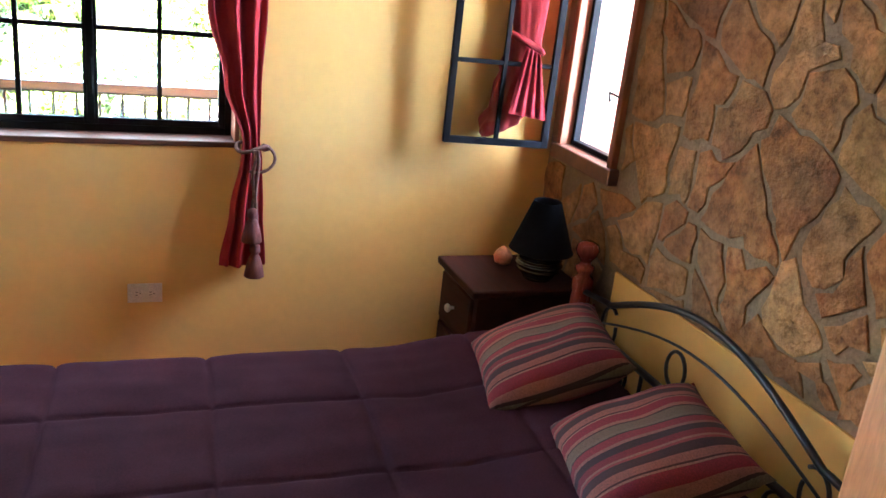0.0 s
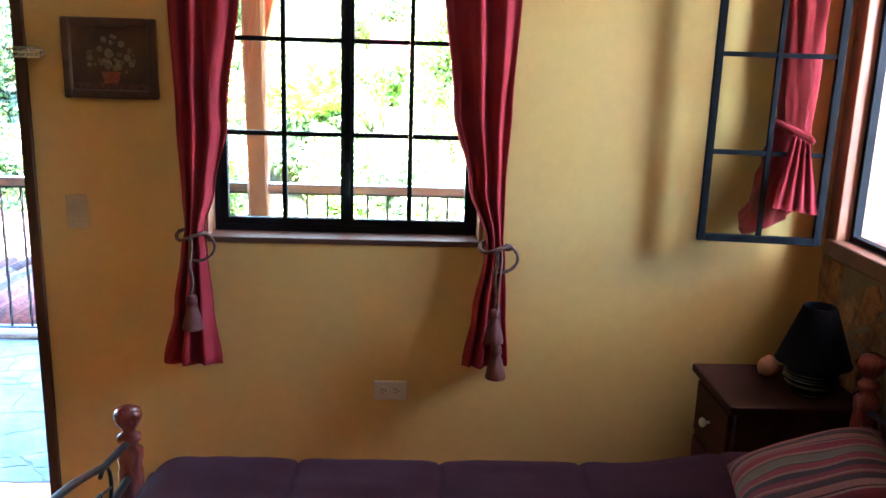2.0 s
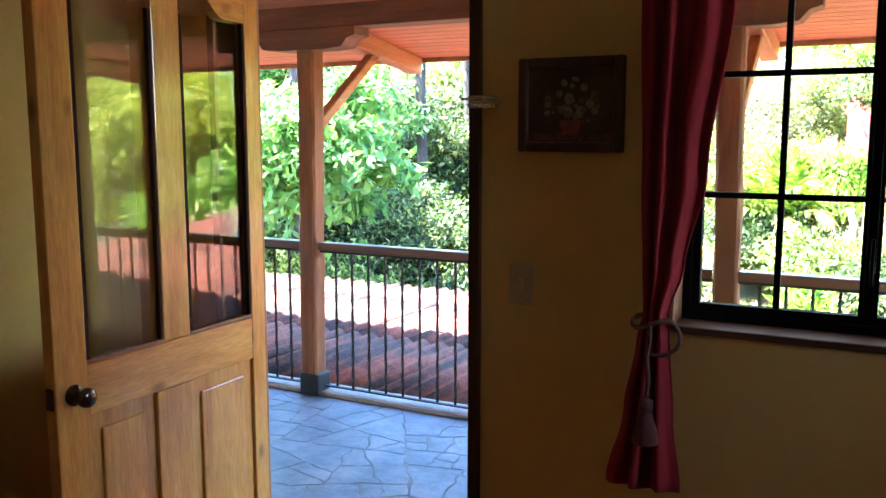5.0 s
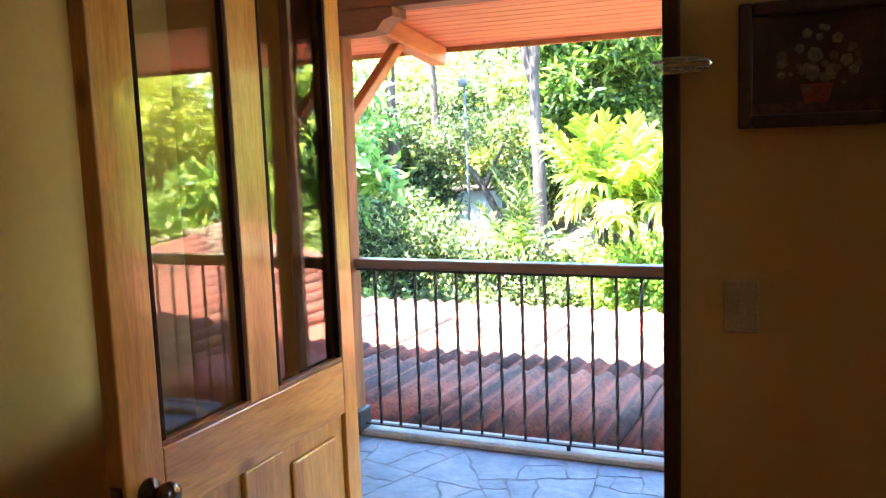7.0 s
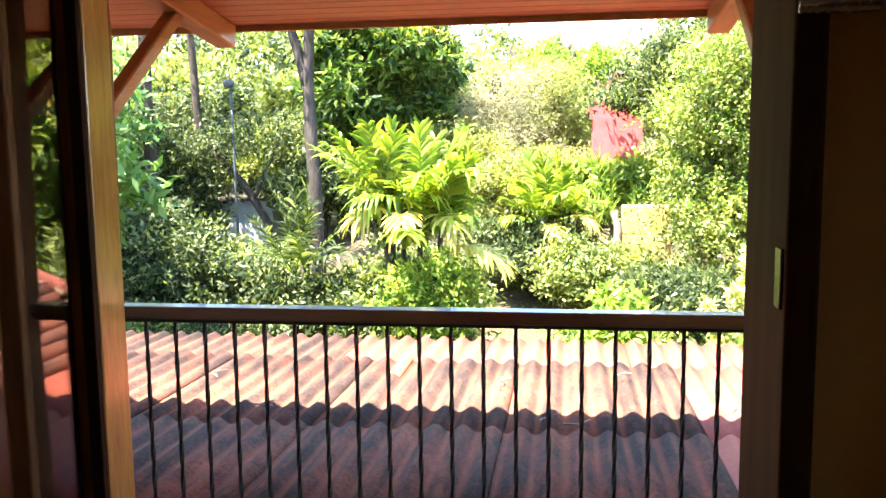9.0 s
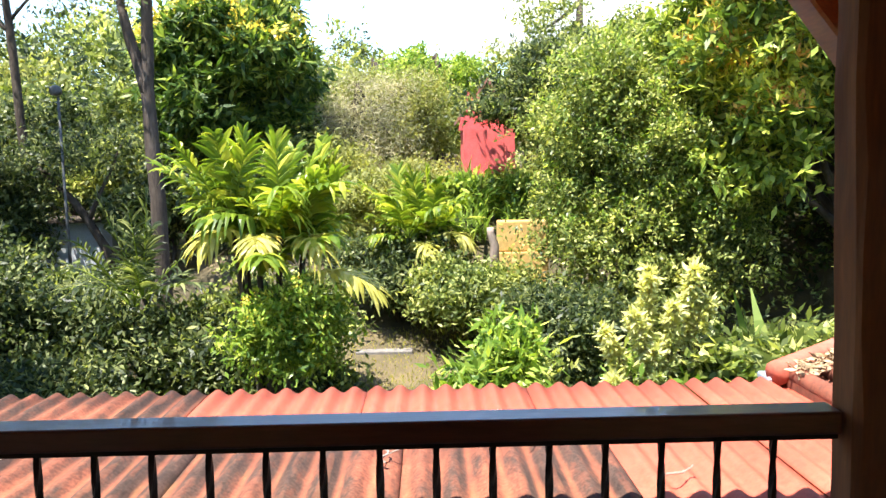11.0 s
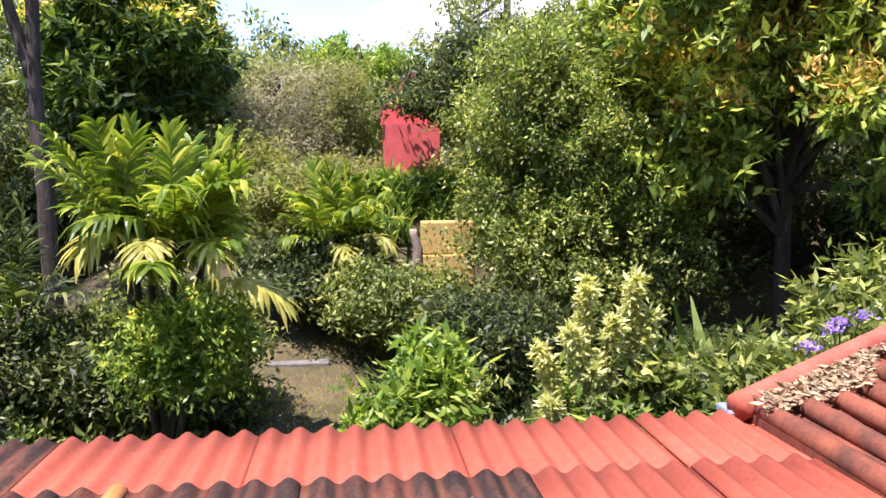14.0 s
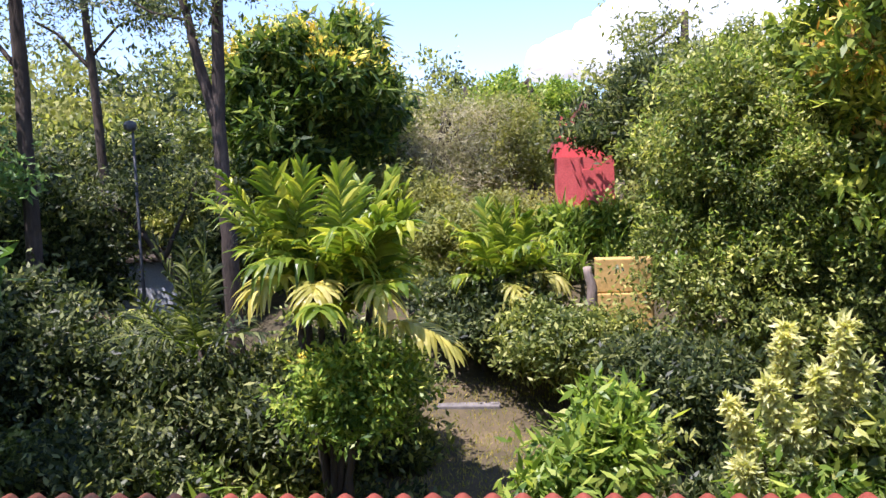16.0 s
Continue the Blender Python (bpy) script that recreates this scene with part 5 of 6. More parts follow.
def tree(label, base, height, r0, blobs, clumps, per, size, leaf, seed, droop=0.5, spread=0.08, aspect=0.33, name="tree", cat="tree", bark="bark", shell=0.5, limbs=True, lean=(0, 0), extra=None, group=""):
    rng = np.random.default_rng(seed)
    rnd = random.Random(seed)
    t = thing(name, label, cat, base, group)
    b = Vector(base)
    topp = b + Vector((lean[0], lean[1], height))
    midp = b.lerp(topp, 0.5) + Vector((rnd.uniform(-0.15, 0.15), rnd.uniform(-0.15, 0.15), 0))
    lpart("trunk", trunk_bm([b, b.lerp(midp, 0.5), midp, topp], r0, r0 * 0.55), bark, t, "", True)
    if limbs:
        for c, r in blobs:
            p = midp.lerp(topp, rnd.uniform(0.2, 1.0))
            q = Vector(c)
            k = p.lerp(q, 0.5) + Vector((0, 0, -0.15 * (q - p).length * 0.3))
            lpart("limb", trunk_bm([p, k, q], r0 * 0.45, r0 * 0.12, 7), bark, t, "", True)
    v, pos = crown_leaves(rng, blobs, clumps, per, size, spread, droop, aspect, shell)
    v = v - np.array(base)
    ob = quads_mesh("crown", v, leaf)
    ob.parent = t
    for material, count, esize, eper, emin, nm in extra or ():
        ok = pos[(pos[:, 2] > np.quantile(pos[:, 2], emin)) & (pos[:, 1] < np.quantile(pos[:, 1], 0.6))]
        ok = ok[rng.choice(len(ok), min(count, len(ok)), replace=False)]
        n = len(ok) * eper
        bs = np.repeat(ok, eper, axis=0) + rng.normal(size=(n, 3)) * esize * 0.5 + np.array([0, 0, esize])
        wy = unit(rng.normal(size=(n, 3)) + np.array([0, 0, 0.6]))
        ln = esize * rng.uniform(0.5, 1.0, n)
        ob = quads_mesh(nm, leaves(rng, bs, wy, ln, ln * 0.3) - np.array(base), material)
        ob.parent = t
    return t


def ring_blobs(c, r, n, seed, small=0.42):
    """Uneven lobes round a centre."""
    rnd = random.Random(seed)
    out = [(c, (r[0] * 0.66, r[1] * 0.66, r[2] * 0.66))]
    n = round(n * 1.6)
    for i in range(n):
        a = 2 * math.pi * i * 0.382 + rnd.uniform(-0.4, 0.4)
        h = rnd.uniform(-0.6, 0.75)
        w = math.sqrt(max(0.1, 1 - h * h)) * 0.72
        s = rnd.uniform(small * 0.75, small * 1.2)
        out.append(((c[0] + r[0] * w * math.cos(a), c[1] + r[1] * w * math.sin(a), c[2] + r[2] * h * 0.8), (r[0] * s, r[1] * s, r[2] * s)))
    return out


def gz(x, y):
    return (x, y, ground_z(x, y) - 0.05)


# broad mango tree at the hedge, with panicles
# paler extra leaves on this and later crowns put sunlight into the colour
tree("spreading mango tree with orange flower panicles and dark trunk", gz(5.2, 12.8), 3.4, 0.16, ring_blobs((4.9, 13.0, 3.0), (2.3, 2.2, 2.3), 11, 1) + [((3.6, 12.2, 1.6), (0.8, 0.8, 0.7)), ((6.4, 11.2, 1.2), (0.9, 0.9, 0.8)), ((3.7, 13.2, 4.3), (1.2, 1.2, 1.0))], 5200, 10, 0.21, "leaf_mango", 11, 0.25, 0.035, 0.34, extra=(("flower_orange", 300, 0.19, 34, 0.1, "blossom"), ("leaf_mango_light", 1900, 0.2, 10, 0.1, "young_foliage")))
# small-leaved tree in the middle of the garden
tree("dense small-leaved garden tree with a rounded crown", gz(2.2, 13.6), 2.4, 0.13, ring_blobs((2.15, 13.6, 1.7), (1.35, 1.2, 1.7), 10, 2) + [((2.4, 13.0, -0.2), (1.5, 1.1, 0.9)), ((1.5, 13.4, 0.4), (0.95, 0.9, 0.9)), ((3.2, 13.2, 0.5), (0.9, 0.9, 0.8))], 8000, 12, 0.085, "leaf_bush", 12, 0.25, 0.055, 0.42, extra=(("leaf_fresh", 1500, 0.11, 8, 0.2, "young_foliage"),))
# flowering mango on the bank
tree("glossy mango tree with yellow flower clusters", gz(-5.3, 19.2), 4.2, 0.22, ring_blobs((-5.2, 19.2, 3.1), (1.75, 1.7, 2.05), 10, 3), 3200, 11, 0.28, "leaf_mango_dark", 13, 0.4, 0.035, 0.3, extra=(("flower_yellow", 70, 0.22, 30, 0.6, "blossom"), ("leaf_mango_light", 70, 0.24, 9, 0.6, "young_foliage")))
tree("bare grey scrub tree with thin olive foliage", gz(-2.6, 20.5), 2.6, 0.1, ring_blobs((-2.6, 20.4, 2.2), (1.5, 1.4, 1.35), 9, 4), 3200, 8, 0.09, "leaf_grey", 14, 0.05, 0.09, 0.16, shell=0.35)
tree("olive-green scrub tree on the bank", gz(-1.6, 21.5), 2.6, 0.1, ring_blobs((-1.7, 21.4, 2.4), (1.4, 1.4, 1.2), 8, 24), 3000, 9, 0.11, "leaf_olive", 64, 0.2, 0.08, 0.35)
tree("light green young tree behind the shrubs", gz(-0.7, 24), 3.4, 0.12, ring_blobs((-0.7, 24, 3.05), (1.3, 1.2, 1.3), 8, 5), 2400, 10, 0.15, "leaf_fresh", 15, 0.3, 0.08, 0.35)
tree("leafy tree partly hiding the red house", gz(2.6, 20.5), 4.4, 0.14, ring_blobs((2.6, 20.5, 3.2), (1.9, 1.6, 2.0), 9, 6), 3600, 10, 0.14, "leaf_bush", 16, 0.4, 0.08, 0.35)
tree("thin tree with flat feathery branches", gz(1.5, 16.2), 3.6, 0.06, [((0.2, 16.0, 2.35), (0.75, 0.6, 0.16)), ((1.0, 16.0, 2.9), (0.7, 0.6, 0.2)), ((1.5, 16.1, 3.3), (0.6, 0.6, 0.25)), ((0.6, 16.1, 2.65), (0.6, 0.5, 0.15)), ((0.3, 16.1, 2.2), (0.6, 0.4, 0.12)), ((0.75, 16.0, 2.3), (0.4, 0.4, 0.2))], 900, 9, 0.13, "leaf_shade", 17, 0.25, 0.06, 0.35)


def bare_trunk(label, pts, r0, r1, branches, seed):
    t = thing("tree", label, "tree", pts[0], "tall trunks")
    lpart("trunk", trunk_bm(pts, r0, r1), "bark", t, "", True)
    for br, a, b in branches:
        lpart("branch", trunk_bm(br, a, b, 7), "bark", t, "", True)
    rng = np.random.default_rng(seed)
    tips = [(tuple(br[-1]), (0.9, 0.9, 0.6)) for br, a, b in branches] + [(tuple(pts[-1]), (1.1, 1.1, 0.8)), ((pts[3][0] - 0.5, pts[3][1], pts[3][2] - 0.1), (0.9, 0.6, 0.3)), ((pts[3][0] + 0.6, pts[3][1], pts[3][2] + 0.3), (0.7, 0.6, 0.25))]
    v, _ = crown_leaves(rng, tips, 620, 8, 0.12, 0.12, 0.3, 0.35, 0.2)
    ob = quads_mesh("crown", v - np.array(pts[0]), "leaf_shade")
    ob.parent = t


g0 = ground_z(-5.6, 15)
bare_trunk("tall forked grey trunk with sparse leaves", [(-5.6, 15, g0), (-5.63, 15, 0.86), (-5.71, 15, 2.7), (-5.62, 15, 4.6), (-5.8, 15.2, 7.0)], 0.15, 0.07, [([(-5.71, 15, 2.6), (-5.95, 15, 3.5), (-6.2, 15, 4.64), (-6.6, 15.1, 6.8)], 0.11, 0.05), ([(-6.15, 15, 4.3), (-6.7, 15, 4.45), (-7.2, 15, 4.75)], 0.03, 0.015)], 31)
bare_trunk("tall straight grey trunk with sparse leaves", [(-8.9, 15, ground_z(-8.9, 15)), (-8.93, 15, -0.5), (-8.95, 15, 2.0), (-8.99, 15, 4.8), (-9.1, 15, 7.2)], 0.16, 0.09, [([(-8.97, 15, 3.6), (-9.6, 15.2, 4.3), (-10.2, 15.3, 5.2)], 0.05, 0.02)], 32)
bare_trunk("slender grey trunk with sparse leaves", [(-9.5, 19, ground_z(-9.5, 19)), (-9.6, 19, 0.6), (-9.75, 19, 3.2), (-9.9, 19, 5.8), (-10.1, 19, 7.6)], 0.13, 0.06, [([(-9.8, 19, 4.2), (-10.5, 19, 5.0), (-11, 19, 5.3)], 0.05, 0.02), ([(-9.8, 19, 4.5), (-9.2, 19, 5.1), (-8.4, 19.1, 5.4)], 0.04, 0.015)], 33)
bare_trunk("leaning dark trunk beside the shed", [(-7.0, 17, ground_z(-7, 17)), (-7.3, 17, -0.2), (-7.9, 17.1, 0.7), (-8.6, 17.2, 1.4)], 0.11, 0.06, [([(-7.6, 17, 0.4), (-7.2, 17, 1.2), (-6.9, 17, 1.8)], 0.05, 0.02)], 34)
bare_trunk("thick pale trunk with a hanging vine", [(-9.6, 11.5, -2.2), (-9.62, 11.5, 0.2), (-9.7, 11.6, 2.2), (-9.8, 11.7, 5)], 0.34, 0.26, [], 35)

# layers of shrubs
shrubs = [
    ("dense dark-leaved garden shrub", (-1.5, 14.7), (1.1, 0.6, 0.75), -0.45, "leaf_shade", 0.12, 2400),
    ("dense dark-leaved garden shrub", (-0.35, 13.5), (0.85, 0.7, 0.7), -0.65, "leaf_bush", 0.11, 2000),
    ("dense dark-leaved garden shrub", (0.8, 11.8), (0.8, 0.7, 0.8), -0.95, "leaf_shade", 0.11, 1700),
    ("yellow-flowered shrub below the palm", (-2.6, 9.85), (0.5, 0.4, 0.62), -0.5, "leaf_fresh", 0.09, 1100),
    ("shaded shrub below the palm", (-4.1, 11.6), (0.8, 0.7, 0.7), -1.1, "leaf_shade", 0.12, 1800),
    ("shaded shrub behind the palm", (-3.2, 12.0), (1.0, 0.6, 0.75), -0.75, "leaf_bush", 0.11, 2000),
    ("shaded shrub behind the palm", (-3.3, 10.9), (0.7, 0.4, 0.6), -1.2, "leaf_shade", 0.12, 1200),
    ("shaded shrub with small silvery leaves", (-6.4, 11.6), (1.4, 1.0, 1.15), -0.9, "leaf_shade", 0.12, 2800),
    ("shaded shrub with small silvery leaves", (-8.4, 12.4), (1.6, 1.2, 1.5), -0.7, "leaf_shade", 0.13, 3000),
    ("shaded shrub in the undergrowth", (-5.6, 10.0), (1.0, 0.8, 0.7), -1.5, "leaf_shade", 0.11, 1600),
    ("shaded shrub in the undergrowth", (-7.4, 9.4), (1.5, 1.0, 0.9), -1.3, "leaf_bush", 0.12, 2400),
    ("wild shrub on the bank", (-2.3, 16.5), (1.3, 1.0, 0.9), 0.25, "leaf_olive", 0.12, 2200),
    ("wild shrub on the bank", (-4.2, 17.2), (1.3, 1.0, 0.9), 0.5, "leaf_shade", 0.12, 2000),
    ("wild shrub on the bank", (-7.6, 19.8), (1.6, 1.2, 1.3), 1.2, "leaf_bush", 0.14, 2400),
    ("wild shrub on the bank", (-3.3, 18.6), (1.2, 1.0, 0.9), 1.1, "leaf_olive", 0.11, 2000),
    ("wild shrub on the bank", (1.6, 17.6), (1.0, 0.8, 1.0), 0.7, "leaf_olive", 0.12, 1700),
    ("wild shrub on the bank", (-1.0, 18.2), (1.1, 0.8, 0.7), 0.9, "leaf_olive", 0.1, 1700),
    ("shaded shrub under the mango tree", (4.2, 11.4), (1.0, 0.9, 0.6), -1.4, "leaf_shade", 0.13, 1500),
    ("broad-leaved shrub beside the tiled roof", (5.0, 9.2), (1.3, 1.0, 1.0), -0.55, "leaf_bush", 0.17, 1900),
    ("broad-leaved shrub beside the tiled roof", (6.4, 8.6), (1.4, 1.1, 1.2), 0.2, "leaf_fresh", 0.18, 1900),
    ("leafy shrub before the ochre wall", (0.75, 13.9), (0.55, 0.35, 0.5), -1.05, "leaf_bush", 0.1, 700),
    ("fresh green growth before the red house", (0.25, 16.95), (0.75, 0.22, 0.42), 0.72, "leaf_fresh", 0.18, 900),
    ("low shrub along the eave", (-0.2, 9.6), (0.5, 0.4, 0.5), -1.2, "leaf_bush", 0.13, 600),
    ("low shrub along the eave", (2.0, 8.6), (0.7, 0.5, 0.45), -0.8, "leaf_bush", 0.17, 700),
]
for k, (lab, (x, y), r, zc, lf, sz, cl) in enumerate(shrubs):
    tree(lab, gz(x, y), max(0.4, zc - ground_z(x, y)), 0.05, ring_blobs((x, y, zc), r, 7, 100 + k), cl, 8, sz, lf, 200 + k, 0.3, 0.06, 0.38, name="shrub", cat="shrub", limbs=False, extra=(("flower_yellow", 34, 0.06, 12, 0.4, "blossom"),) if "yellow-flowered" in lab else None)
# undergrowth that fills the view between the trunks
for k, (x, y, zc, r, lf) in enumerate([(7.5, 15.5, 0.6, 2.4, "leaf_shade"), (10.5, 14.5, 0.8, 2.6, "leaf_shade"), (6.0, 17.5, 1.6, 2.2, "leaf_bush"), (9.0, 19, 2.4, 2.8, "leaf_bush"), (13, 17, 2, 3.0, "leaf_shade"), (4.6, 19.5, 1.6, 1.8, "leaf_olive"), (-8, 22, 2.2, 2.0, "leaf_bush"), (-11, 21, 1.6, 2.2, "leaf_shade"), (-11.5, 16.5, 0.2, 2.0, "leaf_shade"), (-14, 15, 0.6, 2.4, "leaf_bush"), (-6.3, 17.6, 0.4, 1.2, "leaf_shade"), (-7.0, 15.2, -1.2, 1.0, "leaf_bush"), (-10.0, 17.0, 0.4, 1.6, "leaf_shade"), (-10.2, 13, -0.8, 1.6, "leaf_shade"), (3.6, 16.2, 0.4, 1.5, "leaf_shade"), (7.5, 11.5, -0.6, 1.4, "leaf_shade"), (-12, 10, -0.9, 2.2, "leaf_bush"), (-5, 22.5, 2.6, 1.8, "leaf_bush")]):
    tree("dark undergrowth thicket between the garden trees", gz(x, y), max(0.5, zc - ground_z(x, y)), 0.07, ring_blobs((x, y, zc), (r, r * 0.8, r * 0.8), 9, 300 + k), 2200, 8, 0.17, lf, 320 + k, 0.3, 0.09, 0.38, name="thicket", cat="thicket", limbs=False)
# trees added out of view, whose high canopies throw shade on the undergrowth
for k, (x, y, z, r) in enumerate([(-11.6, 8.4, 8.8, 2.0), (-14.5, 9.5, 9.0, 2.4)]):
    tree("unseen tall tree added to shade the undergrowth", gz(x - 1.5, y - 1.5), z - ground_z(x, y), 0.13, ring_blobs((x, y, z), (r, r, r * 0.5), 9, 340 + k), 900, 8, 0.24, "leaf_shade", 350 + k, 0.3, 0.1, 0.4, lean=(1.5, 1.5))
# low plants covering the garden floor
low_rng = random.Random(77)
for k in range(46):
    x, y = low_rng.uniform(-8, 3.2), low_rng.uniform(9.4, 12.8)
    if -2.35 < x < -0.95 and y < 12.6:
        continue
    s_ = low_rng.uniform(0.25, 0.5)
    tree("low leafy herb covering the garden floor", gz(x, y), 0.2, 0.012, [((x, y, ground_z(x, y) + s_ * 0.6), (s_, s_, s_ * 0.7)), ((x + 0.2, y - 0.1, ground_z(x, y) + s_ * 0.5), (s_ * 0.7, s_ * 0.7, s_ * 0.6))], 110, 8, 0.13, ("leaf_shade", "leaf_bush", "leaf_reed")[k % 3], 400 + k, 0.25, 0.05, 0.36, name="herb", cat="herb", limbs=False, group="herbs on the garden floor")
# bright bush right at the eave
tree("bright green croton bush with long leaves", gz(-0.42, 8.6), 1.2, 0.05, ring_blobs((-0.40, 8.5, -0.82), (0.36, 0.34, 0.6), 7, 51), 600, 9, 0.17, "leaf_fresh", 52, 0.35, 0.05, 0.27, name="bush", cat="bush", limbs=False)
# tree with fresh leaves beyond the end of the porch
tree("bright green broad-leaved tree beyond the porch", gz(-7.6, 8.6), 3.0, 0.1, ring_blobs((-7.5, 8.7, 1.4), (1.5, 1.3, 1.3), 8, 53), 1500, 9, 0.22, "leaf_teal", 54, 0.5, 0.08, 0.4)
tree("tall airy tree beyond the porch", gz(-12, 14), 6, 0.2, ring_blobs((-12, 14, 3.0), (3.0, 2.5, 3.0), 10, 55), 4000, 9, 0.18, "leaf_teal", 56, 0.4, 0.1, 0.36)
tree("tall airy tree beyond the porch", gz(-15.5, 18), 6, 0.2, ring_blobs((-15.5, 18, 3.5), (3.2, 2.5, 3.2), 10, 57), 3600, 9, 0.2, "leaf_bush", 58, 0.4, 0.1, 0.36)
tree("tall leafy tree beside the house", gz(9.5, 10.5), 4, 0.2, ring_blobs((9.5, 10.5, 2.2), (2.4, 2.2, 2.6), 10, 59), 3000, 10, 0.2, "leaf_mango_light", 60, 0.6, 0.08, 0.26)


def frond(root, way, length, width, droop, material, parent, rng, broad=0.085, n=19, name="frond"):
    """An arching stalk with two rows of broad creased leaflets that hang at their tips."""
    root, way = np.array(root, float), np.array(way, float)
    way /= np.linalg.norm(way)
    pts, d = [root], way.copy()
    broad = broad * rng.choice((0.75, 1.0, 1.45))
    for i in range(n):
        d = d + np.array([0, 0, -droop * (0.3 + i / n) / n * 2.1])
        d /= np.linalg.norm(d)
        pts.append(pts[-1] + d * length / n)
    pts = np.array(pts)
    at = np.array(parent.location)
    verts, faces = [], []
    for i in range(5, n + 1):
        t = pts[i] - pts[i - 1]
        t /= np.linalg.norm(t)
        side = np.cross(t, [0.02, 0.01, 1])
        side /= max(np.linalg.norm(side), 1e-6)
        up = np.cross(side, t)
        f = (i - 5) / (n - 5)
        ln0 = width * (0.62 + 0.55 * math.sin(math.pi * min(0.9, 0.15 + 0.75 * f)))
        for s in (1, -1):
            if rng.random() < 0.06:
                continue
            ln = ln0 * rng.uniform(0.82, 1.12)
            w = side * s * (0.95 - 0.45 * f) + t * (0.35 + 0.75 * f) + up * 0.22 + rng.normal(size=3) * 0.09
            w /= np.linalg.norm(w)
            fall = rng.uniform(0.35, 1.15) * (0.5 + droop)
            wd = broad * rng.uniform(0.7, 1.25) * (1 - 0.25 * f)
            p, b = pts[i], len(verts)
            steps = ((0.0, 0.4), (0.25, 0.95), (0.5, 0.85), (0.78, 0.5), (1.0, 0.05))
            for q, ww in steps:
                c = p + w * ln * q * (1 - 0.25 * fall * q) + np.array([0, 0, -fall * ln * q ** 2.2 * 0.75])
                across = np.cross(w, up * 0.9 + side * s * 0.15)
                across /= max(np.linalg.norm(across), 1e-6)
                twist = up * 0.25 * q * rng.normal()
                across = across + twist * 0.4
                verts += [c - across * wd * ww / 2 - at, c + up * wd * ww * 0.16 - at, c + across * wd * ww / 2 - at]
            for k in range(len(steps) - 1):
                o = b + 3 * k
                faces += [(o, o + 1, o + 4, o + 3), (o + 1, o + 2, o + 5, o + 4)]
    me = bpy.data.meshes.new(name)
    me.from_pydata([tuple(v) for v in verts], [], faces)
    me.materials.append(MATS[material])
    ob = new(name, me)
    ob.parent = parent
    st = tube([tuple(p - at) for p in pts], [0.016 * (1 - 0.8 * i / n) for i in range(n + 1)], 5)
    part("stalk", st, "leaf_palm_yellow" if "yellow" in material else "leaf_palm", ob)
    return ob


def palm(label, base, tops, count, length, width, seed, broad=0.085, leaf="leaf_palm", yellow=0.5, hang=()):
    """Stems rising from one root to the given tops, each with its share of fronds; hang: low yellowed fronds."""
    rng = np.random.default_rng(seed)
    rnd = random.Random(seed)
    t = thing("palm", label, "palm", base, "palms in the garden")
    b = Vector(base)
    for q in tops:
        q = Vector(q)
        lpart("stem", trunk_bm([b + (q - b) * 0.05, b.lerp(q, 0.5) + Vector((0.05 * rnd.uniform(-1, 1), 0, 0)), q], 0.05, 0.035, 7), "bark", t, "", True)
    for i in range(count):
        q = tops[i % len(tops)]
        k = i / count
        a = 2.399 * i + rnd.uniform(-0.3, 0.3)
        el = 1.5 - (1.12 * k if math.sin(a) < 0.3 else 1.25 * k) + rnd.uniform(-0.1, 0.1)
        way = (math.cos(a) * math.cos(el), math.sin(a) * math.cos(el), math.sin(el))
        old = el < 0.45 and rnd.random() < yellow
        frond(q, way, length * rnd.uniform(0.75, 1.1) * (1.08 - 0.2 * k), width * rnd.uniform(0.85, 1.1), (0.14 + 0.36 * rnd.random()) * (1.5 - 0.75 * el), "leaf_palm_yellow" if old else leaf, t, rng, broad)
    for root, way, k in hang:
        frond(root, way, length * k, width * 0.8, 0.6, "leaf_palm_yellow", t, rng, broad)
    return t


palm("clumping palm with broad yellow-green fronds", gz(-2.95, 10.3), [(-3.3, 10.25, 0.7), (-2.75, 10.3, 0.6), (-3.2, 10.45, 0.3), (-2.5, 10.4, 0.35), (-3.0, 10.2, 0.1)], 48, 1.15, 0.46, 71, 0.105, yellow=0.15, hang=(((-3.2, 10.15, 0.6), (-0.45, -0.8, 0.35), 0.5), ((-2.95, 10.1, 0.55), (0.1, -0.9, 0.3), 0.5), ((-2.55, 10.15, 0.5), (0.5, -0.8, 0.35), 0.55), ((-2.5, 10.1, 0.1), (0.95, -0.4, 0.3), 0.85)))
palm("smaller clumping palm with pleated green fronds", gz(-1.2, 14.7), [(-1.35, 14.6, 0.1), (-1.0, 14.7, 0.0), (-1.2, 14.8, -0.1)], 24, 1.15, 0.42, 72, 0.08, hang=(((-1.0, 14.6, 0.1), (0.85, -0.5, 0.4), 0.65), ((-1.2, 14.5, 0.0), (0.2, -0.9, 0.3), 0.6)))
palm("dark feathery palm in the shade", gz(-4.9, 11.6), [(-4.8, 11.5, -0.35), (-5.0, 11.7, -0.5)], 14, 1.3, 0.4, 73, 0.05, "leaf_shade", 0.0)


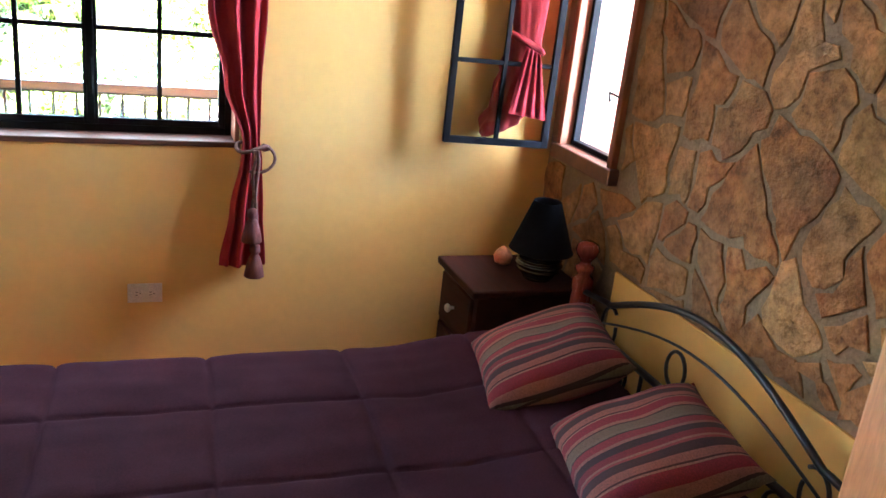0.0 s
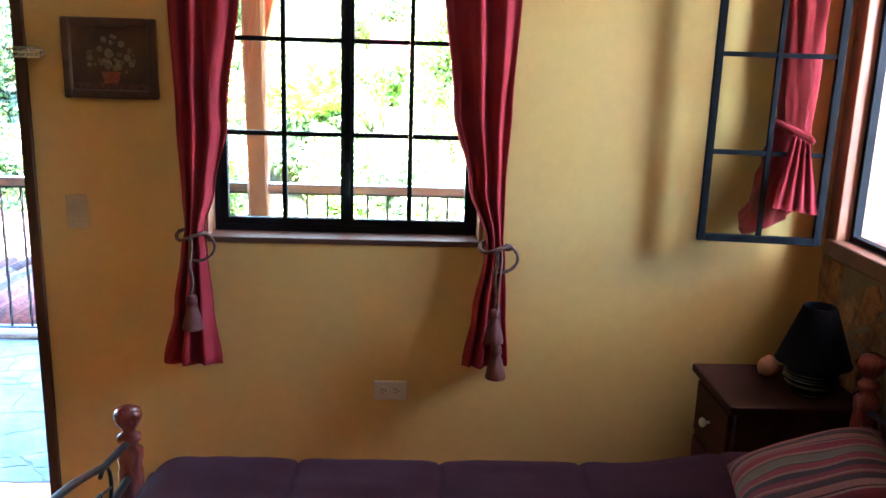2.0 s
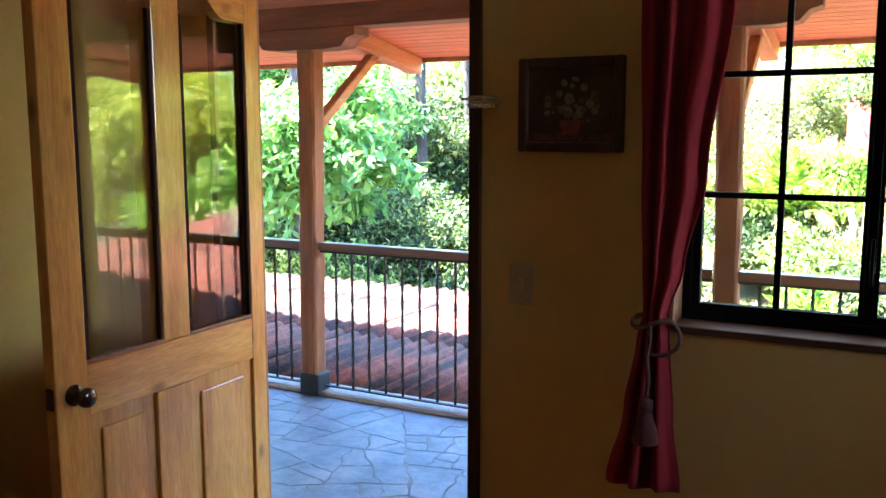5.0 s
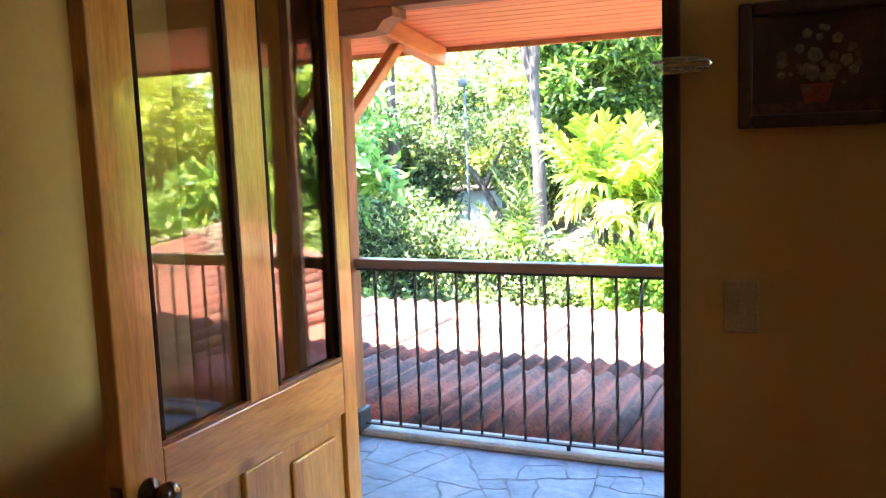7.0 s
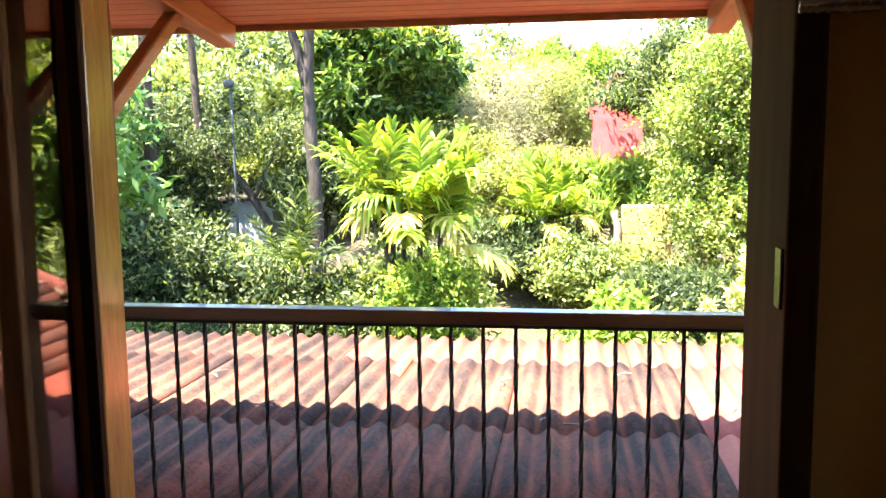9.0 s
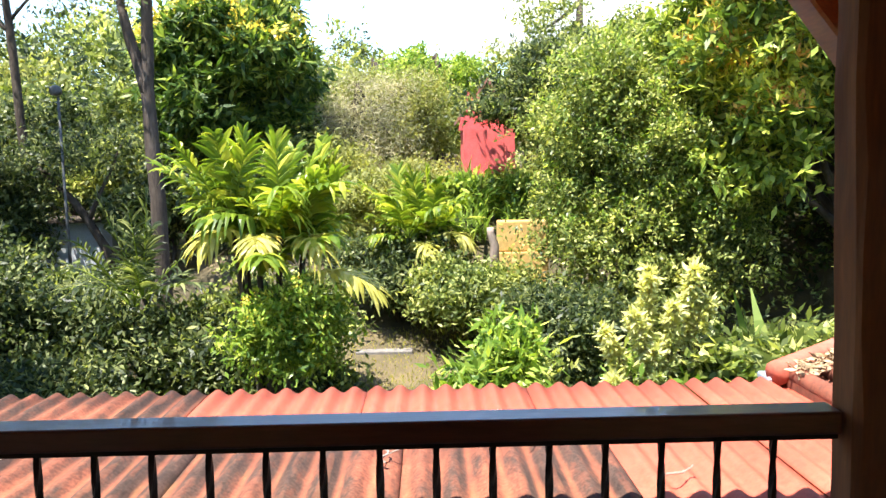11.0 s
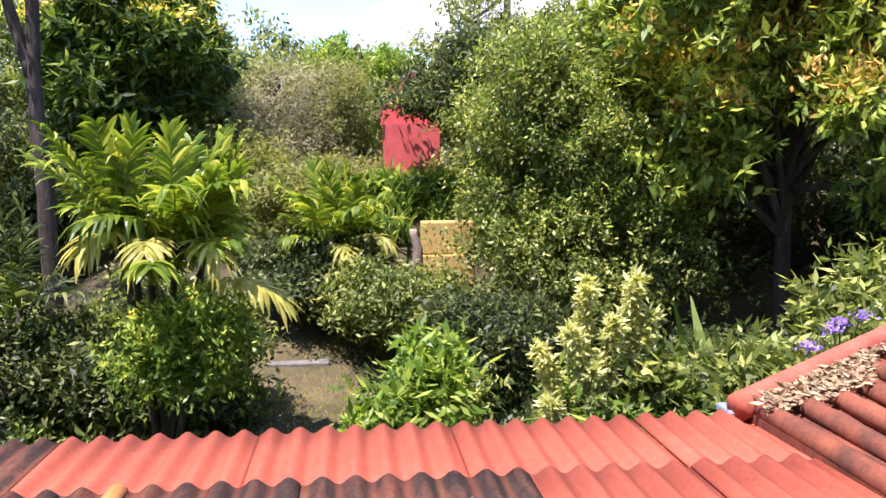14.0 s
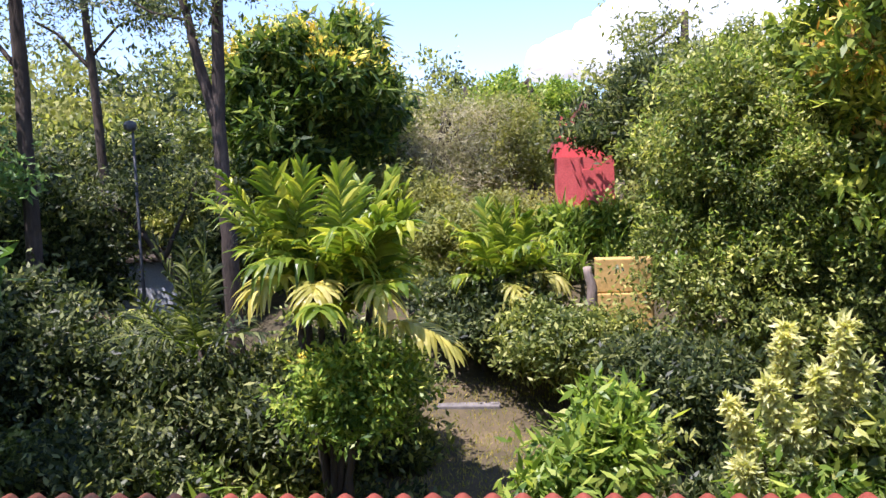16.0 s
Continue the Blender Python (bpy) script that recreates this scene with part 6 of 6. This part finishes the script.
def strap_plant(label, base, count, length, width, material, seed, spread=0.9, name="plant"):
    """Arching strap leaves out of one root, each of several joints."""
    rng = np.random.default_rng(seed)
    faces = []
    for i in range(count):
        a, el = rng.uniform(0, 6.28), rng.uniform(0.5, 1.45)
        d = np.array([math.cos(a) * math.cos(el) * spread, math.sin(a) * math.cos(el) * spread, math.sin(el)])
        p = np.array([0, 0, 0.0]) + rng.normal(size=3) * 0.05
        side = np.array([-math.sin(a), math.cos(a), 0])
        ln = length * rng.uniform(0.6, 1.1)
        for k in range(5):
            w0, w1 = width * math.sin(math.pi * (0.12 + 0.17 * k)), width * math.sin(math.pi * min(0.99, 0.12 + 0.17 * (k + 1)))
            q = p + d * ln / 5
            faces.append([p - side * w0 / 2, p + side * w0 / 2, q + side * w1 / 2, q - side * w1 / 2])
            p = q
            d = d + np.array([0, 0, -0.28])
            d /= np.linalg.norm(d)
    ob = quads_mesh(name, np.array(faces), material)
    ob.location = base
    return tagged(ob, label, "plant")


# variegated spiral plant: rods of cream leaves
vp = thing("variegated_shrub", "tall shrub with cream and green striped leaves", "shrub", gz(1.25, 8.5))
rng = np.random.default_rng(81)
for k, (tip, bend) in enumerate([((1.52, 8.3, 0.36), 0.12), ((1.66, 8.35, 0.0), 0.2), ((1.08, 8.3, 0.32), 0.0), ((0.64, 8.25, -0.24), -0.35), ((1.3, 8.25, -0.02), 0.1), ((0.9, 8.2, -0.08), -0.25), ((1.1, 8.2, -0.42), -0.1), ((0.7, 8.15, -0.68), -0.3), ((1.12, 8.15, -0.68), 0.0)]):
    b = Vector(gz(1.25, 8.5)) + Vector((rng.normal() * 0.1, rng.normal() * 0.1, 0))
    tp = Vector(tip)
    m_ = b.lerp(tp, 0.68) + Vector((-bend * 0.3, 0, 0.22))
    n = 900
    f = rng.uniform(0.58, 1.0, n)[:, None]
    bb, mm, tt = np.array(b), np.array(m_), np.array(tp)
    base = (1 - f) ** 2 * bb + 2 * f * (1 - f) * mm + f ** 2 * tt
    tang = unit(2 * (1 - f) * (mm - bb) + 2 * f * (tt - mm))
    way = unit(unit(rng.normal(size=(n, 3))) * 0.85 + tang * 0.45 + np.array([0, 0, -0.4]))
    ln = 0.11 * rng.uniform(0.7, 1.2, n)
    ob = quads_mesh("leafy_stem", leaves(rng, base + rng.normal(size=(n, 3)) * 0.025, way, ln, ln * 0.3) - np.array(vp.location), "leaf_cream")
    ob.parent = vp
    lpart("stem", tube([b, b.lerp(m_, 0.5).lerp(m_, 0.2), m_, m_.lerp(tp, 0.5), tp], [0.03, 0.025, 0.02, 0.014, 0.008], 6), "bark", vp, "", True)
tree("leafy green shrub below the variegated stems", gz(1.5, 8.6), 1.0, 0.04, ring_blobs((1.45, 8.5, -1.0), (0.75, 0.4, 0.5), 7, 83), 620, 8, 0.16, "leaf_fresh", 84, 0.35, 0.05, 0.28, name="shrub", cat="shrub", limbs=False)

for k, (x, y, z) in enumerate([(2.5, 9.6, -1.7), (3.0, 9.9, -1.7), (2.75, 10.3, -1.6)]):
    strap_plant("banana plant with tall ragged leaves", (x, y, ground_z(x, y)), 10, 1.9, 0.2, "leaf_reed" if k else "leaf_shade", 90 + k, 0.55, "banana_plant")
for k in range(26):
    x, y = -0.5 + 1.9 * R.random(), 15.9 + 1.1 * R.random()
    strap_plant("tuft of long green reeds on the bank", (x, y, ground_z(x, y)), 16, 0.95, 0.045, "leaf_reed", 120 + k, 0.6, "reed_tuft")
strap_plant("fern-like plant below the roof edge", (-3.75, 9.0, ground_z(-3.75, 9.0)), 18, 1.35, 0.15, "leaf_fresh", 151, 0.8, "fern")
strap_plant("pale strap-leaved plant below the roof edge", (-3.25, 8.9, ground_z(-3.25, 8.9)), 22, 1.1, 0.06, "leaf_reed", 152, 0.6)
strap_plant("fern-like plant below the roof edge", (-4.9, 10.2, ground_z(-4.9, 10.2)), 16, 1.0, 0.1, "leaf_fresh", 153, 0.8, "fern")
strap_plant("strap-leaved plant under the trees", (-3.0, 11.7, ground_z(-3, 11.7)), 20, 0.7, 0.04, "leaf_reed", 154, 0.7)
strap_plant("strap-leaved plant under the trees", (-2.5, 13.0, ground_z(-2.5, 13)), 20, 0.6, 0.04, "leaf_shade", 155, 0.7)

# purple flower heads by the tiled roof
fl = thing("flowering_shrub", "leafy shrub with violet flower heads", "shrub", gz(3.4, 8.3))
rng = np.random.default_rng(91)
v, _ = crown_leaves(rng, ring_blobs((3.6, 8.4, -0.75), (0.7, 0.5, 0.6), 6, 92), 700, 8, 0.17, 0.06, 0.2, 0.25)
quads_mesh("crown", v - np.array(fl.location), "leaf_bush").parent = fl
for c in ((3.15, 8.0, -0.10), (3.4, 8.0, 0.02), (2.95, 8.0, -0.24), (3.22, 8.02, -0.05)):
    n = 90
    base = np.array(c) + rng.normal(size=(n, 3)) * np.array([0.05, 0.04, 0.022])
    ln = rng.uniform(0.02, 0.045, n)
    quads_mesh("flower_head", leaves(rng, base, unit(rng.normal(size=(n, 3))), ln, ln * 0.6) - np.array(fl.location), "flower_purple").parent = fl
    lpart("flower_stalk", tube([c, (3.4, 8.3, -0.6), tuple(fl.location)], 0.008, 5), "leaf_bush", fl)

# ---- built things in the garden ----
hs = thing("red_house", "small red-walled house with a steep tiled roof", "house", (0.35, 18.2, ground_z(0.4, 18.2)))
lpart("wall", boxes(((-0.28, 17.2, -0.3), (0.72, 18.9, 1.98))), "red_wall", hs)
bm = bmesh.new()
fa = [bm.verts.new((x, 17.6, z)) for x, z in ((-0.36, 1.981), (-0.2, 2.75), (0.06, 2.62), (0.62, 1.981))]
fb = [bm.verts.new((x, 18.0, z)) for x, z in ((-0.36, 1.981), (-0.2, 2.75), (0.06, 2.62), (0.62, 1.981))]
bm.faces.new(fa)
bm.faces.new(fb[::-1])
for k in range(4):
    bm.faces.new((fa[k], fa[(k + 1) % 4], fb[(k + 1) % 4], fb[k]))
lpart("gable", bm, "red_wall", hs)
lpart("door", boxes(((0.15, 17.18, 1.18), (0.5, 17.197, 1.75)), bevel=0.004), "red_wall", hs, "red painted door")
bm = bmesh.new()
q = [bm.verts.new(p) for p in ((-0.4, 17.9, 2.2), (0.25, 17.9, 3.05), (0.9, 17.9, 2.2), (-0.4, 19.2, 2.2), (0.25, 19.2, 3.05), (0.9, 19.2, 2.2), (-0.4, 17.9, 2.12), (0.25, 17.9, 2.95), (0.9, 17.9, 2.12), (-0.4, 19.2, 2.12), (0.25, 19.2, 2.95), (0.9, 19.2, 2.12))]
for f in ((0, 1, 4, 3), (1, 2, 5, 4), (6, 7, 10, 9), (7, 8, 11, 10), (0, 6, 7, 1), (1, 7, 8, 2), (3, 4, 10, 9), (4, 5, 11, 10), (0, 3, 9, 6), (2, 8, 11, 5)):
    bm.faces.new([q[i] for i in f])
lpart("roof", bm, "rust_roof", hs, "weathered brown-red roof")
sh = thing("shed", "pale grey shed with a rusty roof among the trees", "shed", (-8.3, 18.6, ground_z(-8.3, 18.6)))
lpart("wall", boxes(((-9.1, 18.0, -1.6), (-7.55, 19.2, 0.24))), "grey_wall", sh)
lpart("roof", boxes(((-9.25, 17.85, 0.245), (-7.4, 19.35, 0.31)), bevel=0.01), "bark", sh)
fh = thing("far_house", "pale house with a red roof behind the trees", "house", (-8.2, 23, ground_z(-8.2, 23)))
lpart("wall", boxes(((-9.8, 22.5, 0.2), (-6.4, 24, 1.3))), "grey_wall", fh)
lpart("roof", boxes(((-10, 22.2, 1.31), (-6.2, 24.2, 1.5)), bevel=0.03), "far_roof", fh)
ow = thing("ochre_wall", "weathered ochre retaining wall on the bank", "wall", (0.5, 14.7, ground_z(0.5, 14.7)))
for j in range(3):
    lpart("block", boxes(((0.06 + 0.05 * j, 14.5 + 0.06 * j, -1.2 + 0.52 * j), (1.0, 15.0, -0.69 + 0.52 * j)), bevel=0.02), "ochre_wall", ow)
su = thing("stump", "weathered grey tree stump by the wall", "stump", (0.04, 14.0, ground_z(0.04, 14)))
lpart("trunk", trunk_bm([(0.06, 14.0, ground_z(0.04, 14)), (0.02, 14.0, -0.5), (0.05, 14.0, 0.0), (-0.02, 14.0, 0.3)], 0.1, 0.06), "pale_bark", su, "", True)
be = thing("garden_bench", "low pale stone bench under the trees", "bench", (-1.75, 13.7, ground_z(-1.75, 13.7)))
lpart("seat", boxes(((-2.2, 13.5, -1.66), (-1.3, 13.9, -1.58)), bevel=0.015), "stone_bench", be)
for x in (-2.05, -1.45):
    lpart("foot", boxes(((x - 0.08, 13.55, ground_z(x, 13.7) - 0.1), (x + 0.08, 13.85, -1.661)), bevel=0.01), "stone_bench", be)
lm = thing("street_lamp", "slim grey lamp post with a small round head", "street lamp", (-7.8, 16.5, ground_z(-7.8, 16.5)))
lpart("pole", tube([(-7.8, 16.5, ground_z(-7.8, 16.5)), (-7.82, 16.5, 0.5), (-7.84, 16.5, 2.72)], [0.034, 0.03, 0.026], 8), "lamp_grey", lm, "", True)
lpart("head", lathe([(0.03, 0), (0.10, 0.03), (0.12, 0.10), (0.10, 0.17), (0.03, 0.2)], 14, at=(-7.86, 16.45, 2.70)), "lamp_grey", lm, "", True)

# grass on the lawn
rng = np.random.default_rng(5)
n = 26000
gx, gy = rng.uniform(-5, 2.5, n), rng.uniform(8.2, 14.5, n)
gzv = np.array([ground_z(a, b) for a, b in zip(gx, gy)])
base = np.stack([gx, gy, gzv], axis=1)
way = unit(rng.normal(size=(n, 3)) * 0.45 + np.array([0, 0, 1]))
ln = rng.uniform(0.03, 0.09, n)
tagged(quads_mesh("grass", leaves(rng, base, way, ln, ln * 0.12), "grass"), "short dry lawn grass between the shrubs", "grass", kind="stuff")

# the wooded hill
rng = np.random.default_rng(6)
for k, (lf, cnt, y0_, y1_) in enumerate((("leaf_bush", 46, 24, 42), ("leaf_shade", 40, 26, 60), ("leaf_olive", 30, 25, 50))):
    blobs = []
    for i in range(cnt):
        y = rng.uniform(y0_, y1_)
        x = rng.uniform(-0.75, 0.75) * y - 1
        h = rng.uniform(1.7, 3.2) * (0.75 + y / 110) * (1.75 if x < -6 else 1.0) - (1.5 if -4 < x < 6 else 0)
        r = rng.uniform(1.5, 2.6) * (0.8 + y / 120)
        blobs.append(((x, y, ground_z(x, y) + h * 0.62), (r, r, h * 0.75)))
        for s in range(3):
            blobs.append(((x + rng.normal() * r * 0.6, y + rng.normal() * r * 0.4, ground_z(x, y) + h * rng.uniform(0.4, 1.25)), (r * 0.5, r * 0.5, r * 0.45)))
    v, _ = crown_leaves(rng, blobs, 9500, 8, 0.3, 0.2, 0.2, 0.42, 0.5)
    tagged(quads_mesh("hill_woods", v, lf), "mixed green woodland covering the hill", "woods", kind="stuff")
bm = bmesh.new()
for i in range(60):
    y = R.uniform(24, 45)
    x = R.uniform(-0.7, 0.7) * y
    z = ground_z(x, y)
    tube([(x, y, z - 0.2), (x + R.uniform(-0.2, 0.2), y, z + 1.6), (x + R.uniform(-0.4, 0.4), y, z + 3.2)], [0.12, 0.1, 0.06], 6, bm)
tagged(finish("hill_trunks", bm, "bark", None, "", True), "thin trunks standing in the hill woodland", "woods", kind="stuff")

# cumulus cloud over the hill
bm = bmesh.new()
rc = random.Random(9)
for i in range(90):
    u = rc.random()
    x = 4 + 120 * u
    h = 30 * min(1.0, 0.1 + 1.9 * u) * rc.random()
    c = (x, 330 + rc.uniform(-10, 10), 46 + h)
    g_ = bmesh.ops.create_icosphere(bm, subdivisions=3, radius=rc.uniform(6, 11) * (0.55 + 0.45 * min(1, 3 * u)), matrix=Matrix.Translation(c))
    for v in g_["verts"]:
        v.co += (v.co - Vector(c)) * 0.22 * noise.noise(v.co * 0.25)
tagged(finish("cloud", bm, "cloud_white", None, "", True), "white cumulus cloud above the hill", "cloud", kind="structure")

# ---- the roof below the porch ----
def low_z(y):
    return -0.122 + 0.022 * (5.9 - y)


PITCH, AMP = 0.154, 0.021


def sheet_mesh(name, x0, x1, ya, yb, lift, material):
    """A corrugated sheet with thickness, wavy across x, its lower end at yb."""
    n = max(2, round((x1 - x0) / PITCH * 8))
    bm = bmesh.new()
    rows = []
    for y in (ya, (ya + yb) / 2, yb):
        for dz_ in (0, -0.008):
            rows.append([bm.verts.new((x0 + (x1 - x0) * i / n, y, low_z(y) + lift + dz_ + AMP * math.cos(2 * math.pi * (x0 + (x1 - x0) * i / n) / PITCH))) for i in range(n + 1)])
    t0, b0, t1, b1, t2, b2 = rows
    for a, b in ((t0, t1), (t1, t2), (b1, b0), (b2, b1), (t2, b2), (b0, t0)):
        for i in range(n):
            bm.faces.new((a[i], a[i + 1], b[i + 1], b[i]))
    for k in (0, -1):
        for quad in ((t0[k], t1[k], b1[k], b0[k]), (t1[k], t2[k], b2[k], b1[k])):
            bm.faces.new(quad)
    return finish(name, bm, material, None, "", True)


low = thing("lower_roof", "corrugated lower roof, part clean salmon, part mossy", "roof", (-2, 4, -0.3), kind="structure")
W = PITCH * 7


def add_sheet(x0, x1, ya, yb, lift, material, label=""):
    ob = sheet_mesh("roof_sheet", x0, x1, ya, yb, lift, material)
    ob.data.transform(Matrix.Translation((2, -4, 0.3)))
    ob.parent = low
    if label:
        ob["label"] = label
    ob.data.polygons.foreach_set("use_smooth", [True] * len(ob.data.polygons))


VAL = 1.36
xb = -0.10
for k in range(8):                      # far strip of new sheets
    x1_ = -0.38 - W * (k - 1)
    x0_ = x1_ - W + 0.004
    if x1_ > VAL:
        x1_ = VAL
    if x0_ > VAL:
        continue
    add_sheet(x0_, x1_, 4.85, 5.92, 0.0 + 0.003 * (k % 2), "sheet_clean" if x0_ > -3.5 else "sheet_mossy", "clean salmon sheet" if x0_ > -3.5 else "mossy sheet")
add_sheet(0.704, VAL, 4.85, 5.92, 0.006, "sheet_clean")
for k in range(9):                      # older sheets above them
    x1_ = xb - W * k
    add_sheet(x1_ - W + 0.004, x1_, 3.3, 5.07, 0.014 + 0.003 * (k % 2), "sheet_mossy", "mossy sheet")
    add_sheet(x1_ - W + 0.004, x1_, 1.97, 3.42, 0.030 + 0.003 * (k % 2), "sheet_mossy", "mossy sheet")
for x0_, x1_, lf in ((xb + 0.004, 0.70, 0.014), (0.704, VAL, 0.02)):
    add_sheet(x0_, x1_, 3.3, 5.07, lf, "sheet_clean", "clean salmon sheet")
    add_sheet(x0_, x1_, 1.97, 3.42, lf + 0.016, "sheet_clean", "clean salmon sheet")
add_sheet(PITCH * -13.3, PITCH * -12.7, 4.55, 5.078, 0.024, "sheet_orange", "orange patch sheet")
structure("lower_roof_support", boxes(((-9, 1.96, -2.4), (4.5, 5.6, -0.2))), "outer_plaster", "plastered storey below the corrugated roof", "wall")

# hipped roof meeting it at a valley
hip = thing("hip_roof", "hipped tile roof with mossy rolls and leaf litter", "roof", (2.2, 4.6, -0.1), kind="structure")
ridge_a, ridge_d = Vector((1.33, 5.80, -0.06)), Vector((1.47, 0.72, 0.25))
ridge_b = ridge_a + ridge_d * 2.2
low_a, low_b = Vector((1.37, 2.0, -0.03)), Vector((4.6, 2.0, 0.10))
bm = bmesh.new()
top_q = [ridge_a, ridge_b, low_b, low_a]
vs = [bm.verts.new(p) for p in top_q] + [bm.verts.new(p - Vector((0, 0, 0.06))) for p in top_q]
for f in ((0, 1, 2, 3), (7, 6, 5, 4), (0, 4, 5, 1), (1, 5, 6, 2), (2, 6, 7, 3), (3, 7, 4, 0)):
    bm.faces.new([vs[i] for i in f])
lpart("roof_plane", bm, "roll_tile", hip)


def hip_point(u, v):
    a, b = ridge_a.lerp(ridge_b, u), low_a.lerp(low_b, u)
    return a.lerp(b, v)


for k in range(15):
    u0 = 0.018 + 0.066 * k
    pts = [hip_point(u0, v) + Vector((0, 0, 0.004 * math.sin(9 * v + k))) for v in np.linspace(0.03, 0.97, 14)]
    lpart("roll", tube(pts, 0.062, 10), "roll_tile", hip, "", True)
cap = [ridge_a.lerp(ridge_b, u) + Vector((0, 0, 0.03)) for u in np.linspace(-0.02, 1, 14)]
lpart("ridge_cap", tube(cap, 0.085, 12), "far_roof", hip, "salmon ridge cap", True)
bm = boxes(((1.23, 5.80, -0.13), (1.34, 6.0, -0.075)), bevel=0.015)
lpart("flashing", bm, "galvanised", hip, "bent metal flashing")
rng = np.random.default_rng(44)
n = 5200
uu, vv = rng.random(n) ** 0.8, rng.random(n) ** 1.3
vv = 0.025 + vv * (0.05 + 0.2 * uu)
keep = np.sin(uu * 13) + np.sin(vv * 31 + uu * 5) > -0.5
pts = np.array([np.array(hip_point(float(a), float(b)) + Vector((0, 0, 0.05 + 0.03 * R.random()))) for a, b in zip(uu[keep], vv[keep])])
ln = rng.uniform(0.03, 0.09, len(pts))
wy = rng.normal(size=(len(pts), 3))
wy[:, 2] *= 0.25
tagged(quads_mesh("leaf_litter", leaves(rng, pts, unit(wy), ln, ln * 0.35), "litter"), "dry brown leaf litter lying on the roof", "leaf litter", kind="stuff")
# twigs fallen on the sheets
for k in range(12):
    x, y = R.uniform(-4, 0.4), R.uniform(2.6, 5.0)
    z = low_z(y) + 0.075
    a = R.uniform(0, 6.28)
    L_ = R.uniform(0.08, 0.22)
    pts = [(x + L_ * t * math.cos(a) + 0.02 * math.sin(t * 6 + k), y + L_ * t * math.sin(a), z) for t in np.linspace(-0.5, 0.5, 7)]
    bm = tube(pts, 0.006, 5)
    tube([pts[3], (pts[3][0] + 0.05, pts[3][1] + 0.04, z + 0.01), (pts[3][0] + 0.07, pts[3][1] + 0.09, z)], 0.004, 5, bm)
    tagged(finish("twig", bm, "pale_bark", None), "dry pale twig lying on the roof sheets", "twig", "twigs on the roof")

# ---- stones of the bedroom wall ----
rs = random.Random(21)
for poly in shards(-3.88, -0.005, 0.0, 2.52, 5):
    cy_, cz_ = sum(p[0] for p in poly) / len(poly), sum(p[1] for p in poly) / len(poly)
    out = []
    # keep clear of the window and of the plaster band
    if max(p[0] for p in poly) > SW[0] - 0.03 and min(p[0] for p in poly) < SW[1] + 0.02 and max(p[1] for p in poly) > SW[2] - 0.05 and min(p[1] for p in poly) < SW[3] + 0.02:
        if cz_ > SW[2] - 0.05 and cy_ > SW[0] - 0.03:
            continue
        if cz_ <= SW[2] - 0.05:
            poly = [(a, min(b, SW[2] - 0.052)) for a, b in poly]
        else:
            poly = [(min(a, SW[0] - 0.032), b) for a, b in poly]
    if cy_ < -0.55:
        if max(p[1] for p in poly) < 0.82:
            continue
        poly = [(a, max(b, 0.778)) for a, b in poly]
    clean = [p for p, q in zip(poly, poly[1:] + poly[:1]) if math.hypot(p[0] - q[0], p[1] - q[1]) > 0.004]
    if len(clean) < 3:
        continue
    area = abs(sum(p[0] * q[1] - q[0] * p[1] for p, q in zip(clean, clean[1:] + clean[:1]))) / 2
    if area < 0.004:
        continue
    bm = slab_mesh(clean, 0.003, 0.006, rs, 0.016, 0.15, 0.055)
    bmesh.ops.transform(bm, matrix=Matrix(((0, 0, -1, X_RIGHT), (1, 0, 0, 0), (0, 1, 0, 0), (0, 0, 0, 1))), verts=bm.verts)
    finish("stone", bm, "stone", stone_wall)

# ---- flagstones of the porch ----
porch = bpy.data.objects["porch_slab"]
rs = random.Random(22)
for poly in shards(-5.0, 2.2, WALL + 0.002, RAIL_Y - 0.06, 8):
    bm = slab_mesh(poly, 0.0015, 0.010, rs, 0.006, 0.03, 0.03, 0.988)
    bmesh.ops.translate(bm, verts=bm.verts, vec=(0, 0, -0.0115))
    finish("flagstone", bm, "slate", porch)
